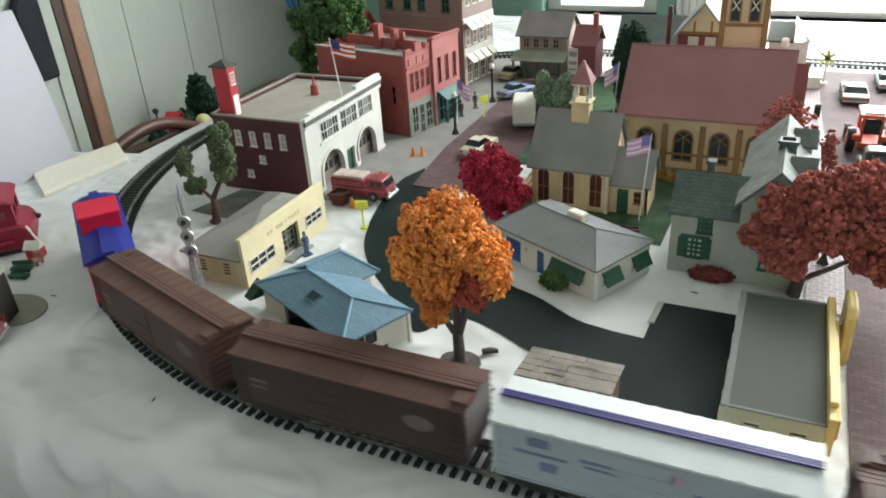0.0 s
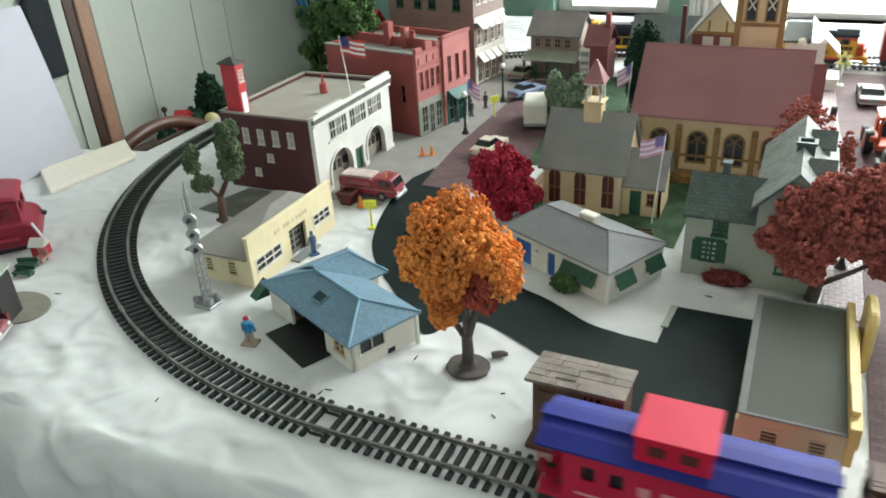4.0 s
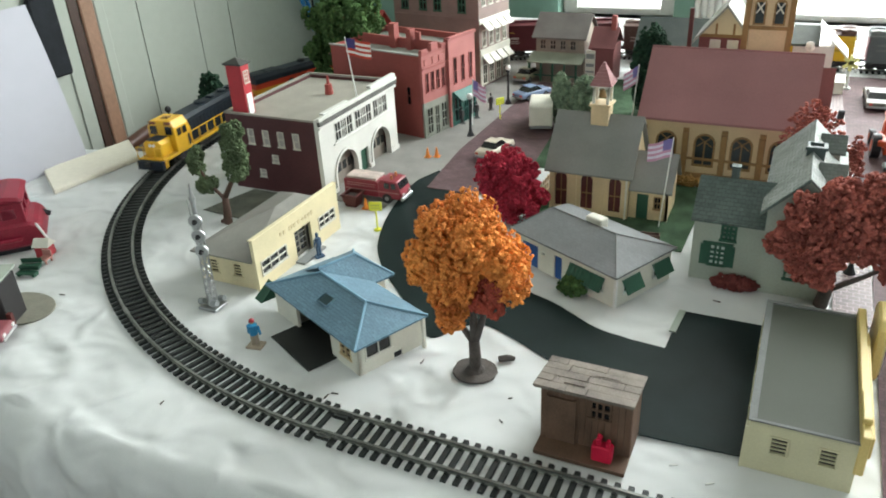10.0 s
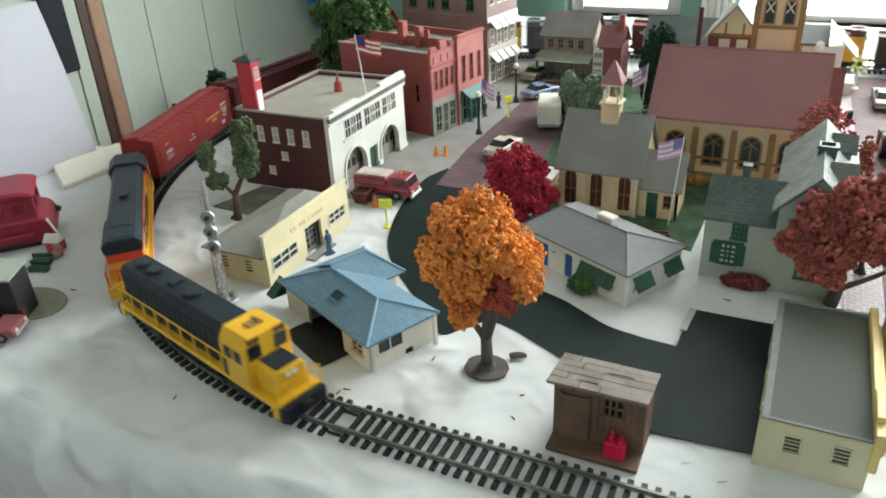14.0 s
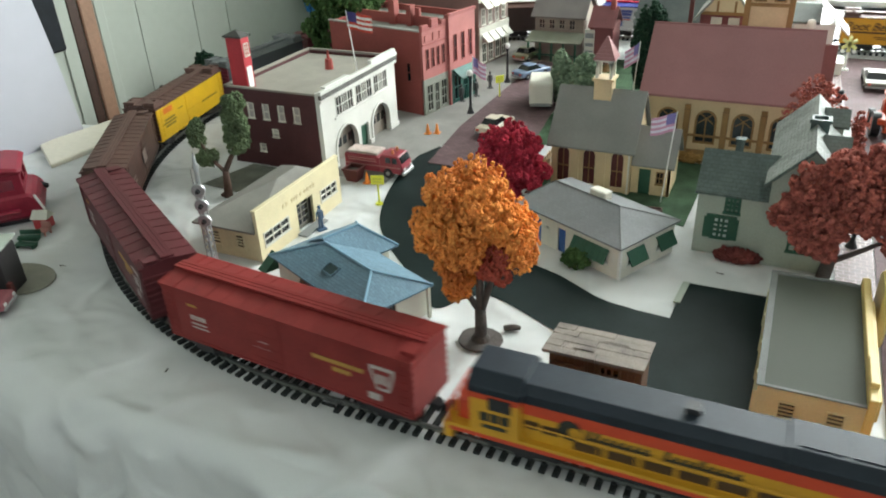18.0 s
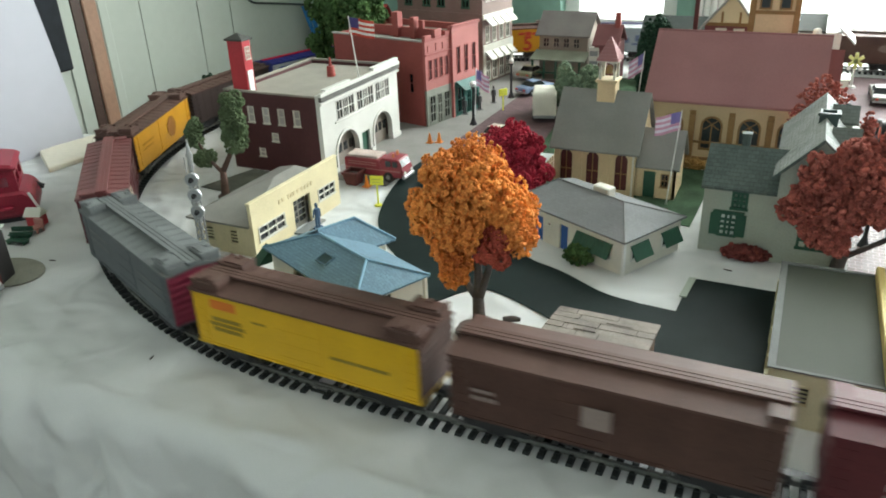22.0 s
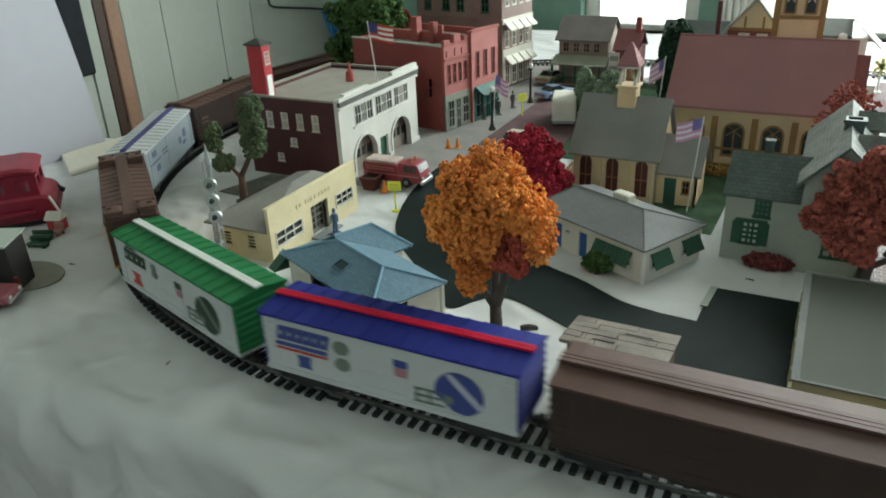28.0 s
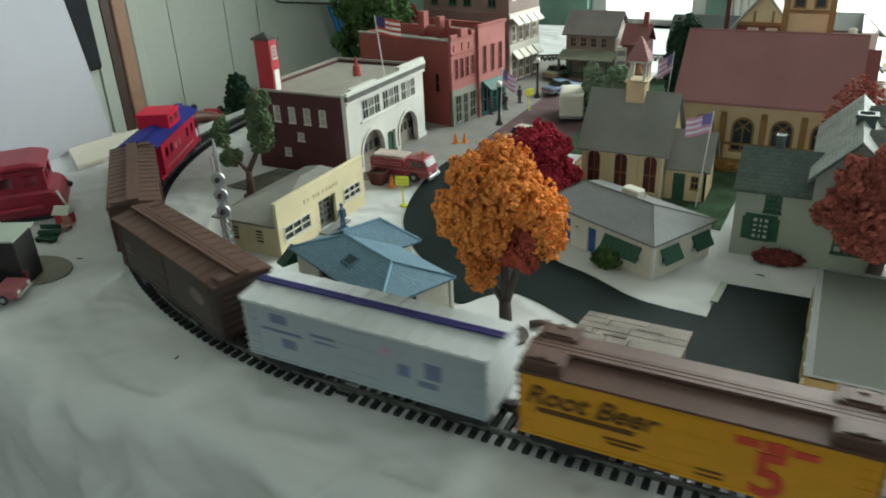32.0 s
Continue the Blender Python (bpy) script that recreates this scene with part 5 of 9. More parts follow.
def church():
    t = thing("church", -125, 640, label="large tan church with red brown roof and square tower", category="church")
    W, D, H = 136, 78, 58
    wx = [15, 47, 77, 107]
    g = Geo().wall((0, 0, 0), (1, 0), W, H, 2.5, [(x, 12, x + 18, 42) for x in wx])
    for x in wx:
        arch_spandrel(g, (x, 0, 12), (1, 0), 18, 30, 2.5)
    part("front_wall", g, TAN, t)
    for x in wx:
        o, i = [(x + a, 12 + b) for a, b in arch_pts(18, 30)], [(x + 1.6 + a, 13.6 + b) for a, b in arch_pts(14.8, 26.8)]
        ring = Geo()
        n = len(o)
        for k in range(n):
            ring.prism([o[k], o[(k + 1) % n], i[(k + 1) % n], i[k]], -0.8, 1.4, "y")
        w = part("window", ring, BROWNTRIM, t)
        part("pane", Geo().prism(i, 1.4, 2, "y"), mat("church_pane", (0.03, 0.04, 0.045), 0.2, 0.3), w)
        part("tracery", Geo().box(x + 8.5, 0.4, 13, x + 9.5, 1.4, 34).tube((x + 3, 0.9, 30), (x + 15, 0.9, 39), 0.5, 0.5, 5).tube((x + 15, 0.9, 30), (x + 3, 0.9, 39), 0.5, 0.5, 5), BROWNTRIM, w)
    for x in (2, 37.5, 69, 99, 129):
        part("buttress", Geo().box(x, -3, 0, x + 5, 0, 42).prism([(x, 42), (x + 5, 42), (x + 5, 46), (x, 46)], -1.5, 0, "y"), BROWNTRIM, t, bevel=0.3)
    part("string_course", Geo().box(0, -1.2, 18, W, 0, 20).box(0, -1.6, 0, W, 0, 6), BROWNTRIM, t)
    part("gable", Geo().prism([(0, 0), (D, 0), (D, H), (D / 2, 102), (0, H)], 0, 2, "x"), TAN, t)
    part("gable", Geo().prism([(0, 0), (D, 0), (D, H), (D / 2, 102), (0, H)], W - 2, W, "x"), TAN, t)
    part("back_wall", Geo().box(2, D - 2, 0, W - 2, D, H), TAN, t)
    part("roof", Geo().prism([(-9, 55), (D / 2, 104.5), (D + 9, 55), (D + 9, 53), (D / 2, 102.5), (-9, 53)], -1, W + 1, "x"), REDROOF, t, "smooth red brown roof")
    part("ridge", Geo().tube((-1, D / 2, 104.5), (W + 1, D / 2, 104.5), 0.9, 0.9, 6), REDROOF, t)
    part("chancel", Geo().prism([(8, 0), (70, 0), (70, 52), (39, 94), (8, 52)], W, W + 11, "x"), mat("plum_wall", (0.19, 0.06, 0.06), 0.7, 0.12), t, "dark red lower end")
    # tower behind
    tw = part("tower", Geo().box(70, D, 0, 108, D + 38, 150), TAN, t, "tan square tower")
    for z in (112, 134):
        part("tower_band", Geo().box(69, D - 1, z - 20, 109, D + 39, z - 17), BROWNTRIM, tw)
    for x in (76, 92):
        part("tower_window", Geo().prism([(x + a, 118 + b) for a, b in arch_pts(10, 22)], D - 0.8, D - 0.3, "y"), BROWNTRIM, tw)
        part("tower_pane", Geo().prism([(x + 1.5 + a, 119.5 + b) for a, b in arch_pts(7, 18)], D - 1.2, D - 0.8, "y"), mat("church_pane", (0.03, 0.04, 0.045), 0.2, 0.3), tw)
    for x in (76, 92):
        part("tower_tracery", Geo().tube((x + 2, D - 1.4, 128), (x + 8, D - 1.4, 137), 0.6, 0.6, 5).tube((x + 8, D - 1.4, 128), (x + 2, D - 1.4, 137), 0.6, 0.6, 5), OFFWHITE, tw)
    for x in (68.5, 104.5):
        part("tower_buttress", Geo().box(x, D - 2, 0, x + 5, D, 146), BROWNTRIM, tw)
    return t


def red_block():
    t = thing("store_block", -347, 660, rz=-12, label="two red brick stores with grey shop fronts", category="building")
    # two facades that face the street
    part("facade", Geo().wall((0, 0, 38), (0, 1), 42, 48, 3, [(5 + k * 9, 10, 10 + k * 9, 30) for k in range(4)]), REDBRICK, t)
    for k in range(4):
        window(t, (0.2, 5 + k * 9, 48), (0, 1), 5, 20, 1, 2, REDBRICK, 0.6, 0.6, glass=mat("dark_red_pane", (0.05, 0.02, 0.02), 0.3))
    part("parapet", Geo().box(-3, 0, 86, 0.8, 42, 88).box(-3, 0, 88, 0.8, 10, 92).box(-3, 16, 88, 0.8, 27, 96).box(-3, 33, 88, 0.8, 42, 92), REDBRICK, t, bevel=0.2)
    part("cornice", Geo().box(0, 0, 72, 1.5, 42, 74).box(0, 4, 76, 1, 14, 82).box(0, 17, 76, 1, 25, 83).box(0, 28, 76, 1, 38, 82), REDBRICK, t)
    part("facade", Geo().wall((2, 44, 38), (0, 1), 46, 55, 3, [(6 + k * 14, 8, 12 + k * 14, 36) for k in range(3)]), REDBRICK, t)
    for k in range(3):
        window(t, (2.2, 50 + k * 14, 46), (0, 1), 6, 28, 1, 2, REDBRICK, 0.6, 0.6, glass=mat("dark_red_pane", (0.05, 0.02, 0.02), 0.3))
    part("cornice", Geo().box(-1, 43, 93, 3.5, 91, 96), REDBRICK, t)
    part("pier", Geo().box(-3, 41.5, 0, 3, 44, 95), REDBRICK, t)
    sf = mat("shop_front_grey", (0.24, 0.25, 0.21), 0.6, 0.1)
    holes = [(4, 4, 14, 32), (17, 0, 25, 32), (28, 4, 38, 32)]
    part("shop_front", Geo().wall((0.4, 0, 0), (0, 1), 42, 38, 2, holes), sf, t, "grey green shop front")
    for y0, z0, y1, z1 in holes:
        window(t, (0.6, y0, z0), (0, 1), y1 - y0, z1 - z0, 2, 3, sf, 0.8, 1.0)
    holes = [(4, 4, 18, 32), (22, 0, 30, 32), (33, 4, 43, 32)]
    part("shop_front", Geo().wall((2.4, 44, 0), (0, 1), 46, 38, 2, holes), TEAL, t, "teal shop front")
    for y0, z0, y1, z1 in holes:
        window(t, (2.6, 44 + y0, z0), (0, 1), y1 - y0, z1 - z0, 2, 2, TEAL, 0.8, 1.0)
    part("awning", Geo().prism([(2, 38), (14, 30), (14, 28.5), (2, 36)], 48, 86, "y"), TEAL, t)
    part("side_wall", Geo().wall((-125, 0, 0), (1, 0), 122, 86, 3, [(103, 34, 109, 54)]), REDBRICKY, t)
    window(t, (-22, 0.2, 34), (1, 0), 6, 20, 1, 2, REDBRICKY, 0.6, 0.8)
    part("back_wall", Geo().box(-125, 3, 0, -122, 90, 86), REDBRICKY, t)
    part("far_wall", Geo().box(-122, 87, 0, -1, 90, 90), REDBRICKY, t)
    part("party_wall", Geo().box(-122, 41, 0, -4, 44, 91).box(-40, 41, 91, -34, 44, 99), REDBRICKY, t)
    part("roof", Geo().box(-122, 3, 79, -3, 41, 80.5).box(-122, 44, 82, -1, 87, 83.5), ROOFPALE, t, "flat grey roof behind the parapet")
    part("coping", Geo().box(-126, -0.8, 86, -3, 3.2, 87.4), ROOFPALE, t)
    part("chimney", Geo().box(-72, 36, 80, -64, 44, 106).box(-48, 36, 80, -42, 44, 102), REDBRICKY, t)
    return t


def tall_block():
    t = thing("corner_block", -362, 846, rz=-10, label="tall brown brick block with white shop front and awnings", category="building")
    H = 175
    rows = [(28 + k * 38, 104) for k in range(3)]
    DB = 128
    side = [(x, z, x + 12, z + 20) for x in (12, 40, 62, 98) for z in (90, 132)]
    part("side_wall", Geo().wall((-DB, 0, 0), (1, 0), DB - 3, H, 3, side), BROWNBRICK, t)
    for x0, z0, x1, z1 in side:
        window(t, (-DB + x0, 0.2, z0), (1, 0), x1 - x0, z1 - z0, 2, 2, DKGREEN, 1.2, 1.8)
    part("side_band", Geo().box(-DB, -1, 82, 0, 0, 85).box(-DB, -1, 40, 0, 0, 42), BROWNBRICK, t)
    fr = [(6 + k * 16, z, 15 + k * 16, z + 20) for k in range(4) for z in (50, 98, 138)] + [(6 + k * 16, 4, 17 + k * 16, 28) for k in range(4)]
    part("front_wall", Geo().wall((0, 0, 0), (0, 1), 70, H, 3, fr), BROWNBRICK, t, "brown brick street front")
    for za, zb in ((78, 84), (126, 131), (36, 48)):
        part("white_band", Geo().box(0, 0, za, 1.6, 70, zb), OFFWHITE, t, "white horizontal band")
    for ya in (0, 65):
        part("shop_pier", Geo().box(0, ya, 0, 1.6, ya + 5, 36), OFFWHITE, t)
    for y0, z0, y1, z1 in fr:
        window(t, (0.2, y0, z0), (0, 1), y1 - y0, z1 - z0, 2, 2, OFFWHITE, 0.8, 1.2)
    for z in (32, 72, 120):
        for k in range(4):
            part("awning", Geo().prism([(0, z + 10), (11, z), (11, z - 1.4), (0, z + 8)], 4 + k * 16, 17 + k * 16, "y"), OFFWHITE, t, "cream shop awning")
    part("back_wall", Geo().box(-DB, 3, 0, -DB + 3, 70, H), BROWNBRICK, t)
    part("far_wall", Geo().box(-DB + 3, 67, 0, -3, 70, H), BROWNBRICK, t)
    part("roof", Geo().box(-DB + 3, 3, H - 6, -3, 67, H - 4), ROOFPALE, t)
    return t


def far_house():
    t = thing("timber_house", -314, 918, label="brown timber house with grey roof and long porch", category="house")
    wl = mat("umber_wall", (0.25, 0.205, 0.165), 0.7, 0.15)
    holes = [(5 + k * 13, 36, 13 + k * 13, 48) for k in range(4)]
    part("front_wall", Geo().wall((0, 0, 0), (1, 0), 62, 54, 2, holes), wl, t)
    for x0, z0, x1, z1 in holes:
        window(t, (x0, 0.2, z0), (1, 0), x1 - x0, z1 - z0, 2, 2, wl, 0.8, 1.0)
    part("side_wall", Geo().prism([(2, 0), (50, 0), (50, 54), (26, 73), (2, 54)], 60, 62, "x"), wl, t)
    part("left_wall", Geo().prism([(2, 0), (50, 0), (50, 54), (26, 73), (2, 54)], 0, 2, "x"), wl, t)
    part("back_wall", Geo().box(2, 48, 0, 60, 50, 54), wl, t)
    part("roof", Geo().prism([(-6, 52), (26, 77), (56, 52), (56, 50.5), (26, 75.4), (-6, 50.5)], -4, 66, "x"), mat("umber_roof", (0.15, 0.135, 0.125), 0.75, 0.15, 1200, 40, 0.3), t)
    part("porch_roof", Geo().prism([(-26, 26), (0, 33), (0, 31.5), (-26, 24.5)], -4, 66, "x"), mat("sage_trim", (0.25, 0.27, 0.21), 0.7), t)
    for k in range(5):
        part("porch_post", Geo().box(-2 + k * 15, -25, 2, 0.4 + k * 15, -22.6, 25), DKGREEN, t)
    part("porch_floor", Geo().box(-4, -27, 0, 66, 0, 2), wl, t)
    part("porch_rail", Geo().box(-3, -25, 9, 64, -24, 10.5), DKGREEN, t)
    return t


def background_blocks():
    a = thing("red_house", -240, 905, label="small dark red house with a chimney", category="house")
    part("wall", Geo().box(0, 0, 0, 28, 40, 46), mat("plum_wall", (0.19, 0.06, 0.06), 0.7, 0.12), a)
    part("roof", Geo().prism([(-4, 45), (20, 66), (44, 45), (44, 43.5), (20, 64.5), (-4, 43.5)], -2, 30, "x"), mat("plum_roof", (0.17, 0.06, 0.06), 0.7, 0.12), a)
    part("chimney", Geo().box(20, 16, 60, 26, 22, 80), REDBRICKY, a)
    b = thing("gabled_hall", -98, 765, label="cream gabled hall with dark red lower wall", category="building")
    part("lower_wall", Geo().box(0, 0, 0, 46, 60, 96), mat("plum_wall", (0.19, 0.06, 0.06), 0.7, 0.12), b)
    part("gable", Geo().prism([(0, 96), (46, 96), (23, 122)], 0, 60, "y"), CREAM, b)
    part("roof", Geo().prism([(-5, 92), (23, 126), (23, 123), (-5, 89)], -3, 63, "y").prism([(51, 92), (23, 126), (23, 123), (51, 89)], -3, 63, "y"), ROOFPALE, b)
    part("chimney", Geo().box(-11, 0, 40, -7, 4, 121), DARKWOOD, b, "tall dark red chimney")
    part("timber", Geo().box(0, -1, 95, 46, 0, 98).box(14, -1, 98, 16, 0, 108).box(30, -1, 98, 32, 0, 108), BROWNTRIM, b)
    part("window", Geo().box(10, -0.8, 84, 20, -0.2, 93), OFFWHITE, b)
    part("window", Geo().box(26, -0.8, 84, 36, -0.2, 93), OFFWHITE, b)
    c = thing("white_store", -14, 752, label="white flat store with a dark grey roof", category="building")
    part("wall", Geo().box(0, 0, 0, 34, 70, 94), WHITE, c)
    part("roof", Geo().prism([(-3, 96), (26, 107), (70, 100), (70, 98), (26, 105), (-3, 94)], -2, 21, "x"), mat("dark_slate", (0.085, 0.10, 0.095), 0.7, 0.18, 900, 40, 0.3), c)
    part("roof_dome", Geo().ball((14, -1, 94), 4.5, 10, 6), WHITE, c)
    part("white_canopy", Geo().add([(20, -6, 112), (46, -6, 87), (46, 30, 87), (20, 30, 112), (20, -6, 110.5), (45, -6, 86), (45, 30, 86), (20, 30, 110.5)], [(0, 1, 2, 3), (7, 6, 5, 4), (0, 4, 5, 1), (1, 5, 6, 2), (2, 6, 7, 3), (3, 7, 4, 0)]), WHITE, c, "white sloping canopy")
    d = thing("cream_booth", 22, 930, label="small cream booth at the kerb", category="booth")
    part("wall", Geo().box(0, 0, 0, 20, 34, 13), OFFWHITE, d)
    part("roof", Geo().box(-1.5, -1.5, 13, 21.5, 35.5, 14.5), OFFWHITE, d)
    e = thing("slate_shed", -190, 925, label="low shed with a dark slate roof by the far track", category="shed")
    part("wall", Geo().box(0, 2, 0, 84, 56, 46), mat("dim_brown_wall", (0.10, 0.085, 0.075), 0.7, 0.2), e)
    part("roof", Geo().prism([(-3, 44), (29, 74), (61, 44), (61, 42.4), (29, 72.4), (-3, 42.4)], -2, 86, "x"), mat("dark_slate", (0.085, 0.10, 0.095), 0.7, 0.18, 900, 40, 0.3), e, "dark slate roof")


fire_station(), post_office(), blue_house(), motel(), green_house(), gas_station(), shed(), chapel(), church(), red_block(), tall_block(), far_house(), background_blocks()

# ---------------------------------------------------------------- trees and bushes
def tree(name, x, y, trunk, limbs, lumps, leaf, bark, label, base=0.0, seed=1, roots=None):
    t = thing(name, x, y, label=label, category="tree")
    g = Geo()
    for a, b, r0, r1 in trunk + limbs:
        a, b = Vector(a), Vector(b)
        mid = (a + b) / 2 + Vector((0.6, -0.5, 0))
        g.sweep([a, mid, b], [r0, (r0 + r1) / 2, r1])
    part("trunk", g, bark, t, smooth=True)
    if base:
        n = 22
        rnd = random.Random(seed)
        ring = [((base + rnd.uniform(-0.5, 0.5)) * math.cos(2 * math.pi * i / n), (base + rnd.uniform(-0.5, 0.5)) * 0.95 * math.sin(2 * math.pi * i / n)) for i in range(n)]
        part("base_disc", Geo().prism(ring, 0.4, 2.0, "z").tube((0, 0, 1.5), (0, 0, 6), 6, 3.4, 12), bark, t, bevel=0.4)
    part("crown", foliage(lumps, seed), leaf, t)
    return t


lumps = bunches((-4, 0, 78), (23, 21, 22), 15, 9.5, 12, 4.6, 46, 1.15, 11, -0.6) + bunches((17, 4, 66), (7, 9, 10), 5, 7.5, 10, 4.2, 44, 1.15, 12) + bunches((-26, 0, 66), (4, 8, 10), 4, 7.0, 9, 4.0, 44, 1.15, 13) + bunches((-12, -6, 47), (6, 6, 7), 4, 6.6, 9, 3.8, 42, 1.15, 14) + lobed((-13, -5, 35), (4, 4, 5), 6, 3.6, 50, 1.1, 18) + clump((-3, 0, 74), (20, 19, 20), 260, 4.6, 19)
tree("orange_tree", -147, 315, [((0, 0, 1), (0, 0, 23), 3.8, 3.2)], [((-0.5, 0, 21), (-14, -3, 44), 2.0, 1.6), ((0, 0, 22), (-1, 2, 60), 2.6, 1.8), ((1, 0, 22), (10, 2, 58), 2.2, 1.6)],
     lumps, ORANGE, BARK, "orange autumn tree of foam on a plastic trunk", 13, 21)
ot = bpy.data.objects["orange_tree"]
part("rust_patch", foliage(lobed((12, -9, 58), (7, 6, 8), 6, 6.0, 150, 1.1, 17), 17), mat("rust_orange_foam", (0.36, 0.075, 0.05), 0.9, 0.3, 1500, 60, 0.5, spec=0.15, islands=0.22), ot, "rust red patch of foam")
stub = solid("plastic_stub", Geo(Matrix.Translation((-147, 315, 0))).tube((9, 14, 2.2), (14, 17, 2.4), 1.9, 2.1, 8).tube((14, 17, 2.4), (18, 18, 2.0), 2.1, 1.2, 8), BARK, "broken grey plastic stub lying on the paper", "stub", bevel=0.3)
lumps = bunches((0, 0, 36), (17, 15, 17), 12, 8.5, 10, 4.4, 42, 1.25, 31) + lobed((6, 0, 20), (22, 20, 16), 14, 7.5, 150, 1.25, 32) + clump((2, 0, 30), (20, 18, 22), 200, 4.0, 34)
tree("crimson_tree", -199, 508, [((0, 0, 0.5), (0, 0, 26), 2.6, 2.0)], [], lumps, CRIMSON, BARK, "crimson foam tree beside the road", 0, 33)
lumps = bunches((-8, 0, 52), (16, 14, 20), 9, 10, 10, 4.8, 46, 1.5, 41) + bunches((16, 0, 60), (18, 16, 20), 11, 11, 11, 5.0, 46, 1.5, 42) + bunches((48, 2, 58), (18, 14, 18), 9, 11, 11, 5.0, 44, 1.5, 43) + bunches((2, -2, 76), (8, 8, 5), 3, 8, 9, 4.4, 44, 1.5, 44) + bunches((24, 0, 82), (8, 8, 5), 4, 8.5, 9, 4.4, 44, 1.5, 47) + bunches((-24, -2, 40), (5, 6, 8), 3, 7, 9, 4.2, 44, 1.5, 48) + bunches((-8, -8, 28), (8, 5, 5), 4, 7, 9, 4.2, 44, 1.5, 49) + bunches((46, -4, 32), (12, 6, 6), 4, 7.5, 9, 4.2, 44, 1.5, 50) + clump((14, 2, 56), (30, 14, 20), 200, 4.2, 46)
tree("rust_tree", 30, 457, [((0, 0, 0.5), (2, 0, 26), 4.4, 3.4)], [((2, 0, 22), (-12, 0, 40), 2.6, 1.6), ((2, 0, 12), (36, 2, 37), 2.0, 1.2), ((2, 0, 26), (6, 0, 56), 2.6, 1.6)], lumps, RUSTRED, BARK, "dark red foam tree beside the filling station", 0, 45)
lumps = lobed((20, 0, 62), (8, 9, 19), 24, 5.0, 90, 1.0, 51) + lobed((22, 0, 82), (6, 7, 5), 8, 4.2, 80, 1.0, 55) + lobed((-19, -2, 54), (3.5, 5, 12), 12, 3.8, 80, 1.0, 53) + lobed((-13, -2, 34), (7, 5, 5), 11, 3.8, 80, 1.0, 54) + clump((20, 1, 61), (6, 7, 18), 110, 3.0, 57)
tree("topiary_tree", -417, 427, [((0, 0, 0.5), (2, 0, 26), 3.8, 2.4)], [((2, 0, 24), (18, 1, 50), 2.4, 1.6), ((2, 0, 22), (-10, -2, 35), 1.8, 1.2), ((-10, -2, 35), (-20, -3, 54), 1.2, 1.0), ((0, 0, 3), (-6, 0, 0.8), 3.0, 2.0)], lumps, mat("olive_foam", (0.10, 0.135, 0.07), 0.9, 0.3, 1500, 90, 0.5, spec=0.15, islands=0.25), BARK2, "grey green foam tree with a forked brown trunk", 0, 56)
for x, y, c, r, n, m, lab in ((-199, 735, 32, (17, 13, 25), 460, LEAFGREY, "grey green foam tree behind the chapel"), (-226, 737, 30, (10, 9, 29), 300, LEAFGREY, "slim grey green foam tree"), (-149, 806, 48, (20, 20, 48), 700, LEAFDARK, "large dark green foam tree")):
    tree("foam_tree", x, y, [((0, 0, 0.5), (0, 0, c), 2.6, 1.6)], [], clump((0, 0, c), r, n * 3, 2.0, int(abs(x))), m, BARK, lab, 0, int(abs(y)))


lumps = bunches((2, 0, 104), (36, 24, 22), 12, 13, 9, 6, 30, 2.4, 71) + bunches((28, 0, 82), (12, 12, 8), 4, 10, 8, 5, 28, 2.2, 72) + bunches((-40, 0, 60), (10, 10, 14), 4, 10, 8, 5, 28, 2.2, 73) + bunches((-34, 0, 30), (12, 10, 6), 3, 8, 8, 4.5, 26, 2.2, 74) + bunches((-6, 4, 72), (22, 14, 14), 5, 11, 8, 5.5, 28, 2.4, 75)
tree("foam_tree", -488, 745, [((0, 0, 0.5), (0, 0, 60), 4, 3)], [((0, 0, 40), (-36, 0, 62), 2.4, 1.6), ((0, 0, 55), (24, 0, 84), 2.4, 1.6), ((0, 0, 58), (2, 0, 104), 2.6, 1.6), ((0, 0, 20), (-32, 0, 30), 2.0, 1.4)], lumps, LEAF, BARK, "tall ragged green tree beside the brick stores", 0, 76)


def bush(x, y, r, h, n, m, label, seed, z=0):
    return solid("bush", Geo(Matrix.Translation((x, y, z))).add((q := foliage(clump((0, 0, h * 0.5), (r[0], r[1], h * 0.5), n * 2, 1.3 if z == 0 else 3.2, seed), seed)).v, q.f), m, label, "bush")


bush(-119, 416, (10, 6), 14, 170, LEAF, "green foam bush below the awning", 61)
bush(-22, 459, (15, 5), 10, 190, mat("maroon_foam", (0.15, 0.04, 0.035), 0.9, 0.3, 1500, 90, 0.5, spec=0.15, islands=0.25), "low dark red bush at the farmhouse wall", 62)
bush(12, 596, (24, 12), 90, 700, RUSTRED, "tall rust red bush behind the farmhouse", 64)
bush(42, 596, (8, 8), 66, 300, RUSTRED, "narrow rust red bush by the road", 65)
bush(-78, 622, (14, 5), 9, 140, mat("ochre_foam", (0.30, 0.17, 0.05), 0.9, 0.3, 1500, 90, 0.5), "ochre bush at the church wall", 66)

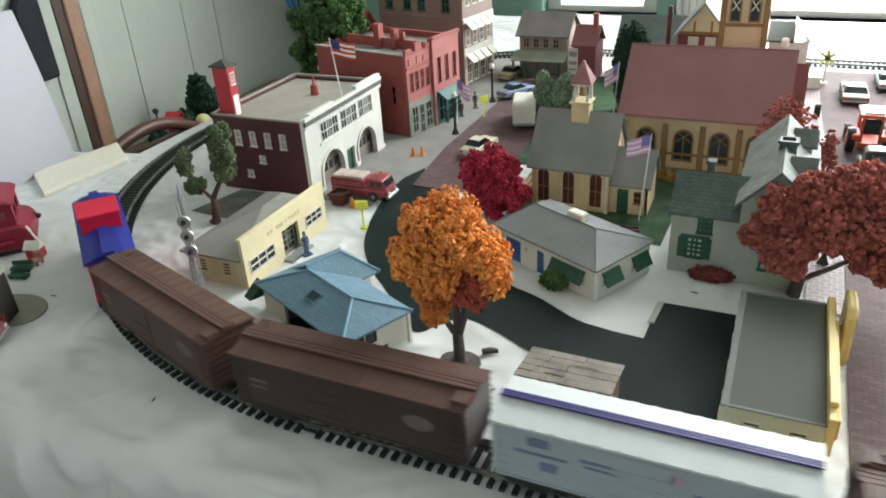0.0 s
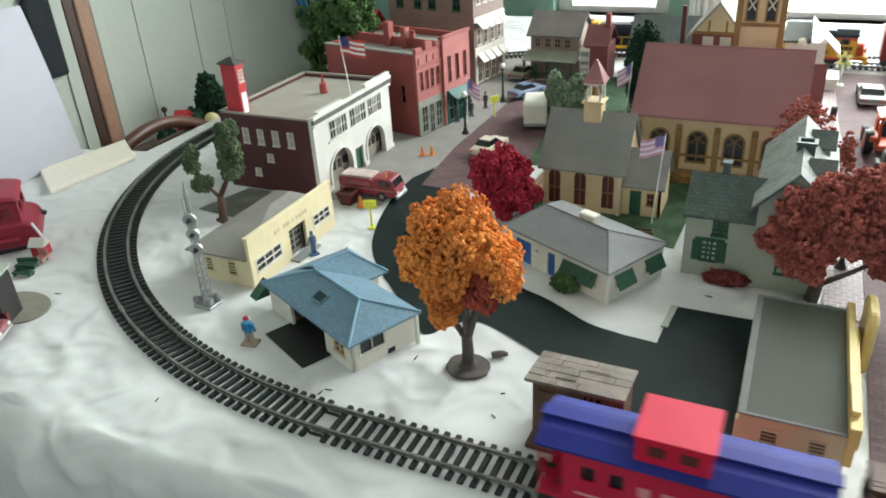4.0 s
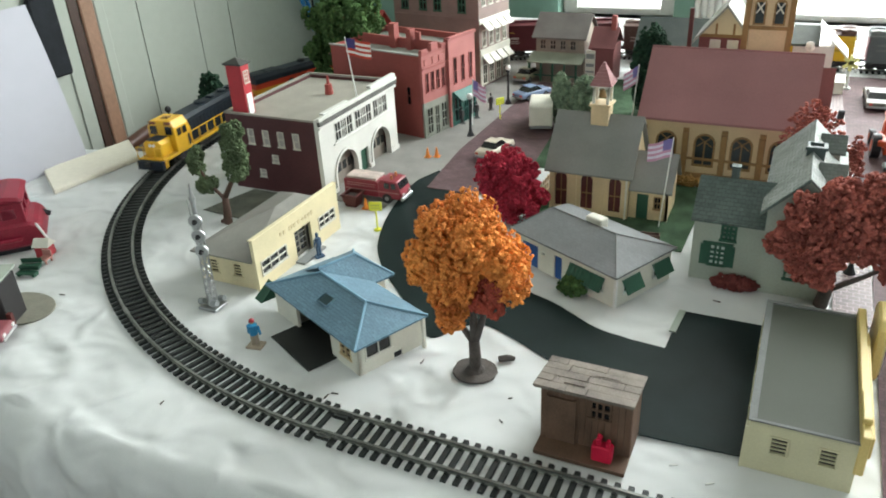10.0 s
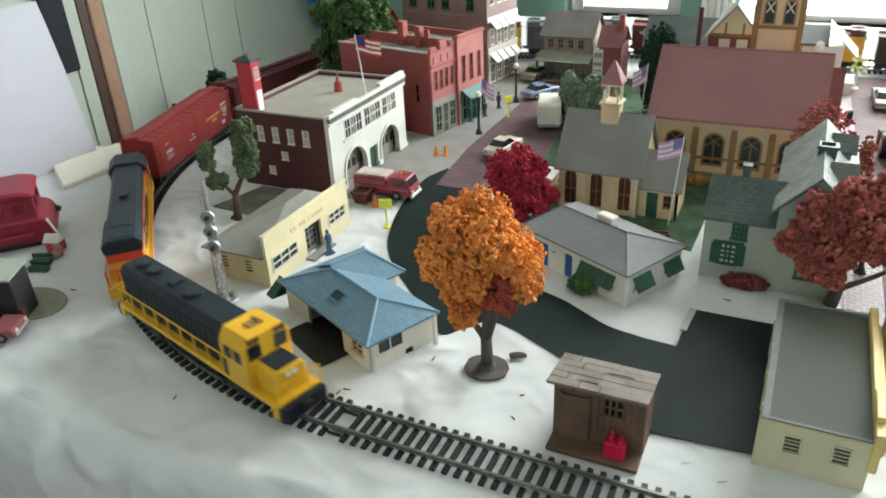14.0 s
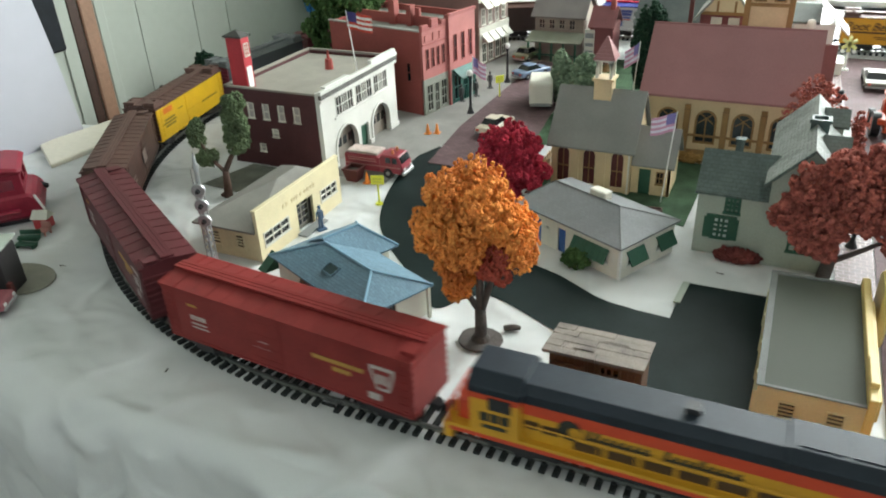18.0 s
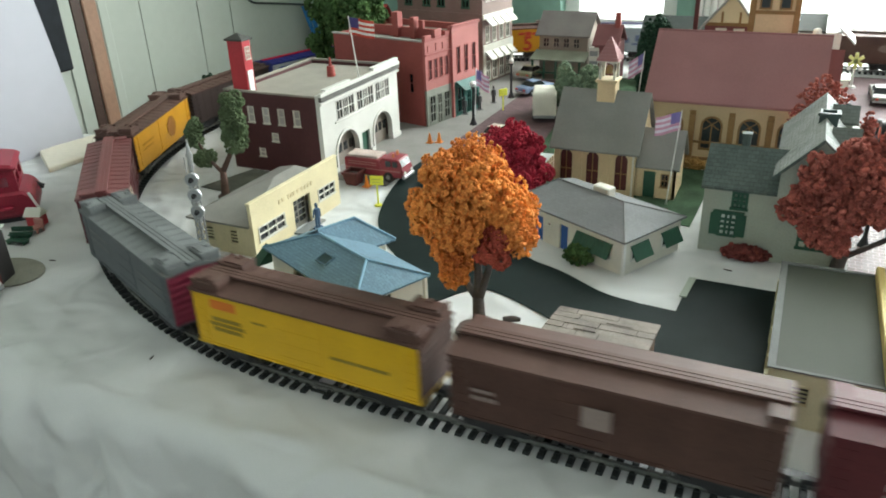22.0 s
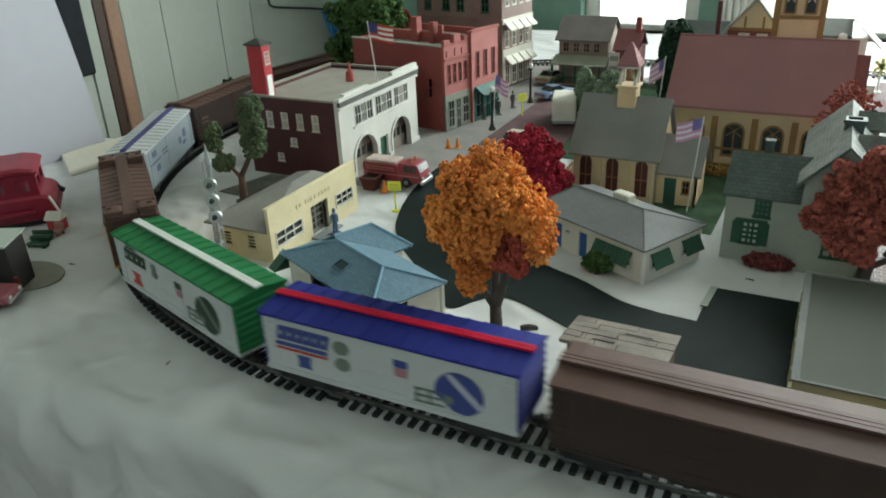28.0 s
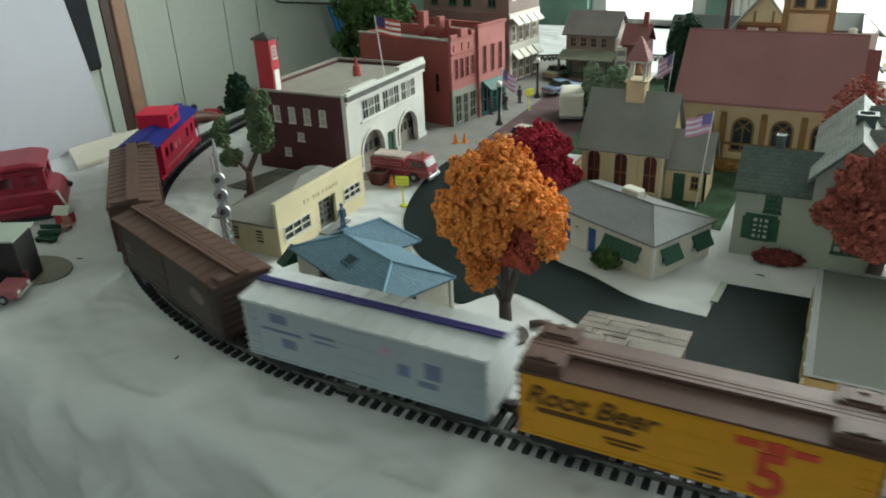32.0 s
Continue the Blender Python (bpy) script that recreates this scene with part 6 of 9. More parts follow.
# ---------------------------------------------------------------- street furniture, vehicles, figures
def street_lamp(x, y, h=44, group="street lamps"):
    t = thing("street_lamp", x, y, label="black street lamp with a white globe", category="street lamp", group=group)
    part("base", Geo().tube((0, 0, 0.9), (0, 0, 5), 4.2, 2.4, 10).tube((0, 0, 5), (0, 0, 8), 2.4, 1.4, 10), BLACK, t)
    part("post", Geo().tube((0, 0, 7), (0, 0, h - 6), 1.5, 1.1, 8).tube((0, 0, h - 6), (0, 0, h - 4), 2.0, 2.0, 8), BLACK, t)
    part("globe", Geo().ball((0, 0, h - 1), 3.1, 12, 8), WHITE, t, "white globe", smooth=True)
    return t


street_lamp(-306, 683)
street_lamp(-307, 797)
street_lamp(47, 505, 34)


def cone(x, y):
    t = thing("traffic_cone", x, y, label="small orange traffic cone", category="traffic cone", group="traffic cones")
    part("foot", Geo().box(-3, -3, 0.9, 3, 3, 1.7), CONE, t)
    part("body", Geo().tube((0, 0, 1.7), (0, 0, 10.5), 2.3, 0.6, 10), CONE, t)
    return t


cone(-322, 613), cone(-314, 617), cone(-320, 489)


def road_sign(x, y, rz, label):
    t = thing("road_sign", x, y, rz=rz, label=label, category="sign")
    part("foot", Geo().tube((0, 0, 0.4), (0, 0, 1.4), 3.2, 2.8, 10), SIGNYELLOW, t)
    part("post", Geo().tube((0, 0, 1.2), (0, 0, 20), 0.7, 0.7, 8), SIGNYELLOW, t)
    part("board", Geo().box(-5.2, -0.9, 17.5, 5.2, 0.3, 25), SIGNYELLOW, t, "bright yellow board", bevel=0.3)
    part("writing_bars", Geo().box(-3.6, -1.1, 22, 3.6, -0.9, 22.8).box(-3.6, -1.1, 19.6, 3.6, -0.9, 20.4), mat("pale_olive_print", (0.52, 0.52, 0.1), 0.6), t)
    return t


road_sign(-291, 457, 18, "yellow road sign on a thin post"), road_sign(-296, 742, 55, "yellow road sign on the pavement")


def figure(x, y, rz, shirt, label, base=True, legs=None, cap=None, slim=1.0):
    """A small painted figure as one plain shape."""
    m = Matrix.Translation((x, y, 0)) @ Matrix.Rotation(radians(rz), 4, "Z") @ Matrix.Diagonal((slim, slim, 1, 1))
    g = Geo(m)
    g.tube((-1.6, 0, 1.4), (-1.4, 0, 9.5), 1.3, 1.5, 8).tube((1.6, 0, 1.4), (1.4, 0, 9.5), 1.3, 1.5, 8)
    g.tube((0, 0, 9), (0, 0, 16), 2.5, 3.0, 10).tube((-3.4, 0.4, 15), (-4, 0.8, 9), 0.9, 0.8, 6).tube((3.4, 0.4, 15), (4, 0.8, 9), 0.9, 0.8, 6).ball((0, 0, 18.6), 1.9, 8, 6)
    if base:
        g.box(-5, -4, 0.2, 5, 4, 1.5)
    ob = solid("figurine", g, shirt, label, "figurine", bevel=0, smooth=False)
    if legs:
        ob.data.materials.append(legs)
        for p in ob.data.polygons:
            p.material_index = 1 if p.center.z < 0.0092 or p.center.z > 0.0168 else 0
    if cap:
        ob.data.materials.append(cap)
        for p in ob.data.polygons:
            if p.center.z > 0.0189:
                p.material_index = len(ob.data.materials) - 1
    return ob


figure(-284, 290, 10, FIGBLUE, "small painted figurine in blue on a tan base", legs=mat("figure_tan", (0.36, 0.29, 0.22), 0.6, 0.12), cap=FIRERED)
figure(-311, 403, 60, mat("figure_slate", (0.05, 0.1, 0.18), 0.6), "small blue figurine outside the post office", slim=0.7)
for x, y in ((-330, 716), (-322, 738), (-318, 770)):
    figure(x, y, 40, mat("figure_dark", (0.06, 0.06, 0.06), 0.6), "small dark figurine on the shop pavement", slim=0.65)


def wheels(parent, pts, r, w=2.0):
    for x, y in pts:
        o = part("wheel", Geo().tube((x, y - w / 2, r), (x, y + w / 2, r), r, r, 14), BLACK, parent)
        part("hub", Geo().tube((x, y - w / 2 - 0.3, r), (x, y + w / 2 + 0.3, r), r * 0.45, r * 0.45, 10), GREYPL, o)


def fire_engine():
    t = thing("fire_engine", -350, 512, rz=-1, label="dull red fire engine with a dusty hose bed", category="fire engine")
    t.matrix_basis = pose(-0.350, 0.513, 0.0008, 0, 0, 1)
    part("body", Geo().prism([(0, 4), (34, 4), (34, 17), (30, 18.5), (0, 18)], -9, 9, "y"), mat("engine_red", (0.25, 0.034, 0.048), 0.4, 0.15, 900, 60, 0.08), t, bevel=0.8)
    part("cab", Geo().prism([(34, 4), (54, 4), (56, 9), (54.5, 14), (52, 20), (36, 20.5), (34, 17)], -9.4, 9.4, "y"), mat("engine_red", (0.25, 0.034, 0.048), 0.4, 0.15, 900, 60, 0.08), t, bevel=0.8)
    part("hose_bed", Geo().box(2, -8, 18.4, 32, 8, 20.6), mat("dusty_hose", (0.46, 0.37, 0.33), 0.7, 0.25, 900, 120, 0.3), t, "dusty pale hose bed cover", bevel=0.6)
    part("windscreen", Geo().prism([(54.9, 13.8), (52.6, 19.2), (52.2, 19), (54.4, 13.6)], -8, 8, "y"), DARKGLASS, t)
    for s in (-1, 1):
        a, b = sorted((s * 9.4, s * 9.7))
        part("cab_window", Geo().box(40, a, 13.6, 45, b, 18.6).box(46.5, a, 13.6, 51, b, 18.6), DARKGLASS, t)
        part("side_stripe", Geo().box(1, a, 9.5, 54, b, 10.4), mat("dull_pink_trim", (0.34, 0.16, 0.15), 0.6), t)
        part("ladder", Geo().box(4, s * 9.2 - 0.4, 15, 31, s * 9.2 + 0.4, 15.6).box(4, s * 9.2 - 0.4, 13, 31, s * 9.2 + 0.4, 13.6), mat("dull_pink_trim", (0.34, 0.16, 0.15), 0.6), t)
    part("bumper", Geo().box(55, -9.5, 3.4, 57.5, 9.5, 6.4), SILVER, t, bevel=0.4)
    part("beacon", Geo().tube((45, 4, 20.4), (45, 4, 24), 1.3, 1.0, 8).tube((45, -4, 20.4), (45, -4, 24), 1.3, 1.0, 8), mat("amber_lamp", (0.6, 0.25, 0.12), 0.4), t)
    part("headlight", Geo().tube((56, -6, 8.4), (56.8, -6, 8.4), 1.4, 1.4, 8).tube((56, 6, 8.4), (56.8, 6, 8.4), 1.4, 1.4, 8), WHITE, t)
    wheels(t, [(10, -8.4), (10, 8.4), (42, -8.6), (42, 8.6)], 4.4, 2.6)


fire_engine()


def sedan(name, x, y, rz, paint, label, L=52, W=20, roof=None, category="car", z=1.6):
    t = thing(name, x, y, z, rz, label, category)
    h = L / 2
    part("body", Geo().prism([(-h, 3.4), (h, 3.4), (h + 0.6, 6), (h - 1, 8.8), (h * 0.45, 9.8), (-h * 0.6, 10), (-h + 0.6, 9), (-h - 0.4, 6)], -W / 2, W / 2, "y"), paint, t, bevel=0.9)
    cab = part("cabin", Geo().add([(-h * 0.62, -W / 2 + 1, 9.6), (h * 0.4, -W / 2 + 1, 9.6), (h * 0.4, W / 2 - 1, 9.6), (-h * 0.62, W / 2 - 1, 9.6), (-h * 0.4, -W / 2 + 3, 14.6), (h * 0.12, -W / 2 + 3, 14.6), (h * 0.12, W / 2 - 3, 14.6), (-h * 0.4, W / 2 - 3, 14.6)],
                                  [(0, 1, 5, 4), (1, 2, 6, 5), (2, 3, 7, 6), (3, 0, 4, 7), (4, 5, 6, 7), (3, 2, 1, 0)]), DARKGLASS, t)
    part("car_roof", Geo().box(-h * 0.4, -W / 2 + 3, 14.5, h * 0.12, W / 2 - 3, 15.3), roof or paint, cab, bevel=0.3)
    for s in (-1, 1):
        a, b = sorted((s * h, s * (h + 1.2)))
        part("bumper", Geo().box(a, -W / 2 + 0.6, 3.4, b, W / 2 - 0.6, 5.4), SILVER, t, bevel=0.3)
        for q in (-1, 1):
            part("light", Geo().box(min(s * (h + 0.2), s * (h + 0.9)), q * W * 0.33 - 1.4, 6.2, max(s * (h + 0.2), s * (h + 0.9)), q * W * 0.33 + 1.4, 8), WHITE if s > 0 else PRINTRED, t)
    wheels(t, [(-h * 0.6, -W / 2 + 0.8), (-h * 0.6, W / 2 - 0.8), (h * 0.6, -W / 2 + 0.8), (h * 0.6, W / 2 - 0.8)], 3.5, 2.2)
    return t


sedan("sedan", -262, 640, 80, mat("cream_car", (0.55, 0.48, 0.38), 0.35), "pale cream sedan on the brick street", 46, 18)
sedan("sedan", -288, 826, 62, mat("steel_blue_car", (0.16, 0.22, 0.34), 0.3), "steel blue sedan parked on the street", 46, 19)
sedan("sedan", 76, 905, 91, mat("champagne_car", (0.13, 0.12, 0.10), 0.4), "silver grey sedan on the brick road", 62, 26)
sedan("sedan", 112, 960, 91, mat("mint_car", (0.35, 0.44, 0.42), 0.3), "pale green sedan on the brick road", 56, 24)
sedan("sedan", -318, 900, 80, mat("olive_car", (0.2, 0.19, 0.12), 0.4), "olive sedan at the kerb", 46, 20)


def delivery_van():
    t = thing("delivery_van", -247, 738, 1.5, 106, label="cream delivery van on the brick street", category="van")
    part("box_body", Geo().prism([(-26, 5), (14, 5), (14, 27), (11, 29.5), (-23, 29.5), (-26, 27)], -12, 12, "y"), OFFWHITE, t, bevel=1.2)
    part("cab", Geo().prism([(14, 5), (26, 5), (27, 12), (24, 16), (20, 22), (14, 24)], -11, 11, "y"), OFFWHITE, t, bevel=0.8)
    part("windscreen", Geo().prism([(24.2, 16.4), (20.6, 21.6), (21.1, 21.9), (24.8, 16.6)], -9, 9, "y"), DARKGLASS, t)
    part("rear_door", Geo().box(-26.5, -9, 7, -26, -0.3, 25).box(-26.5, 0.3, 7, -26, 9, 25), OFFWHITE, t)
    part("bumper", Geo().box(-28, -11, 4, -26, 11, 6.5), GREYPL, t)
    wheels(t, [(-16, -10.5), (-16, 10.5), (18, -10.5), (18, 10.5)], 5, 2.6)


delivery_van()


def tractor():
    t = thing("tractor", 82, 752, 1.0, 92, label="orange tractor with a glazed cab and black tyres", category="tractor")
    og = mat("tractor_orange", (0.50, 0.085, 0.03), 0.4, 0.1)
    part("hood", Geo().box(6, -7, 10, 30, 7, 22), og, t, bevel=1.0)
    part("chassis", Geo().box(-24, -9, 6, 28, 9, 11), og, t, bevel=0.6)
    part("mudguard", Geo().box(-26, -15, 14, -4, -8, 19).box(-26, 8, 14, -4, 15, 19), og, t, bevel=1.0)
    c = part("cab_frame", Geo().box(-22, -9, 11, -19.6, -6.6, 34).box(-22, 6.6, 11, -19.6, 9, 34).box(2, -9, 11, 4.4, -6.6, 34).box(2, 6.6, 11, 4.4, 9, 34).box(-24, -11, 34, 7, 11, 37), og, t, bevel=0.4)
    part("cab_roof_panel", Geo().box(-20, -8, 37, 3, 8, 38.4), OFFWHITE, c)
    part("cab_pane", Geo().box(-21.6, -6.6, 19, -21, 6.6, 33), DARKGLASS, c)
    for x, r, w in ((-14, 11, 7), (22, 7, 5)):
        for s in (-1, 1):
            o = part("tyre", Geo().tube((x, s * 15 - w / 2, r), (x, s * 15 + w / 2, r), r, r, 18), BLACK, t)
            part("rim", Geo().tube((x, s * 15 - w / 2 - 0.4, r), (x, s * 15 + w / 2 + 0.4, r), r * 0.5, r * 0.5, 12), og, o)


tractor()


def old_truck():
    t = thing("pickup_truck", 88, 664, 1.0, 93, label="dark green old pickup truck with a pale roof", category="truck")
    gr = mat("bottle_green", (0.05, 0.075, 0.07), 0.4, 0.15)
    part("cab", Geo().prism([(-4, 6), (16, 6), (15, 19), (11, 28), (-3, 28)], -13, 13, "y"), gr, t, bevel=1.2)
    part("rear_window", Geo().box(-4.6, -9, 19, -3.9, 9, 26), DARKGLASS, t)
    part("cab_roof", Geo().box(-3, -11, 28, 10, 11, 29), mat("pale_grey_paint", (0.4, 0.42, 0.42), 0.4), t, bevel=0.4)
    part("hood", Geo().box(16, -10, 8, 34, 10, 18), gr, t, bevel=1.5)
    part("load_bed", Geo().box(-36, -14, 7, -5, -12, 17).box(-36, 12, 7, -5, 14, 17).box(-37, -14, 7, -35, 14, 17).box(-36, -12, 7, -5, 12, 9), gr, t, bevel=0.4)
    part("crate", Geo().box(-33, -8, 9, -12, 8, 15), CARWHITE, t)
    for a, b, c, d in ((18, -15, 32, -10), (18, 10, 32, 15), (-30, -17, -16, -14), (-30, 14, -16, 17)):
        part("fender", Geo().box(a, b, 7, c, d, 12), gr, t, bevel=1.2)
    wheels(t, [(25, -12.5), (25, 12.5), (-23, -15.5), (-23, 15.5)], 5.5, 3)


old_truck()
tk = thing("toy_truck", 92, 600, 1.0, 92, label="red and yellow toy truck on the brick road", category="truck")
part("cab", Geo().box(6, -11, 5, 26, 11, 26), FIRERED, tk, bevel=1.2)
part("load_box", Geo().box(-30, -13, 6, 4, 13, 22), mat("toy_green", (0.03, 0.12, 0.05), 0.45), tk, bevel=0.8)
part("lamp", Geo().box(8, -8, 26, 16, 8, 29), CARYELLOW, tk, bevel=0.8)
wheels(tk, [(16, -11), (16, 11), (-20, -12), (-20, 12)], 5.5, 3)

# silver relay tower beside the track
t = thing("signal_tower", -341, 318, label="silver lattice signal tower with three round dishes", category="signal tower")
part("foot", Geo().prism([(-7.5, -7), (7.5, -7), (8, 5.5), (-7, 6.5)], 0.2, 2.2, "z").tube((0, 0, 2.2), (0, 0, 9), 4.2, 2.8, 8), SILVER, t, bevel=0.4)
g = Geo()
for sx in (-1, 1):
    for sy in (-1, 1):
        g.tube((sx * 2.3, sy * 2.3, 6), (sx * 1.5 + 1.6, sy * 1.5, 66), 0.5, 0.45, 6)
for k in range(11):
    z, r = 8 + k * 5.2, 2.3 - 0.07 * k
    for a, b in (((-r, -r), (r, -r)), ((r, -r), (r, r)), ((r, r), (-r, r)), ((-r, r), (-r, -r))):
        g.tube((*a, z), (*b, z + 5.2), 0.28, 0.28, 5).tube((*b, z), (*a, z + 5.2), 0.28, 0.28, 5)
part("lattice_mast", g, SILVER, t)
part("core", Geo().tube((0, 0, 6), (1.4, 0, 64), 0.9, 0.7, 8), SILVER, t)
for z in (44, 55, 65.5):
    d = part("dish", Geo().tube((1.9, -1.2, z), (2.6, -2.8, z), 4.7, 4.2, 20).ball((1.6, 0, z), 3.2, 12, 8), SILVER, t, bevel=0.3)
    part("dish_boss", Geo().tube((2.6, -2.6, z), (3.0, -4.6, z - 0.6), 1.8, 1.2, 10), BLACK, d)
part("spire", Geo().tube((1.6, 0, 66), (2, 0, 80), 1.5, 1.5, 8).tube((2, 0, 80), (2, 0, 82), 2.2, 2.0, 8).tube((2, 0, 82), (2.2, 0, 91), 1.5, 0.3, 8), SILVER, t)
part("side_rod", Geo().tube((-2.4, 0, 66), (-2.6, 0, 79), 0.45, 0.3, 6).tube((-2.4, 0, 66), (1.6, 0, 67), 0.45, 0.45, 6), SILVER, t)
for a in (40, 130, 220, 320):
    c, s = math.cos(radians(a)), math.sin(radians(a))
    part("guy_drum", Geo().tube((c * 7 - 2, s * 6, 5), (c * 7 + 2, s * 6, 6), 2.4, 2.0, 10).tube((c * 4, s * 4, 3), (c * 7, s * 6, 5), 0.8, 0.8, 6), GREYPL, t)

# red can on the shed platform, kerb bits and litter
t = thing("red_pump", -62, 271, 2.6, label="bright red pump box on the shed platform", category="pump")
part("tank", Geo().box(-5, -3, 0, 5, 3, 9.5), BRIGHTRED, t, bevel=0.8)
part("head", Geo().box(-3, -2, 9.5, -0.6, 2, 13.5).box(1.6, -2, 9.5, 3.6, 2, 12).tube((-1.8, 0, 13.5), (-1.8, 0, 15.4), 1.2, 0.9, 8), BRIGHTRED, t, bevel=0.4)
t = thing("planter", -334, 492, 0.9, label="dark brown planter tub beside the bay door", category="planter")
part("tub", Geo().add([(-5, -5, 0), (5, -5, 0), (5, 5, 0), (-5, 5, 0), (-7, -7, 10), (7, -7, 10), (7, 7, 10), (-7, 7, 10)], [(3, 2, 1, 0), (0, 1, 5, 4), (1, 2, 6, 5), (2, 3, 7, 6), (3, 0, 4, 7)]).box(-7.6, -7.6, 10, 7.6, -6, 11.5).box(-7.6, 6, 10, 7.6, 7.6, 11.5).box(-7.6, -6, 10, -6, 6, 11.5).box(6, -6, 10, 7.6, 6, 11.5), DARKWOOD, t)
part("soil", Geo().box(-6, -6, 7, 6, 6, 8.4), BARK, t)
solid("white_curb_strip", Geo().prism([(-52, 393), (-48, 393), (-46, 419), (-50, 419)], 1.4, 2.2, "z"), PALEGREEN, "short pale strip at the parking edge", "strip")
rl = random.Random(77)
for i, (x, y) in enumerate(((-118, 281), (-30, 282), (-12, 276), (-212, 268), (-216, 265), (-455, 291), (-120, 300), (-96, 420), (-30, 440), (-240, 262), (-300, 225), (-180, 312))):
    g = Geo(Matrix.Translation((x, y, 0.15)) @ Matrix.Rotation(rl.uniform(0, 3), 4, "Z")).tube((-rl.uniform(1, 3), 0, 0.3), (rl.uniform(1, 3), rl.uniform(-0.6, 0.6), 0.4), 0.45, 0.3, 6)
    solid("crumb", g, (BARK, WHITE)[i in (1, 2)], "tiny scrap lying on the white cloth", "scrap", "scraps on the cloth")

t = thing("garden_trough", -88, 512, 0.95, 8, label="low brown trough on the lawn beside the chapel", category="trough")
part("tub", Geo().wall((-8, -3, 0), (1, 0), 16, 4, 1).wall((-8, 2, 0), (1, 0), 16, 4, 1).box(-8, -2, 0, -7, 2, 4).box(7, -2, 0, 8, 2, 4), BARK2, t)
part("soil", Geo().box(-7, -2, 0, 7, 2, 2.6), DARKWOOD, t)
solid("paper_strip", Geo().prism([(-104, 634), (-64, 622), (-62, 634), (-102, 648)], 0.95, 1.4, "z"), PAPER, "white paper strip at the lawn's edge", "paper")
# fence at the chapel, shop flags, crossing sign, banner flag behind the chapel
t = thing("picket_fence", -186, 545, 0.9, label="short pale picket fence beside the chapel", category="fence")
for k in range(7):
    part("picket", Geo().box(0, k * 6, 0, 1, k * 6 + 2.2, 16), TAN, t)
part("rail", Geo().box(1, 0, 4, 1.8, 40, 5.5), TAN, t)
part("rail", Geo().box(1, 0, 11, 1.8, 40, 12.5), TAN, t)
t = thing("flag", -150, 722, 0, label="pale striped flag on a pole beside the church", category="flag")
flag(t, (0, 0, 0), 76, 14, 17, True, 5, 0.6, 1.4, -1, 0.7, True)
t = thing("flag", -318, 716, 0.9, label="striped flag on the shop front", category="flag")
flag(t, (0, 0, 0), 50, 14, 17, True, 2, 0.6, 1.4, 1, 0.5, True)
t = thing("crossing_sign", 46, 955, 0.9, label="yellow crossed railway crossing sign on a white post", category="sign")
part("post", Geo().tube((0, 0, 0), (0, 0, 34), 1.3, 1.1, 8), WHITE, t)
part("foot", Geo().tube((0, 0, 0), (0, 0, 2), 5, 4, 10), WHITE, t)
for a in (35, -35, 90):
    m = Matrix.Translation((0, -1.6, 30)) @ Matrix.Rotation(radians(a), 4, "Y")
    part("arm", Geo(m).box(-9, -0.6, -1.8, 9, 0.6, 1.8), mat("pale_yellow_sign", (0.62, 0.60, 0.22), 0.5), t)
for s in (-6, 6):
    part("lamp", Geo().tube((s, -2.4, 22), (s, -3.6, 22), 2.2, 2.2, 10), WHITE, t)
for x, y, h in ((40, 830, 10), (44, 690, 12)):
    t = thing("post_box", x, y, 0.9, label="small dark post box at the kerb", category="post box")
    part("body", Geo().box(-3, -3, 0, 3, 3, h).tube((-3, 0, h), (3, 0, h), 3, 3, 10), BLACK, t, bevel=0.3)
t = thing("billboard", -240, 905, 0.9, label="narrow white notice board on a post", category="notice board")
part("board", Geo().box(-6, -1, 8, 6, 1, 40), OFFWHITE, t)
part("writing_bars", Geo().box(-5, -1.4, 30, 5, -1, 36).box(-5, -1.4, 20, 5, -1, 24).box(-5, -1.4, 13, 5, -1, 15), GREYPL, t)
part("leg", Geo().box(-7, -1, 0, -5, 1, 8).box(5, -1, 0, 7, 1, 8), OFFWHITE, t)

# ---------------------------------------------------------------- clutter at the left edge and beyond the table
t = thing("toy_fire_truck", -562, 337, 0.5, 48, label="worn crimson toy fire truck cab with open windows", category="toy truck")
CRIM = mat("toy_crimson", (0.23, 0.014, 0.032), 0.42, 0.2, 900, 40, 0.1)
part("body", Geo().prism([(-24, 4), (24, 4), (27, 10), (25, 20), (18, 25), (-24, 25), (-27, 14)], -24, 24, "y"), CRIM, t, bevel=2.5)
part("cab_side", Geo().wall((-22, -22, 24), (1, 0), 38, 17, 2, [(3, 5, 15, 13), (22, 5, 32, 13)]), CRIM, t)
part("cab_side", Geo().wall((-22, 20, 24), (1, 0), 38, 17, 2, [(3, 5, 15, 13), (22, 5, 32, 13)]), CRIM, t)
part("cab_front", Geo().wall((16, -20, 24), (0, 1), 40, 17, 2, [(4, 5, 18, 13), (22, 5, 36, 13)]), CRIM, t)
part("cab_back", Geo().wall((-20, -20, 24), (0, 1), 40, 17, 2, [(8, 5, 32, 13)]), CRIM, t)
part("roof", Geo().prism([(-25, 41), (19, 41), (17, 45), (6, 47.5), (-16, 47), (-24, 44)], -24, 24, "y"), CRIM, t, bevel=2.0)
part("undercarriage", Geo().box(-22, -20, 0, 22, 20, 5), BLACK, t)
part("running_board", Geo().box(-28, -29, 12, 10, -24, 14), CRIM, t, bevel=0.6)
part("bumper_block", Geo().box(-32, -27, 4, -22, -15, 16), BLACK, t, bevel=1.0)
part("side_strap", Geo().tube((22, -24.5, 23), (27, -24.5, 8), 1.0, 1.0, 8), WHITE, t)
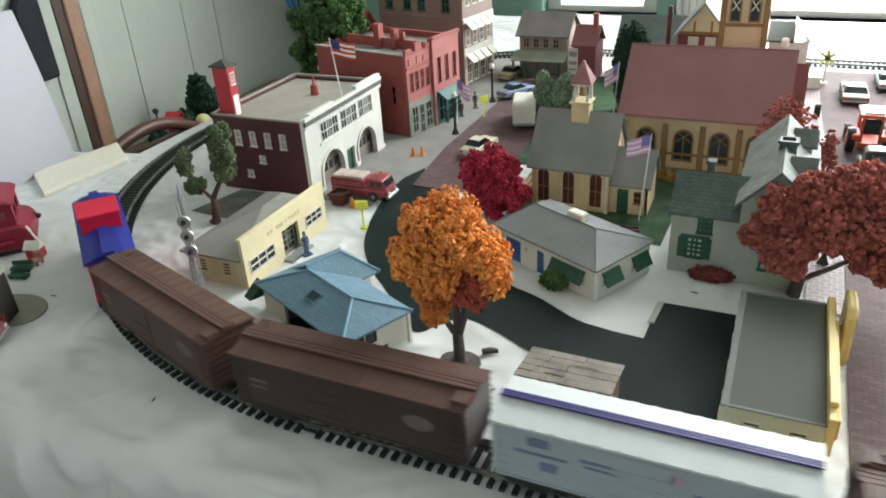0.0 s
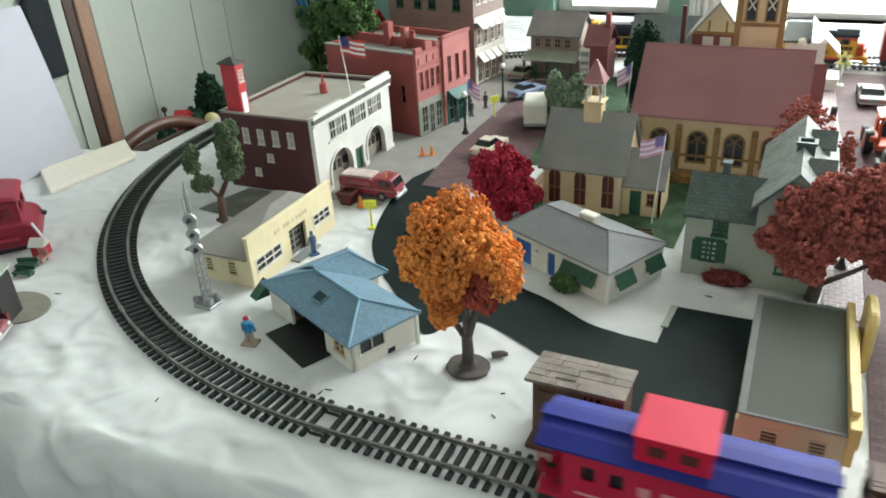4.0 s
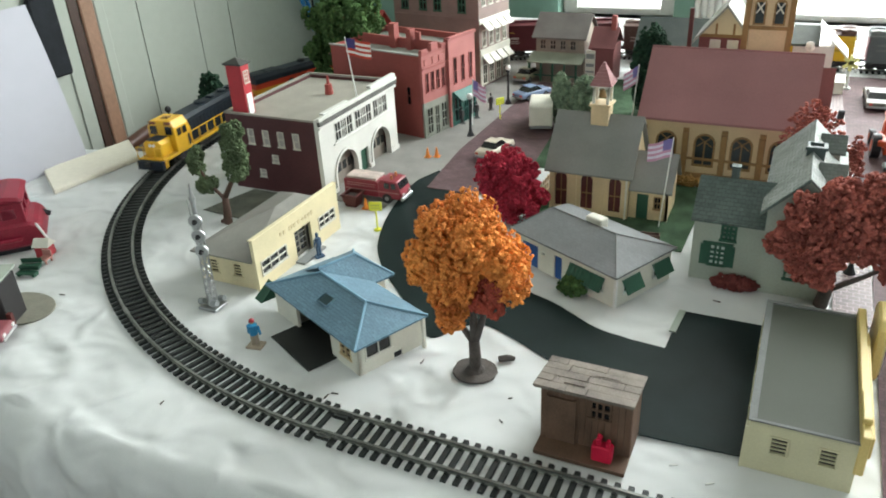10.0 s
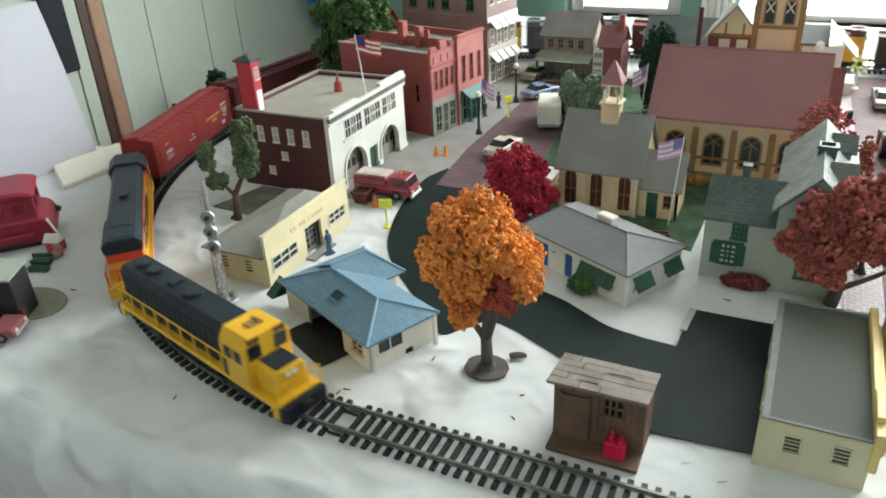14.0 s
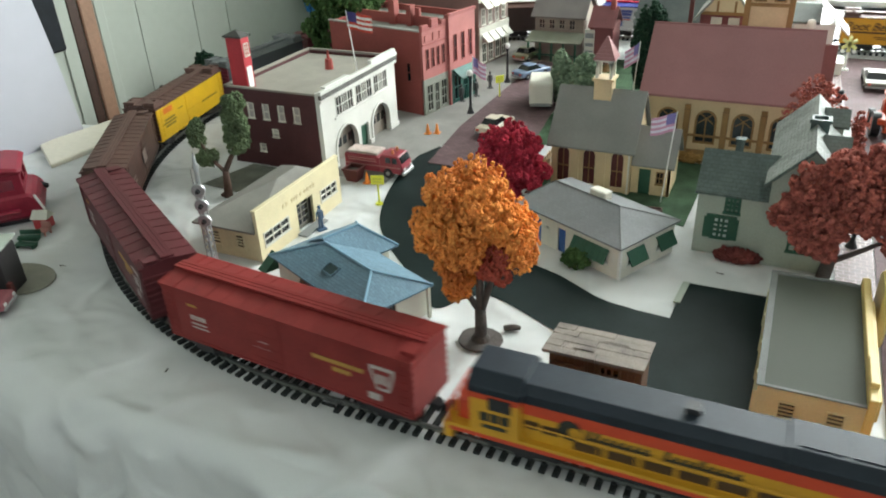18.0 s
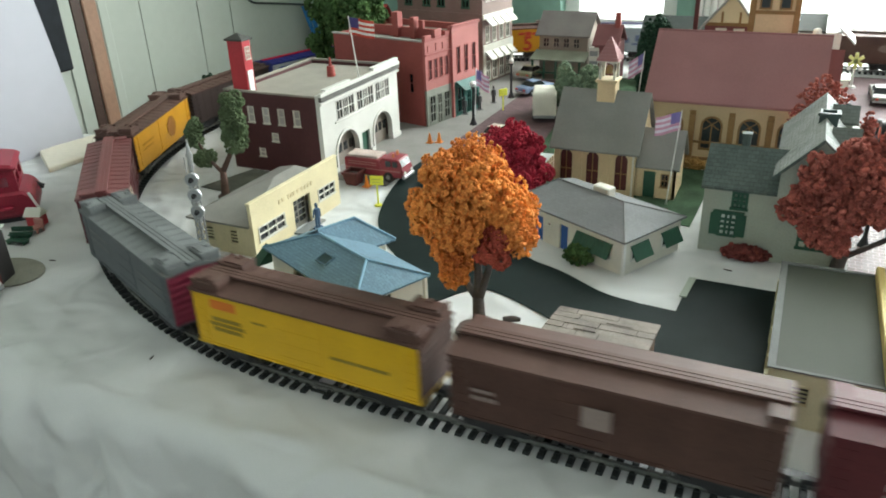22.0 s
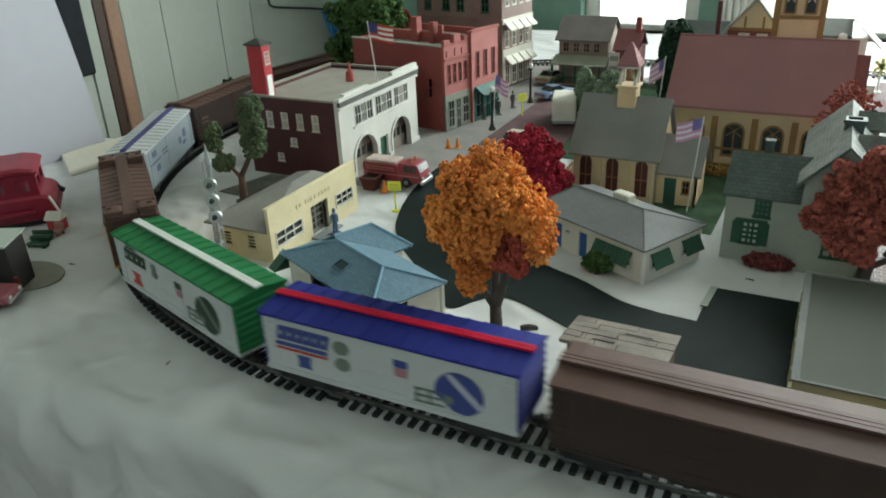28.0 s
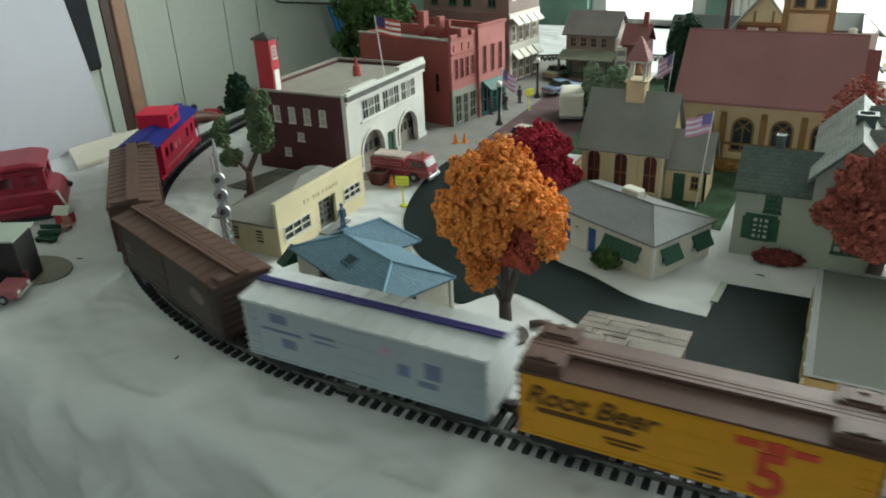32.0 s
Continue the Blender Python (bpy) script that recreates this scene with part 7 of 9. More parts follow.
part("lamp_stub", Geo().tube((22, 14, 18), (29, 15, 14), 2.6, 2.2, 8), BLACK, t)
t = thing("toy_hut", -519, 331, 0.4, 20, label="tiny red hut with a cream roof", category="toy hut")
part("wall", Geo().box(-5.6, -5, 0, 5.6, 5, 9), FIRERED, t, bevel=0.4)
part("roof", Geo().add([(-6.8, -6, 9), (6.8, -6, 9), (6.8, 6, 9), (-6.8, 6, 9), (-6.2, -0.6, 14.5), (6.2, -0.6, 14.5), (6.2, 0.6, 14.5), (-6.2, 0.6, 14.5)], [(0, 1, 5, 4), (1, 2, 6, 5), (2, 3, 7, 6), (3, 0, 4, 7), (4, 5, 6, 7), (3, 2, 1, 0)]), OFFWHITE, t)
for x, y, rz in ((-512, 311, 25), (-504, 302, 15)):
    t = thing("toy_bench", x, y, 0.4, rz, label="small green plastic bench", category="toy bench", group="toy benches")
    part("seat", Geo().box(-8, -3.4, 2, 8, 2.6, 3.2), DKGREEN, t, bevel=0.3)
    part("backrest", Geo().box(-8, 2.6, 3.2, 8, 3.8, 7), DKGREEN, t, bevel=0.3)
    part("leg", Geo().box(-7, -3, 0, -5.5, 2.6, 2), DKGREEN, t)
    part("leg", Geo().box(5.5, -3, 0, 7, 2.6, 2), DKGREEN, t)
t = thing("toy_chair", -509, 322, 0.4, 10, label="tiny pinkish toy chair", category="toy chair")
part("seat", Geo().box(-4, -4, 3, 4, 4, 4.2), mat("rose_plastic", (0.42, 0.2, 0.17), 0.5), t)
part("backrest", Geo().box(-4, 3, 4.2, 4, 4.2, 9), mat("rose_plastic", (0.42, 0.2, 0.17), 0.5), t)
for sx in (-3, 3):
    for sy in (-3, 3):
        part("leg", Geo().box(sx - 0.6, sy - 0.6, 0, sx + 0.6, sy + 0.6, 3), mat("rose_plastic", (0.42, 0.2, 0.17), 0.5), t)
n = 26
ring = [(-468 + 27 * math.cos(2 * math.pi * i / n), 266 + 20 * math.sin(2 * math.pi * i / n)) for i in range(n)]
solid("base_plate", Geo().prism(ring, 0.2, 1.6, "z"), mat("olive_base", (0.22, 0.21, 0.17), 0.7), "rounded grey olive base plate on the cloth", "base plate", bevel=0.4)
t = thing("dark_toy_shed", -474, 247, 1.6, 25, label="dark toy shed with a grey sloping roof", category="toy shed")
part("wall", Geo().box(-40, -11, 0, 21, 11, 32), mat("charcoal_wall", (0.022, 0.02, 0.02), 0.6), t, bevel=0.5)
part("roof", Geo().add([(-44, -13, 32), (22, -13, 32), (22, 13, 34), (-44, 13, 34), (-44, -13, 33.2), (22, -13, 33.2), (22, 13, 35.2), (-44, 13, 35.2)], [(3, 2, 1, 0), (4, 5, 6, 7), (0, 1, 5, 4), (1, 2, 6, 5), (2, 3, 7, 6), (3, 0, 4, 7)]), PALEGREEN, t)
part("post", Geo().box(21, -12, 0, 24, -9, 11), DARKWOOD, t)
sedan("toy_car", -458, 226, 30, mat("rose_car", (0.24, 0.075, 0.085), 0.4), "worn pink red toy car on the base plate", 44, 20, category="toy car")
# leaning white board, cream box, chair back, hanging black cloth
g = Geo()
for k in range(9):
    a = k / 8
    g.v += [Vector((-668 - 8 * a * a - (6 if y < 300 else 0), y + (-14 * a if y > 400 else 0), 0.4 + 156 * a - 0.03 * (507 - y) * a)) for y in (60, 200, 330, 430, 507)]
g.f = [(k * 5 + j, k * 5 + j + 1, (k + 1) * 5 + j + 1, (k + 1) * 5 + j) for k in range(8) for j in range(4)]
top = len(g.v)
g.v += [v + Vector((-3, 0, 0)) for v in g.v]
g.f += [tuple(top + i for i in f[::-1]) for f in g.f[:32]]
g.f += [(k * 5 + 4, top + k * 5 + 4, top + (k + 1) * 5 + 4, (k + 1) * 5 + 4) for k in range(8)]
solid("white_board", g, SHEET, "large white card standing at the table edge", "board")
solid("cream_box", Geo().prism([(-706, 506), (-691, 508), (-688, 520), (-703, 522)], 0.2, 17, "z"), BOXCARD, "small cream card box at the table edge", "box", bevel=1.5)
solid("cream_strip", Geo().prism([(-672, 456), (-615, 420), (-603, 516), (-654, 552)], 0.1, 5, "z"), BOXCARD, "cream card strip along the table edge", "card", bevel=1.0)
t = thing("chair", -800, 750, -760, label="brown wooden chair with a curved back rail behind the table", category="chair")
g = Geo()
n = 16
pts = [(0, -85 + 170 * i / n, 695 + 22 * math.sin(math.pi * i / n) - 25 * i / n) for i in range(n + 1)]
g.sweep(pts, [9] * len(pts))
part("back_rail", g, CHAIRWOOD, t, smooth=True)
part("back_panel", Geo().box(-6, -78, 560, 2, 72, 682), TRIMDARK, t)
for y in (-82, 80):
    part("leg", Geo().box(-10, y - 9, 0, 8, y + 9, 690 if y < 0 else 668), CHAIRWOOD, t, bevel=2)
part("seat", Geo().box(-320, -95, 400, 10, 95, 425), CHAIRWOOD, t, bevel=4)
for y in (-82, 80):
    part("front_leg", Geo().box(-315, y - 9, 0, -297, y + 9, 400), CHAIRWOOD, t, bevel=2)
coat = [(-y, z) for y, z in ((-770, -2), (-726, -2), (-724, 60), (-726, 104), (-736, 118), (-758, 122), (-769, 116))]
solid("dark_bag", Geo().prism([(y, z) for y, z in coat], -998, -984, "x").box(-992, 744, 120, -988, 748, 260), mat("black_fabric", (0.012, 0.014, 0.018), 0.9, 0.2), "dark cloth bag hanging on the wall", "bag", bevel=3)
t = thing("low_cabinet", -900, 960, ZF, label="low dark wooden cabinet behind the chair", category="cabinet")
CT = -150 - ZF
part("top", Geo().box(-92, -130, CT - 18, 70, 330, CT), CHAIRWOOD, t, bevel=2)
part("body", Geo().box(-90, -125, 0, 64, 325, CT - 18), CHAIRWOOD, t)
part("door", Geo().box(64, -120, 20, 68, 96, CT - 30), CHAIRWOOD, t, bevel=1)
part("door", Geo().box(64, 100, 20, 68, 318, CT - 30), CHAIRWOOD, t, bevel=1)
bush(-900, 845, (18, 14), 46, 260, LEAFDARK, "dark green bush on the cabinet", 67, -150)
bush(-895, 905, (18, 16), 62, 300, LEAFDARK, "dark green bush beside a red toy", 68, -150)
bush(-900, 958, (30, 18), 104, 520, LEAFDARK, "tall dark green bush on the cabinet", 69, -150)
bush(-900, 1010, (26, 18), 70, 420, LEAFDARK, "dark green bush behind the fire station", 70, -150)
t = thing("red_toy_house", -880, 868, -150, 20, label="small red toy house among dark bushes", category="toy house")
part("wall", Geo().box(-10, -10, 0, 10, 10, 60), FIRERED, t, bevel=1)
part("roof", Geo().prism([(-13, 59), (0, 70), (13, 59), (13, 57), (0, 68), (-13, 57)], -12, 12, "x"), FIRERED, t)
t = thing("toy_street_lamp", -890, 842, -150, label="small dark lamp post with a round head", category="toy lamp")
part("post", Geo().tube((0, 0, 0), (0, 0, 74), 2, 1.4, 8), BLACK, t)
part("head", Geo().ball((0, 0, 78), 5, 10, 7), BLACK, t, smooth=True)
t = thing("yellow_ball", -868, 918, -150, label="pale yellow foam ball on a stub among bushes", category="ball")
part("ball", Geo().ball((0, 0, 38), 13, 14, 9).tube((0, 0, 0), (0, 0, 30), 8, 8, 12), mat("pale_yellow_foam", (0.62, 0.56, 0.28), 0.8, 0.1), t, smooth=True)
t = thing("folding_frame", -975, 1250, ZF, label="black metal folding frame with blue straps", category="frame")
part("bar", Geo().sweep([(-4, -70, 900), (-4, -71, 812), (-4, -68, 802), (-4, -58, 797), (-4, -45, 794), (-4, 40, 781), (-4, 145, 764)], [2.2] * 7), BLACK, t, smooth=True)
part("post", Geo().tube((-4, 145, 764), (-4, 146, 0), 2.2, 2.2, 8), BLACK, t)
part("strap", Geo().prism([(96, 768), (102, 768), (140, 690), (132, 690)], -4, 2, "x"), mat("strap_blue", (0.03, 0.2, 0.5), 0.6), t)
part("strap", Geo().prism([(112, 766), (118, 766), (156, 690), (148, 690)], -4, 2, "x"), mat("strap_blue", (0.03, 0.2, 0.5), 0.6), t)
for x, y, z, w in ((-540, 815, 62, 16), (-486, 812, 76, 15)):
    t = thing("red_roofed_house", x, y, label="red roofed house half hidden by a tree", category="house")
    part("wall", Geo().box(-w, -14, 0, w * 0.6, 20, z - 1), TAN, t)
    part("roof", Geo().prism([(-18, z), (3, z + 22), (24, z), (24, z - 2), (3, z + 20), (-18, z - 2)], -w - 4, w * 0.6 + 4, "x"), FIRERED, t)

# ---------------------------------------------------------------- the train
ZR = 4.6  # rail head


def truck(parent, x, name="truck", wheel=5.2, base=13.0):
    """A two-axle truck as a part of its car; it turns with the track."""
    e = new(name)
    e.parent, e.empty_display_size = parent, 0.005
    e.matrix_basis = pose(x * 0.001, 0, 0)
    g = Geo()
    for s in (-1, 1):
        g.prism([(-base - 4, ZR + 7), (-base - 2, ZR + 3.6), (-6, ZR + 3.2), (-4, ZR + 1.2), (4, ZR + 1.2), (6, ZR + 3.2), (base + 2, ZR + 3.6), (base + 4, ZR + 7), (6, ZR + 8.2), (-6, ZR + 8.2)], s * 12.6 - 1, s * 12.6 + 1, "y")
        for q in (-base, base):
            g.tube((q, s * 13.4, ZR + 5.2), (q, s * 14.4, ZR + 5.2), 1.6, 1.6, 8)
        g.tube((-1.6, s * 13, ZR + 4), (-1.6, s * 13, ZR + 7.6), 1.0, 1.0, 6).tube((1.6, s * 13, ZR + 4), (1.6, s * 13, ZR + 7.6), 1.0, 1.0, 6)
    g.box(-3.5, -12, ZR + 4.5, 3.5, 12, ZR + 8.5)
    part("side_frame", g, BLACK, e)
    for q in (-base, base):
        g = Geo()
        for s in (-1, 1):
            g.tube((q, s * 7.3, ZR + wheel), (q, s * 9.6, ZR + wheel), wheel, wheel, 18).tube((q, s * 6.9, ZR + wheel), (q, s * 7.3, ZR + wheel), wheel + 0.7, wheel + 0.7, 18)
        g.tube((q, -12, ZR + wheel), (q, 12, ZR + wheel), 1.1, 1.1, 8)
        part("wheelset", g, mat("dark_wheel", (0.05, 0.045, 0.04), 0.45, 0.3, 900, 90, 0.1, metal=0.6), e)
    return e


def coupler(parent, L):
    for s in (-1, 1):
        part("coupler", Geo().box(min(s * (L / 2 - 9), s * (L / 2 - 0.6)), -1.3, ZR + 7.2, max(s * (L / 2 - 9), s * (L / 2 - 0.6)), 1.3, ZR + 9.6).box(s * (L / 2 - 2.4) - 1.6, -2.6, ZR + 6.2, s * (L / 2 - 2.4) + 1.6, 2.2, ZR + 10.4), BLACK, parent)


def side_panel(parent, boxes, material, W=16.0, name="marking", th=0.3, both=True):
    """Flat printed marks on a car's sides: (u0, z0, u1, z1), u from the rear; the far side is mirrored."""
    name = name[:-1] if name.endswith("bars") else name
    for a, z0, b, z1 in boxes:
        first = part(name, Geo().box(a, -W - th, z0, b, -W, z1), material, parent)
        if both:
            part(name, Geo().box(-b, W, z0, -a, W + th, z1), material, parent)
    return first


def disc_panel(parent, u, z, r, material, W=16.0, th=0.35, cut=None, name="emblem", sq=1.0):
    g = Geo()
    pts = [(u + r * math.cos(2 * math.pi * i / 24), z + sq * r * math.sin(2 * math.pi * i / 24)) for i in range(24)]
    if cut:
        pts = [p for p in pts if not cut(p[0] - u, p[1] - z)]
    part(name, Geo().prism([(-a, b) for a, b in pts], W, W + th, "y"), material, parent)
    return part(name, g.prism(pts, -W - th, -W, "y"), material, parent)


def boxcar(name, L, body, roof, label, end=None, walk_mat=None, strip=None, reefer=False, ribs=0, door=True, hatches=False):
    t = thing(name, 0, 0, label=label, category="railway car", group="cars of the train")
    B, W, z0, z1 = L - 13.5, 16.0, ZR + 10.4, ZR + (43.0 if L > 160 else 40.2)
    hb = B / 2
    g = Geo().box(-hb + 0.6, -W, z0, hb - 0.6, W, z1)
    rib = mesh_of("side_rib", Geo().box(-0.45, -0.3, z0 + 1, 0.45, 0.3, z1 - 1), body)
    for k in range(ribs):
        u = -hb + 6 + (B - 12) * k / max(1, ribs - 1)
        if door and abs(u) < 15:
            continue
        for s in (-1, 1):
            o = new("side_rib", rib)
            o.parent, o.matrix_basis = t, pose(u * 0.001, s * W * 0.001, 0)
    part("sill", Geo().box(-hb, -W - 0.4, z0 - 1, hb, W + 0.4, z0 + 0.4), body, t)
    part("body", g, body, t)
    for s in (-1, 1):
        prof = [(s * (hb - 0.6), z0), (s * hb, z0)]
        for k in range(7):
            z = z0 + 2 + k * 3.9
            prof += [(s * hb, z), (s * (hb + 0.7), z + 0.4), (s * (hb + 0.7), z + 1.2), (s * hb, z + 1.6)]
        prof += [(s * hb, z1), (s * (hb - 0.6), z1)]
        g = Geo().prism(prof, -W, W, "y")
        part("end_gable", Geo().prism([(-W, z1), (W, z1), (0, z1 + 2.0)], min(s * (hb - 0.6), s * hb), max(s * (hb - 0.6), s * hb), "x"), end or body, t)
        part("end_wall", g, end or body, t)
    # peaked roof with seams
    g = Geo().prism([(-W - 0.9, z1 - 0.6), (-W - 0.9, z1 + 0.6), (0, z1 + 2.7), (W + 0.9, z1 + 0.6), (W + 0.9, z1 - 0.6), (0, z1 + 1.2)], -hb - 0.8, hb + 0.8, "x")
    part("roof", g, roof, t)
    m = 14
    up, half = (0.75, 0.7) if strip else (0.35, 0.4)
    seam = mesh_of("roof_seam", Geo().prism([(-W - 0.7, z1 + 0.6), (-W - 0.7, z1 + 0.6 + up), (0, z1 + 2.65 + up), (W + 0.7, z1 + 0.6 + up), (W + 0.7, z1 + 0.6), (0, z1 + 2.6)], -half, half, "x"), roof)
    for k in range(m + 1):
        o = new("roof_seam", seam)
        o.parent, o.matrix_basis = t, pose((-hb - 0.6 + (B + 1.2) * k / m) * 0.001, 0, 0)
    wd = 2.1 if strip else 3.8
    a, b, c = wd / 3 - 0.25, wd / 3 + 0.25, z1 + 4.5
    part("roof_walk", Geo().prism([(-wd, z1 + 3.3), (wd, z1 + 3.3), (wd, c), (b, c), (b, c - 0.35), (a, c - 0.35), (a, c), (-a, c), (-a, c - 0.35), (-b, c - 0.35), (-b, c), (-wd, c)], -hb - 1.0, hb + 1.0, "x"), strip or walk_mat or roof, t)
    part("walk_support", Geo().box(-hb, -wd + 1.4, z1 + 1.6, hb, wd - 1.4, z1 + 3.3), walk_mat or roof, t)
    if not strip:
        for s in (-1, 1):
            a, b = sorted((s * (hb - 7), s * (hb + 0.5)))
            c, d = sorted((s * -13.5, s * -4.6))
            part("running_board", Geo().box(a, c, z1 + 2.8, b, d, z1 + 3.6).box(a, c, z1 + 0.8, b, c + 0.8, z1 + 2.8), walk_mat or roof, t)
    if hatches:
        for s in (-1, 1):
            for q in (-1, 1):
                u, v = s * (hb - 9), q * 10
                hx = part("ice_hatch", Geo().box(u - 8.5, v - 5.4, z1 + 0.6, u + 8.5, v + 5.4, z1 + 5.2), walk_mat or roof, t, bevel=0.5)
                part("hatch_lid", Geo().box(u - 6, v - 4, z1 + 5.2, u + 6, v + 4, z1 + 6.2), walk_mat or roof, hx, bevel=0.3)
                part("hatch_latch", Geo().box(u - 1.2, v + q * 2.2 - 1.6, z1 + 5.4, u + 1.2, v + q * 2.2 + 1.6, z1 + 7.2), walk_mat or roof, hx)
                for k in (-1, 1):
                    part("hatch_board", Geo().box(u + k * 7.4 - 0.9, v - 5.8, z1 + 5.15, u + k * 7.4 + 0.9, v + 5.8, z1 + 6.3), walk_mat or roof, hx)
    if door:
        w = 13 if reefer else 21
        for s in (-1, 1):
            c, d = sorted((s * W, s * (W + 0.3)))
            dr = part("door", Geo().box(-w, c, z0 + 1, w * 0.1 if not reefer else w, d, z1 - 1.5), body, t)
            g = Geo()
            c2, d2 = sorted((s * (W + 0.3), s * (W + 0.5)))
            for k in range(4):
                g.box(-w + 1, c2, z0 + 4 + k * 7.5, (w * 0.1 if not reefer else w) - 1, d2, z0 + 4.8 + k * 7.5)
            part("door_rail", g, body, dr)
            part("door_track", Geo().box(-w - 2, c, z1 - 1.4, w + 14, d2 + 0.3, z1 - 0.4), body, t)
            part("door_track", Geo().box(-w - 2, c, z0 - 0.6, w + 14, d2 + 0.3, z0 + 0.6), body, t)
    for s, q in ((1, -1), (-1, 1), (1, 1), (-1, -1)):
        u0 = min(s * (hb - 1.5), s * (hb - 8))
        g = Geo().wall((u0, q * W - (0.4 if q < 0 else 0), z0 + 1), (1, 0), 6.5, 27.6, 0.4, [(0.6, 1.2 + k * 4.4, 5.9, 4.8 + k * 4.4) for k in range(6)])
        part("ladder", g, body, t)
    part("brake_wheel", Geo().tube((-hb - 2.2, 7, z1 - 5), (-hb - 1.4, 7, z1 - 5), 3.4, 3.4, 14).tube((-hb - 1.4, 7, z1 - 5), (-hb, 7, z1 - 5), 0.7, 0.7, 6), BLACK, t)
    part("underframe", Geo().box(-hb + 3, -5, ZR + 6.4, hb - 3, 5, z0).box(-18, -12, ZR + 4.4, -4, -6, z0 - 0.5).box(4, 5, ZR + 4.6, 20, 11, z0 - 0.5).tube((-6, -9, ZR + 6), (14, -9, ZR + 6), 2.6, 2.6, 10), BLACK, t)
    coupler(t, L)
    off = hb - 20
    tr = [truck(t, off), truck(t, -off)]
    return t, tr, off


def bars(u, z, n, w, h, gap=0.7, skew=0):
    return [(u + k * (w + gap), z, u + k * (w + gap) + w, z + h) for k in range(n)]


def keystone(parent, u, z, s):
    g = Geo()
    pts = [(u - s, z + s), (u + s, z + s), (u + s * 0.95, z + s * 0.45), (u + s * 0.5, z - s), (u - s * 0.5, z - s), (u - s * 0.95, z + s * 0.45)]
    inner = [(u + (a - u) * 0.75, z + (b - z) * 0.75) for a, b in pts]
    paint = parent.children[0].data.materials[0]
    for q in (-1, 1):
        lo, hi = sorted((q * 16, q * 16.35))
        k = part("keystone", Geo().prism([(-q * a, b) for a, b in pts], lo, hi, "y"), PRINTWHITE, parent, "pale keystone emblem")
        lo, hi = sorted((q * 16.35, q * 16.6))
        part("keystone_face", Geo().prism([(-q * a, b) for a, b in inner], lo, hi, "y"), paint, k)
    side_panel(parent, bars(u - s * 0.45, z - s * 0.4, 3, s * 0.22, s * 0.8, s * 0.12), PRINTWHITE, 16.6)


CARS = []
Z0 = ZR + 9.0


def add_car(made, L):
    CARS.append((*made, L))
    return made[0]


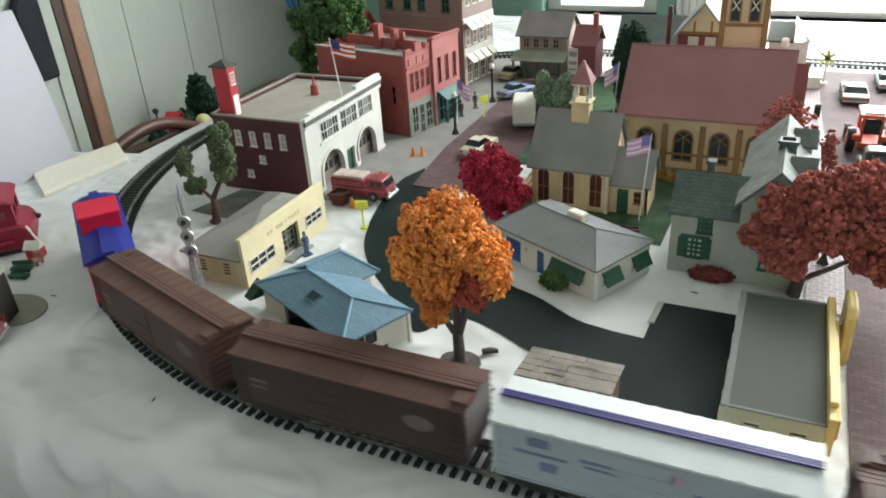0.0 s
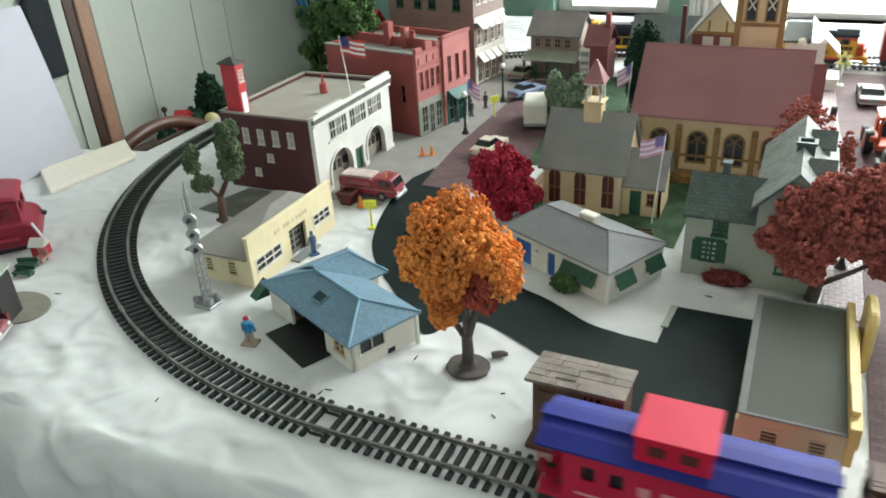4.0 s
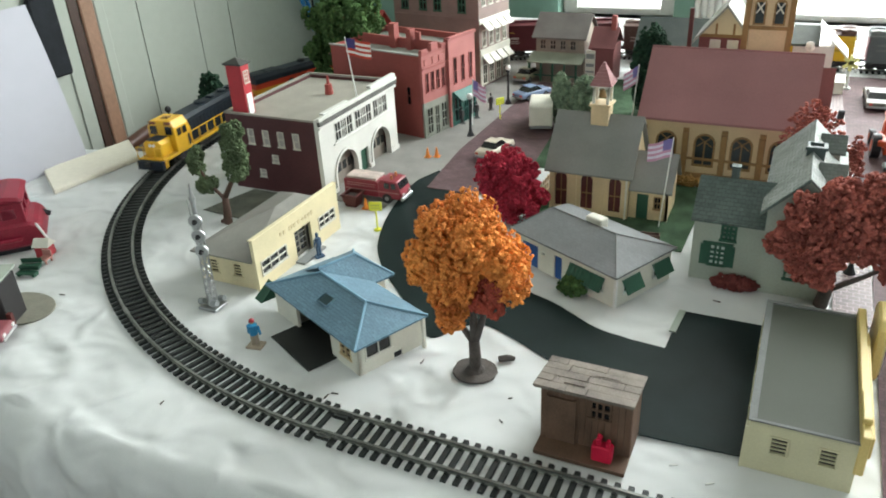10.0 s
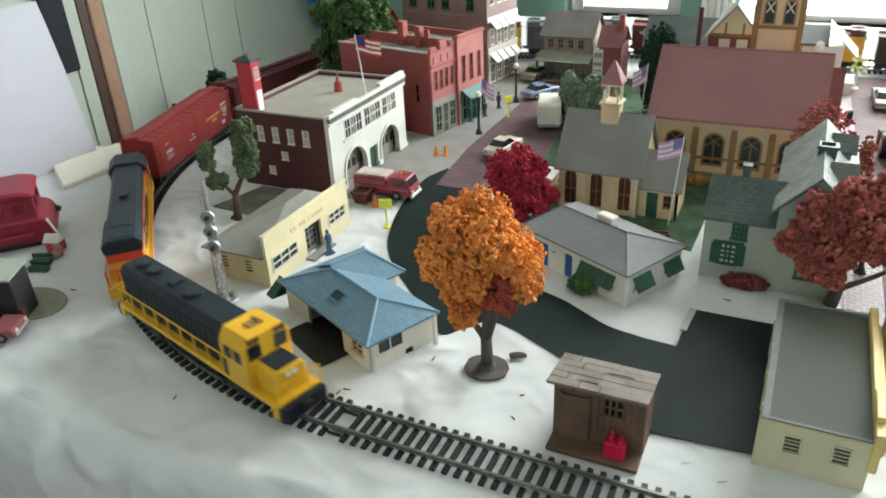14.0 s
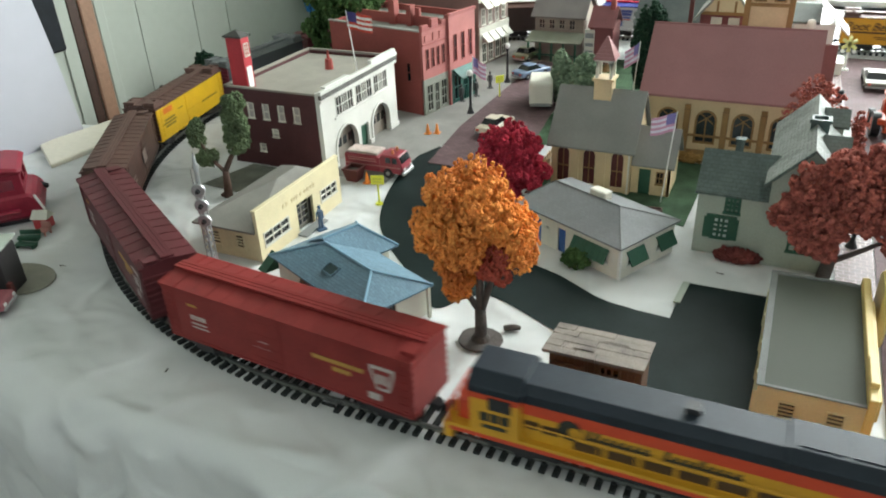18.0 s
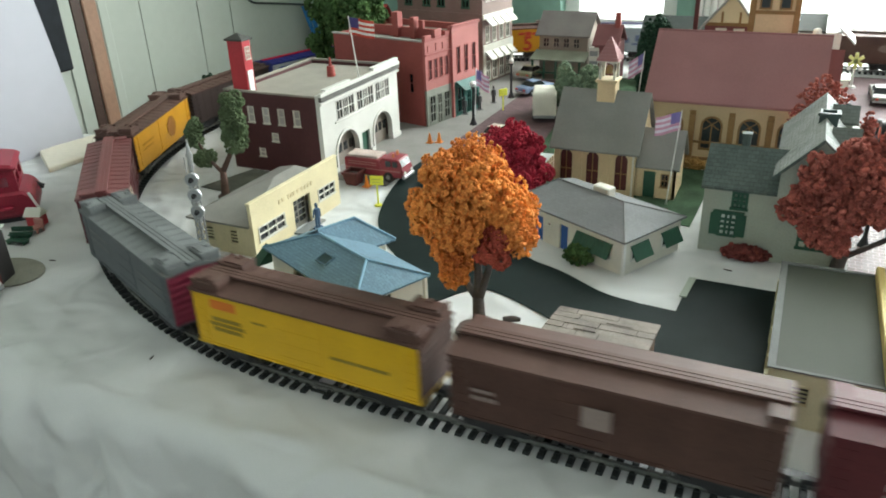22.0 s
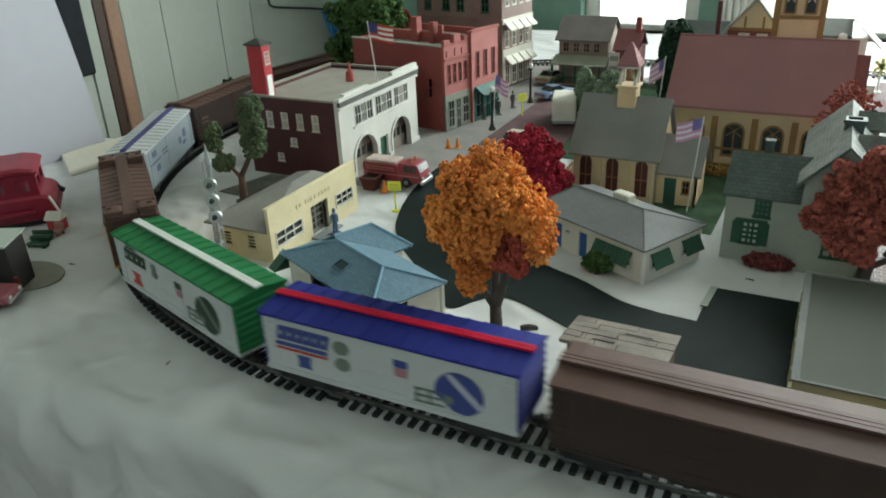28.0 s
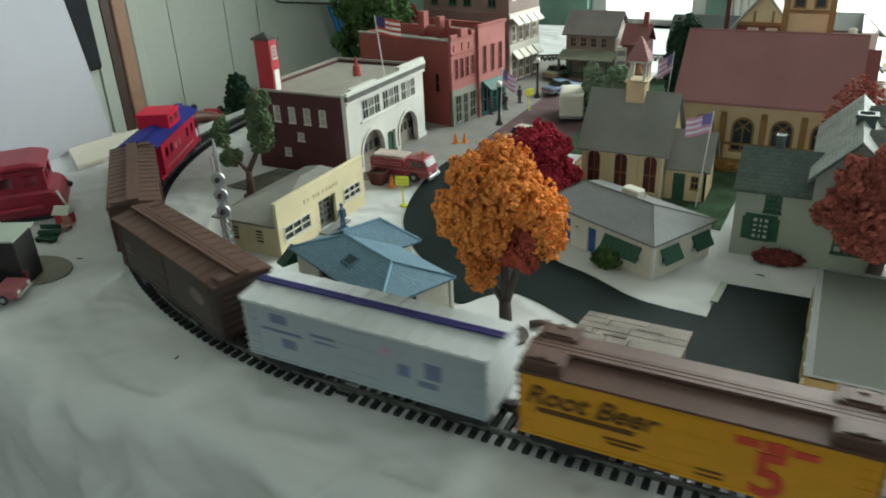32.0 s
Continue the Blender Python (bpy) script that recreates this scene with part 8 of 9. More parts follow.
def yellow_loco():
    t = thing("diesel_locomotive", 0, 0, label="yellow and dark blue road diesel locomotive with handrails", category="locomotive", group="locomotives")
    L = 185.0
    hb = L / 2 - 5
    zd = ZR + 11.5
    part("frame", Geo().box(-hb + 4, -14.5, zd - 3.2, hb - 4, 14.5, zd), LOCOYELLOW, t, "yellow walkway sill", bevel=0.3)
    part("long_hood", Geo().prism([(-10.5, zd), (10.5, zd), (10.5, zd + 24), (8, zd + 27.5), (-8, zd + 27.5), (-10.5, zd + 24)], -hb + 9, hb - 48, "x"), LOCOBLUE, t, "dark blue long hood", bevel=0.3)
    for k in range(16):
        u = -hb + 12 + k * 6.6
        for s in (-1, 1):
            part("hood_door", Geo().box(u, s * 10.7 - 0.2, zd + 3, u + 5.6, s * 10.7 + 0.2, zd + 21), LOCOBLUE, t)
    part("rear_hood_end", Geo().box(-hb + 8.2, -9, zd, -hb + 9, 9, zd + 24), LOCOYELLOW, t)
    for u, r in ((-hb + 22, 5.2), (-hb + 36, 5.2), (-hb + 78, 6.4)):
        f = part("roof_fan", Geo().tube((u, 0, zd + 27.4), (u, 0, zd + 29.8), r, r * 0.96, 20), LOCOBLUE, t)
        part("fan_grille", Geo().tube((u, 0, zd + 29.8), (u, 0, zd + 30.2), r * 0.7, r * 0.7, 16).tube((u, 0, zd + 30.2), (u, 0, zd + 30.8), 1.4, 1.2, 8), mat("fan_mesh", (0.035, 0.042, 0.048), 0.6, 0.2), f)
    part("exhaust", Geo().box(-hb + 56, -4, zd + 27.4, -hb + 62, 4, zd + 30), LOCOBLUE, t, bevel=0.4)
    # cab
    c0, c1 = hb - 50, hb - 27
    part("cab", Geo().prism([(-15, zd), (15, zd), (15, zd + 24), (11, zd + 30.5), (-11, zd + 30.5), (-15, zd + 24)], c0, c1, "x"), LOCOYELLOW, t, "yellow cab", bevel=0.4)
    for s in (-1, 1):
        a, b = sorted((s * 15, s * 15.3))
        for k in range(2):
            part("cab_window", Geo().box(c0 + 4 + k * 9, a, zd + 15, c0 + 10.5 + k * 9, b, zd + 22), DARKGLASS, t)
        part("cab_front_window", Geo().box(c1, min(s * 4.6, s * 12.6), zd + 17, c1 + 0.4, max(s * 4.6, s * 12.6), zd + 25.5), DARKGLASS, t)
    for s in (-1, 1):
        lo, hi = sorted((s * 10.5, s * 11.1))
        pts = [(c0, zd + 22), (c0 - 5, zd + 20), (c0 - 8, zd + 15), (c0 - 7.5, zd + 9), (c0 - 4, zd + 5), (c0 - 6, zd + 1), (c0, zd + 1)]
        part("hood_flare", Geo().prism(pts, lo, hi, "y"), LOCOYELLOW, t, "yellow curved paint edge on the hood")
        lo, hi = sorted((s * 14.2, s * 15.2))
        part("cab_recess", Geo().prism([(c0 + 0.6, zd + 1), (c0 + 4, zd + 1), (c0 + 4, zd + 11), (c0 + 2.4, zd + 13), (c0 + 0.6, zd + 11)], lo, hi, "y"), LOCOBLUE, t)
    part("number_board", Geo().box(c1 - 1, -12, zd + 27, c1 + 1, -5, zd + 30).box(c1 - 1, 5, zd + 27, c1 + 1, 12, zd + 30), mat("brown_board", (0.16, 0.05, 0.02), 0.5), t)
    part("roof_horn", Geo().tube((c0 + 8, 3, zd + 31.5), (c0 + 15, 3, zd + 31.5), 0.8, 1.6, 8).box(c0 + 9, -4, zd + 30.4, c0 + 15, 4, zd + 31.4), BROWNTRIM, t)
    part("nose", Geo().prism([(-10, zd), (10, zd), (10, zd + 13), (7.5, zd + 16), (-7.5, zd + 16), (-10, zd + 13)], c1, hb - 9, "x"), LOCOYELLOW, t, bevel=0.8)
    part("nose_top", Geo().box(c1 + 1, -7.2, zd + 16, hb - 10.5, 7.2, zd + 16.5), LOCOBLUE, t, "dark anti-glare nose top")
    part("headlight", Geo().tube((hb - 9, -2, zd + 12), (hb - 8.2, -2, zd + 12), 1.6, 1.6, 10).tube((hb - 9, 2, zd + 12), (hb - 8.2, 2, zd + 12), 1.6, 1.6, 10), WHITE, t)
    for s in (-1, 1):
        u = s * (hb - 3)
        a, b = sorted((s * (hb - 5), s * hb))
        part("pilot", Geo().box(a, -14.5, ZR + 1.6, b, 14.5, zd - 1), LOCOBLUE, t, "dark blue pilot", bevel=0.4)
        part("step", Geo().box(min(s * (hb - 9), s * (hb - 4)), -14.8, ZR + 3, max(s * (hb - 9), s * (hb - 4)), -12, zd - 3).box(min(s * (hb - 9), s * (hb - 4)), 12, ZR + 3, max(s * (hb - 9), s * (hb - 4)), 14.8, zd - 3), LOCOYELLOW, t)
        g = Geo()
        for v in (-13.8, 13.8, -6, 6):
            g.tube((u, v, zd), (u, v, zd + 12), 0.55, 0.55, 6)
        g.tube((u, -13.8, zd + 12), (u, -6, zd + 12), 0.55, 0.55, 6).tube((u, 6, zd + 12), (u, 13.8, zd + 12), 0.55, 0.55, 6)
        part("end_rail", g, LOCOYELLOW, t)
    for s in (-1, 1):
        g = Geo().tube((-hb + 8, s * 14, zd + 12), (c0 - 2, s * 14, zd + 12), 0.55, 0.55, 6)
        n = 9
        for k in range(n):
            u = -hb + 9 + (c0 + hb - 12) * k / (n - 1)
            g.box(u - 0.6, s * 14 - 0.5, zd, u + 0.6, s * 14 + 0.5, zd + 12)
        part("handrail", g, LOCOYELLOW, t, "yellow handrail")
    part("fuel_tank", Geo().prism([(-13, ZR + 8), (-13, ZR + 4), (-9, ZR + 2.4), (9, ZR + 2.4), (13, ZR + 4), (13, ZR + 8)], -22, 22, "x"), BLACK, t, bevel=0.4)
    coupler(t, L)
    tr = [truck(t, 48, wheel=5.6, base=15), truck(t, -48, wheel=5.6, base=15)]
    return t, tr, 48


def chessie_loco():
    t = thing("diesel_locomotive", 0, 0, label="yellow, vermilion and dark blue hood diesel locomotive", category="locomotive", group="locomotives")
    L = 205.0
    hb = L / 2 - 5
    zd = ZR + 11.5
    part("frame", Geo().box(-hb + 3, -14.5, zd - 4.5, hb - 3, 14.5, zd), VERMILION, t, "vermilion side sill", bevel=0.3)
    h0, h1 = -hb + 38, hb - 8
    part("hood_side", Geo().box(h0, -11.5, zd, h1, 11.5, zd + 14), CHESYELLOW, t)
    part("hood_band", Geo().box(h0, -11.6, zd + 14, h1, 11.6, zd + 20), VERMILION, t, "vermilion band")
    part("hood_top", Geo().prism([(-11.8, zd + 20), (11.8, zd + 20), (11.8, zd + 25), (8.5, zd + 29), (-8.5, zd + 29), (-11.8, zd + 25)], h0, h1, "x"), LOCOBLUE, t, "dark blue hood top", bevel=0.3)
    part("radiator", Geo().prism([(-12.6, zd + 21), (12.6, zd + 21), (13.2, zd + 26), (9, zd + 30.2), (-9, zd + 30.2), (-13.2, zd + 26)], h1 - 42, h1 - 0.5, "x"), LOCOBLUE, t, bevel=0.3)
    part("radiator_top", Geo().box(h1 - 38, -7, zd + 30.2, h1 - 22, 7, zd + 30.7).box(h1 - 20, -7, zd + 30.2, h1 - 4, 7, zd + 30.7), LOCOBLUE, t)
    part("exhaust", Geo().box(8, -3, zd + 29, 14, 3, zd + 32), BLACK, t)
    # round mark with a bite, script-like strokes, dark grilles
    def strokes(u0, count, tall):
        out = []
        for k in range(count):
            u, h = u0 + k * 3.5, 5.4 if k in tall else 3.6
            out.append([(u, zd + 8.6), (u + 1.9, zd + 8.6), (u + 2.9, zd + 8.6 + h), (u + 1.0, zd + 8.6 + h)])
            out.append([(u + 1.4, zd + 8.6), (u + 3.8, zd + 9.6), (u + 3.9, zd + 10.4), (u + 1.6, zd + 9.6)])
        return out
    u = h0 + 12
    for pts in strokes(u + 17, 8, (0, 1)) + strokes(u + 50, 9, (0, 4)):
        for q in (-1, 1):
            lo, hi = sorted((q * 11.5, q * 11.85))
            part("lettering_stroke", Geo().prism([(-q * a, b) for a, b in pts], lo, hi, "y"), PRINTBLACK, t)
    disc_panel(t, u + 10, zd + 11.4, 5.4, PRINTBLACK, 11.5, 0.4)
    disc_panel(t, u + 12.4, zd + 10.8, 2.8, CHESYELLOW, 11.8, 0.4, name="emblem_bite")
    GB = mat("grille_brown", (0.07, 0.035, 0.012), 0.6, 0.2)
    side_panel(t, [(h0 + 1, zd + 6.4, h0 + 8, zd + 11), (h0 + 9.5, zd + 5.8, h0 + 17, zd + 10.4)], GB, 11.5, "grille")
    side_panel(t, [(h0 + 24 + k * 15, zd + 1.4, h0 + 37 + k * 15, zd + 6.2) for k in range(6)] + [(h1 - 24, zd + 2, h1 - 4, zd + 10)], GB, 11.5, "grille")
    part("sill_stripe", Geo().box(-hb + 3, -14.7, zd - 1.6, hb - 3, 14.7, zd + 0.2), CHESYELLOW, t, "yellow sill stripe")
    # cab at the rear
    c0, c1 = -hb + 14, h0
    part("cab", Geo().box(c0, -14.8, zd, c1, 14.8, zd + 19), CHESYELLOW, t)
    part("cab_band", Geo().box(c0, -14.9, zd + 19, c1, 14.9, zd + 22), VERMILION, t)
    part("cab_roof", Geo().prism([(-15, zd + 22), (15, zd + 22), (15, zd + 26), (9, zd + 31.5), (-9, zd + 31.5), (-15, zd + 26)], c0 - 1, c1 + 0.5, "x"), LOCOBLUE, t, bevel=0.4)
    for s in (-1, 1):
        a, b = sorted((s * 14.8, s * 15.1))
        part("cab_window", Geo().box(c0 + 9, a, zd + 14, c1 - 4, b, zd + 21), DARKGLASS, t)
        side_w = bars(c0 + 5, zd + 6.5, 3, 4.2, 4.6, 0.8)
        part("cab_lettering", Geo().box(side_w[0][0], a, zd + 7, side_w[0][2], b, zd + 12).box(side_w[1][0], a, zd + 7, side_w[1][2], b, zd + 12).box(side_w[2][0], a, zd + 7, side_w[2][2], b, zd + 12).box(c0 + 6, a, zd + 3, c1 - 6, b, zd + 5), PRINTBLACK, t)
    part("nose", Geo().prism([(-10, zd), (10, zd), (10, zd + 12), (7, zd + 15), (-7, zd + 15), (-10, zd + 12)], -hb + 6, c0, "x"), VERMILION, t, bevel=0.6)
    part("nose_band", Geo().box(-hb + 5.4, -8, zd, -hb + 6, 8, zd + 7), CHESYELLOW, t)
    part("hood_end", Geo().box(h1, -10.5, zd, h1 + 0.8, 10.5, zd + 14), CHESYELLOW, t)
    for s in (-1, 1):
        u = s * (hb - 3)
        a, b = sorted((s * (hb - 5), s * hb))
        part("pilot", Geo().box(a, -14.5, ZR + 2, b, 14.5, zd - 0.5), CHESYELLOW, t, bevel=0.4)
        g = Geo()
        for v in (-13.8, 13.8, -6, 6):
            g.tube((u, v, zd), (u, v, zd + 11), 0.6, 0.6, 6)
        g.tube((u, -13.8, zd + 11), (u, 13.8, zd + 11), 0.6, 0.6, 6)
        part("end_rail", g, VERMILION, t)
        g = Geo().tube((h0 + 2, s * 14, zd + 10), (h1, s * 14, zd + 10), 0.35, 0.35, 6)
        for k in range(10):
            q = h0 + 3 + (h1 - h0 - 4) * k / 9
            g.tube((q, s * 14, zd), (q, s * 14, zd + 10), 0.3, 0.3, 5)
        part("handrail", g, CHESYELLOW, t)
    part("fuel_tank", Geo().prism([(-13, ZR + 8), (-13, ZR + 4), (-9, ZR + 2.4), (9, ZR + 2.4), (13, ZR + 4), (13, ZR + 8)], -26, 26, "x"), BLACK, t, bevel=0.4)
    coupler(t, L)
    tr = [truck(t, 58, wheel=5.6, base=15), truck(t, -58, wheel=5.6, base=15)]
    return t, tr, 58


def caboose():
    t = thing("caboose", 0, 0, label="red caboose with blue roof and red cupola", category="caboose")
    L = 125.0
    hb = L / 2 - 5
    z0, z1 = ZR + 9, ZR + 36
    b0 = hb - 11
    side = []
    for u in (-38, -26, 20, 34):
        side.append((b0 + u, 12, b0 + u + 6, 20))
    for s in (-1, 1):
        g = Geo().wall((-b0, -15.5, z0), (1, 0), 2 * b0, z1 - z0, 1.2, side) if s < 0 else Geo().wall((b0, 15.5, z0), (-1, 0), 2 * b0, z1 - z0, 1.2, side)
        part("side_wall", g, CABRED, t)
        part("end_wall", Geo().box(min(s * b0, s * (b0 - 1.2)), -14.3, z0, max(s * b0, s * (b0 - 1.2)), 14.3, z1), CABRED, t)
        part("end_door", Geo().box(min(s * b0, s * (b0 + 0.5)), -4, z0, max(s * b0, s * (b0 + 0.5)), 4, z0 + 21), DARKWOOD, t)
    part("inner_dark", Geo().box(-b0 + 2, -13.5, z0, b0 - 2, 13.5, z1 - 1), BLACK, t)
    part("floor_sill", Geo().box(-hb, -15.8, z0 - 2, hb, 15.8, z0), CABRED, t)
    part("roof", Geo().prism([(-17, z1 - 0.5), (-17, z1 + 0.8), (-9, z1 + 4), (0, z1 + 5.2), (9, z1 + 4), (17, z1 + 0.8), (17, z1 - 0.5)], -hb - 1, hb + 1, "x"), CARBLUE, t, "royal blue roof")
    part("roof_walk", Geo().box(-hb - 2, -3.5, z1 + 5.4, -17, 3.5, z1 + 6.4), CARBLUE, t)
    part("roof_walk", Geo().box(13, -3.5, z1 + 5.4, hb + 2, 3.5, z1 + 6.4), CARBLUE, t)
    cu = part("cupola", Geo().box(-17, -13.5, z1 + 2, 13, 13.5, z1 + 14), BRIGHTRED, t, "bright red cupola", bevel=0.4)
    part("cupola_roof", Geo().box(-18, -14.5, z1 + 14, 14, 14.5, z1 + 15.6), BRIGHTRED, cu, bevel=0.3)
    for s in (-1, 1):
        for k in range(2):
            part("cupola_window", Geo().box(-12 + k * 13, min(s * 13.5, s * 13.8), z1 + 6.5, -5 + k * 13, max(s * 13.5, s * 13.8), z1 + 11.5), DARKWOOD, cu)
    side_panel(t, [(-b0 + 6, z0 + 3.6, b0 - 10, z0 + 5.0)] + bars(-14, z0 + 12, 2, 5, 5, 5), mat("pink_print", (0.56, 0.22, 0.24), 0.6), 15.5, "lettering_bars")
    for s in (-1, 1):
        g = Geo()
        for v in (-14.5, -7, 7, 14.5):
            g.tube((s * (hb - 1), v, z0), (s * (hb - 1), v, z0 + (26 if abs(v) > 10 else 10)), 0.5, 0.5, 6)
        g.tube((s * (hb - 1), -14.5, z0 + 10), (s * (hb - 1), 14.5, z0 + 10), 0.5, 0.5, 6)
        part("end_rail", g, CABRED, t)
        for q in (-15.5, 13):
            part("step", Geo().box(min(s * (hb - 7), s * hb), q, ZR + 2.5, max(s * (hb - 7), s * hb), q + 2.5, z0 - 2), BLACK, t)
    part("underframe", Geo().box(-hb + 4, -5, ZR + 5.5, hb - 4, 5, z0 - 2).box(-12, -11, ZR + 3.6, 10, 11, z0 - 2), BLACK, t)
    coupler(t, L)
    tr = [truck(t, 34), truck(t, -34)]
    return t, tr, 34


def lettering(parent, words, u, z, size, material, slant):
    """Printed words on both sides of a car, centred at u, the foot at height z."""
    cu = bpy.data.curves.new("lettering", "FONT")
    cu.body, cu.size, cu.extrude, cu.align_x, cu.shear, cu.offset = words, size * 0.001, 0.0002, "CENTER", slant, size * 0.00002
    tmp = bpy.data.objects.new("lettering", cu)
    scene.collection.objects.link(tmp)
    me = bpy.data.meshes.new_from_object(tmp.evaluated_get(bpy.context.evaluated_depsgraph_get()))
    bpy.data.objects.remove(tmp)
    me.materials.clear()
    me.materials.append(material)
    for s in (-1, 1):
        o = new("lettering", me)
        o.parent = parent
        o.matrix_basis = pose(-s * u * 0.001, s * 0.0164, z * 0.001, 90, 0, 0 if s < 0 else 180)


def build_train():
    add_car(yellow_loco(), 185.0)
    add_car(chessie_loco(), 205.0)
    # two long boxcars with keystones
    for m, n, lab in ((OXIDE, "boxcar", "long red oxide boxcar with a pale keystone"), (TUSCAN, "boxcar", "long dark tuscan boxcar with a pale keystone")):
        L = 175.0 if m is OXIDE else 178.0
        t = add_car(boxcar(n, L, m, m, lab, ribs=0), L)
        keystone(t, 64, Z0 + 19, 7)
        side_panel(t, [(22, Z0 + 18.6, 53, Z0 + 20.8), (34, Z0 + 14.2, 45, Z0 + 16.6), (-63, Z0 + 24.4, -56, Z0 + 25.8)], PRINTYEL, name="lettering_bars")
        side_panel(t, bars(-62, Z0 + 16, 4, 2.2, 2.8) + [(-62, Z0 + 13, -51, Z0 + 14), (-62, Z0 + 10.6, -50, Z0 + 11.4), (-13, Z0 + 16, -7, Z0 + 17), (-17, Z0 + 12.4, -5, Z0 + 13.6), (55, Z0 + 5, 62, Z0 + 9)], PRINTWHITE, name="white_bars")
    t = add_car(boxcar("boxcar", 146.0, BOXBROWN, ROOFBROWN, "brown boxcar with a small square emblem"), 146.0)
    side_panel(t, [(-8, Z0 + 12, 4, Z0 + 22)] + bars(-56, Z0 + 16, 3, 3, 1.6) + bars(-56, Z0 + 12, 4, 2.4, 2), mat("faded_print", (0.26, 0.2, 0.18), 0.6), W=17.2, name="emblem")
    t = add_car(boxcar("refrigerator_car", 146.0, CARYELLOW, ROOFBROWN, "yellow refrigerator car with brown roof and ends", end=BOXBROWN, reefer=True, hatches=True), 146.0)
    side_panel(t, [(-54, Z0 + 23, -38, Z0 + 28)], PRINTORANGE, name="orange_mark")
    side_panel(t, [(-54, Z0 + 16, -36, Z0 + 18), (-56, Z0 + 13, -34, Z0 + 15), (-54, Z0 + 10, -36, Z0 + 12), (18, Z0 + 12, 50, Z0 + 13.6), (-28, Z0 + 20, -20, Z0 + 21)], mat("olive_print", (0.24, 0.17, 0.02), 0.6), name="lettering_bars")
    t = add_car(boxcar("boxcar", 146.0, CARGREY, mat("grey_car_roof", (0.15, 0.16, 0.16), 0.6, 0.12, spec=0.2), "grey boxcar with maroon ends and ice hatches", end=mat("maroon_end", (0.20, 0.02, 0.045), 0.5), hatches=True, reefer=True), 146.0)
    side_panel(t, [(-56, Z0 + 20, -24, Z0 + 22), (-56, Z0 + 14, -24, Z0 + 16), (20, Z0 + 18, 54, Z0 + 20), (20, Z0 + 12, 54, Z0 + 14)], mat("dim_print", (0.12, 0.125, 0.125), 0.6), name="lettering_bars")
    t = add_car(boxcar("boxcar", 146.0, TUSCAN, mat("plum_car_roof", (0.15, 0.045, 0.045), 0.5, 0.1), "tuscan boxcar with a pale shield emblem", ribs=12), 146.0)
    buff = mat("buff_print", (0.36, 0.32, 0.24), 0.6, 0.12, 900, 60, 0.0)
    for q in (-1, 1):
        lo, hi = sorted((q * 16.6, q * 17.0))
        pts = [(-51, 28), (-48, 26.6), (-45, 28), (-42, 26.6), (-39, 28), (-38.6, 21), (-41, 16), (-45, 13.6), (-49, 16), (-51.4, 21)]
        k = part("shield", Geo().prism([(-q * a, Z0 + b) for a, b in pts], lo, hi, "y"), buff, t, "buff shield emblem")
        part("ribbon", Geo().prism([(-q * a, Z0 + b) for a, b in ((-55, 20.4), (-35, 20.4), (-34, 24), (-37, 24), (-38, 23.2), (-52, 23.2), (-53, 24), (-56, 24))], lo + q * 0.3, hi + q * 0.3, "y"), buff, k)
        part("shield_eye", Geo().prism([(-q * a, Z0 + b) for a, b in ((-47.6, 24.2), (-42.4, 24.2), (-43.4, 26.4), (-46.6, 26.4))], lo + q * 0.5, hi + q * 0.5, "y"), TUSCAN, k)
    side_panel(t, [(-50, Z0 + 9.6, -40, Z0 + 11), (-50, Z0 + 6.8, -40, Z0 + 8)], buff, W=16.5, name="lettering_bars")
    side_panel(t, [(18, Z0 + 21, 45, Z0 + 23.4), (22, Z0 + 13, 42, Z0 + 15.6), (30, Z0 + 17.4, 34, Z0 + 19.4)], mat("dim_buff_print", (0.20, 0.145, 0.125), 0.6), W=16.5, name="lettering_bars")
    t = add_car(boxcar("refrigerator_car", 146.0, CARAMBER, ROOFBROWN, "amber refrigerator car with a brown round emblem", end=DARKBROWN, reefer=True, hatches=True), 146.0)
    disc_panel(t, 14, Z0 + 17, 9.5, mat("sepia_mark", (0.28, 0.11, 0.02), 0.6), W=16.8)
    side_panel(t, [(-50, Z0 + 18, -26, Z0 + 19.4), (-50, Z0 + 14, -30, Z0 + 15)], mat("sepia_print", (0.42, 0.2, 0.015), 0.6), name="lettering_bars")
    t = add_car(boxcar("boxcar", 146.0, DARKBROWN, ROOFBROWN, "plain dark brown boxcar", ribs=12), 146.0)
    # two white sided team cars
    for body, strip, dark, lab in ((CARBLUE, BRIGHTRED, CARBLUE, "white sided boxcar with royal blue roof and red roof walk"), (CARGREEN, WHITE, PRINTBLACK, "white sided boxcar with green roof and white roof walk")):
        t = add_car(boxcar("boxcar", 146.0, CARWHITE, body, lab, end=body, strip=strip, reefer=True), 146.0)
        blue = strip is BRIGHTRED
        ink = mat("royal_print", (0.045, 0.07, 0.26), 0.5, 0.1) if blue else mat("green_print", (0.02, 0.05, 0.03), 0.6)
        grey = mat("grey_green_print", (0.16, 0.2, 0.17), 0.6)
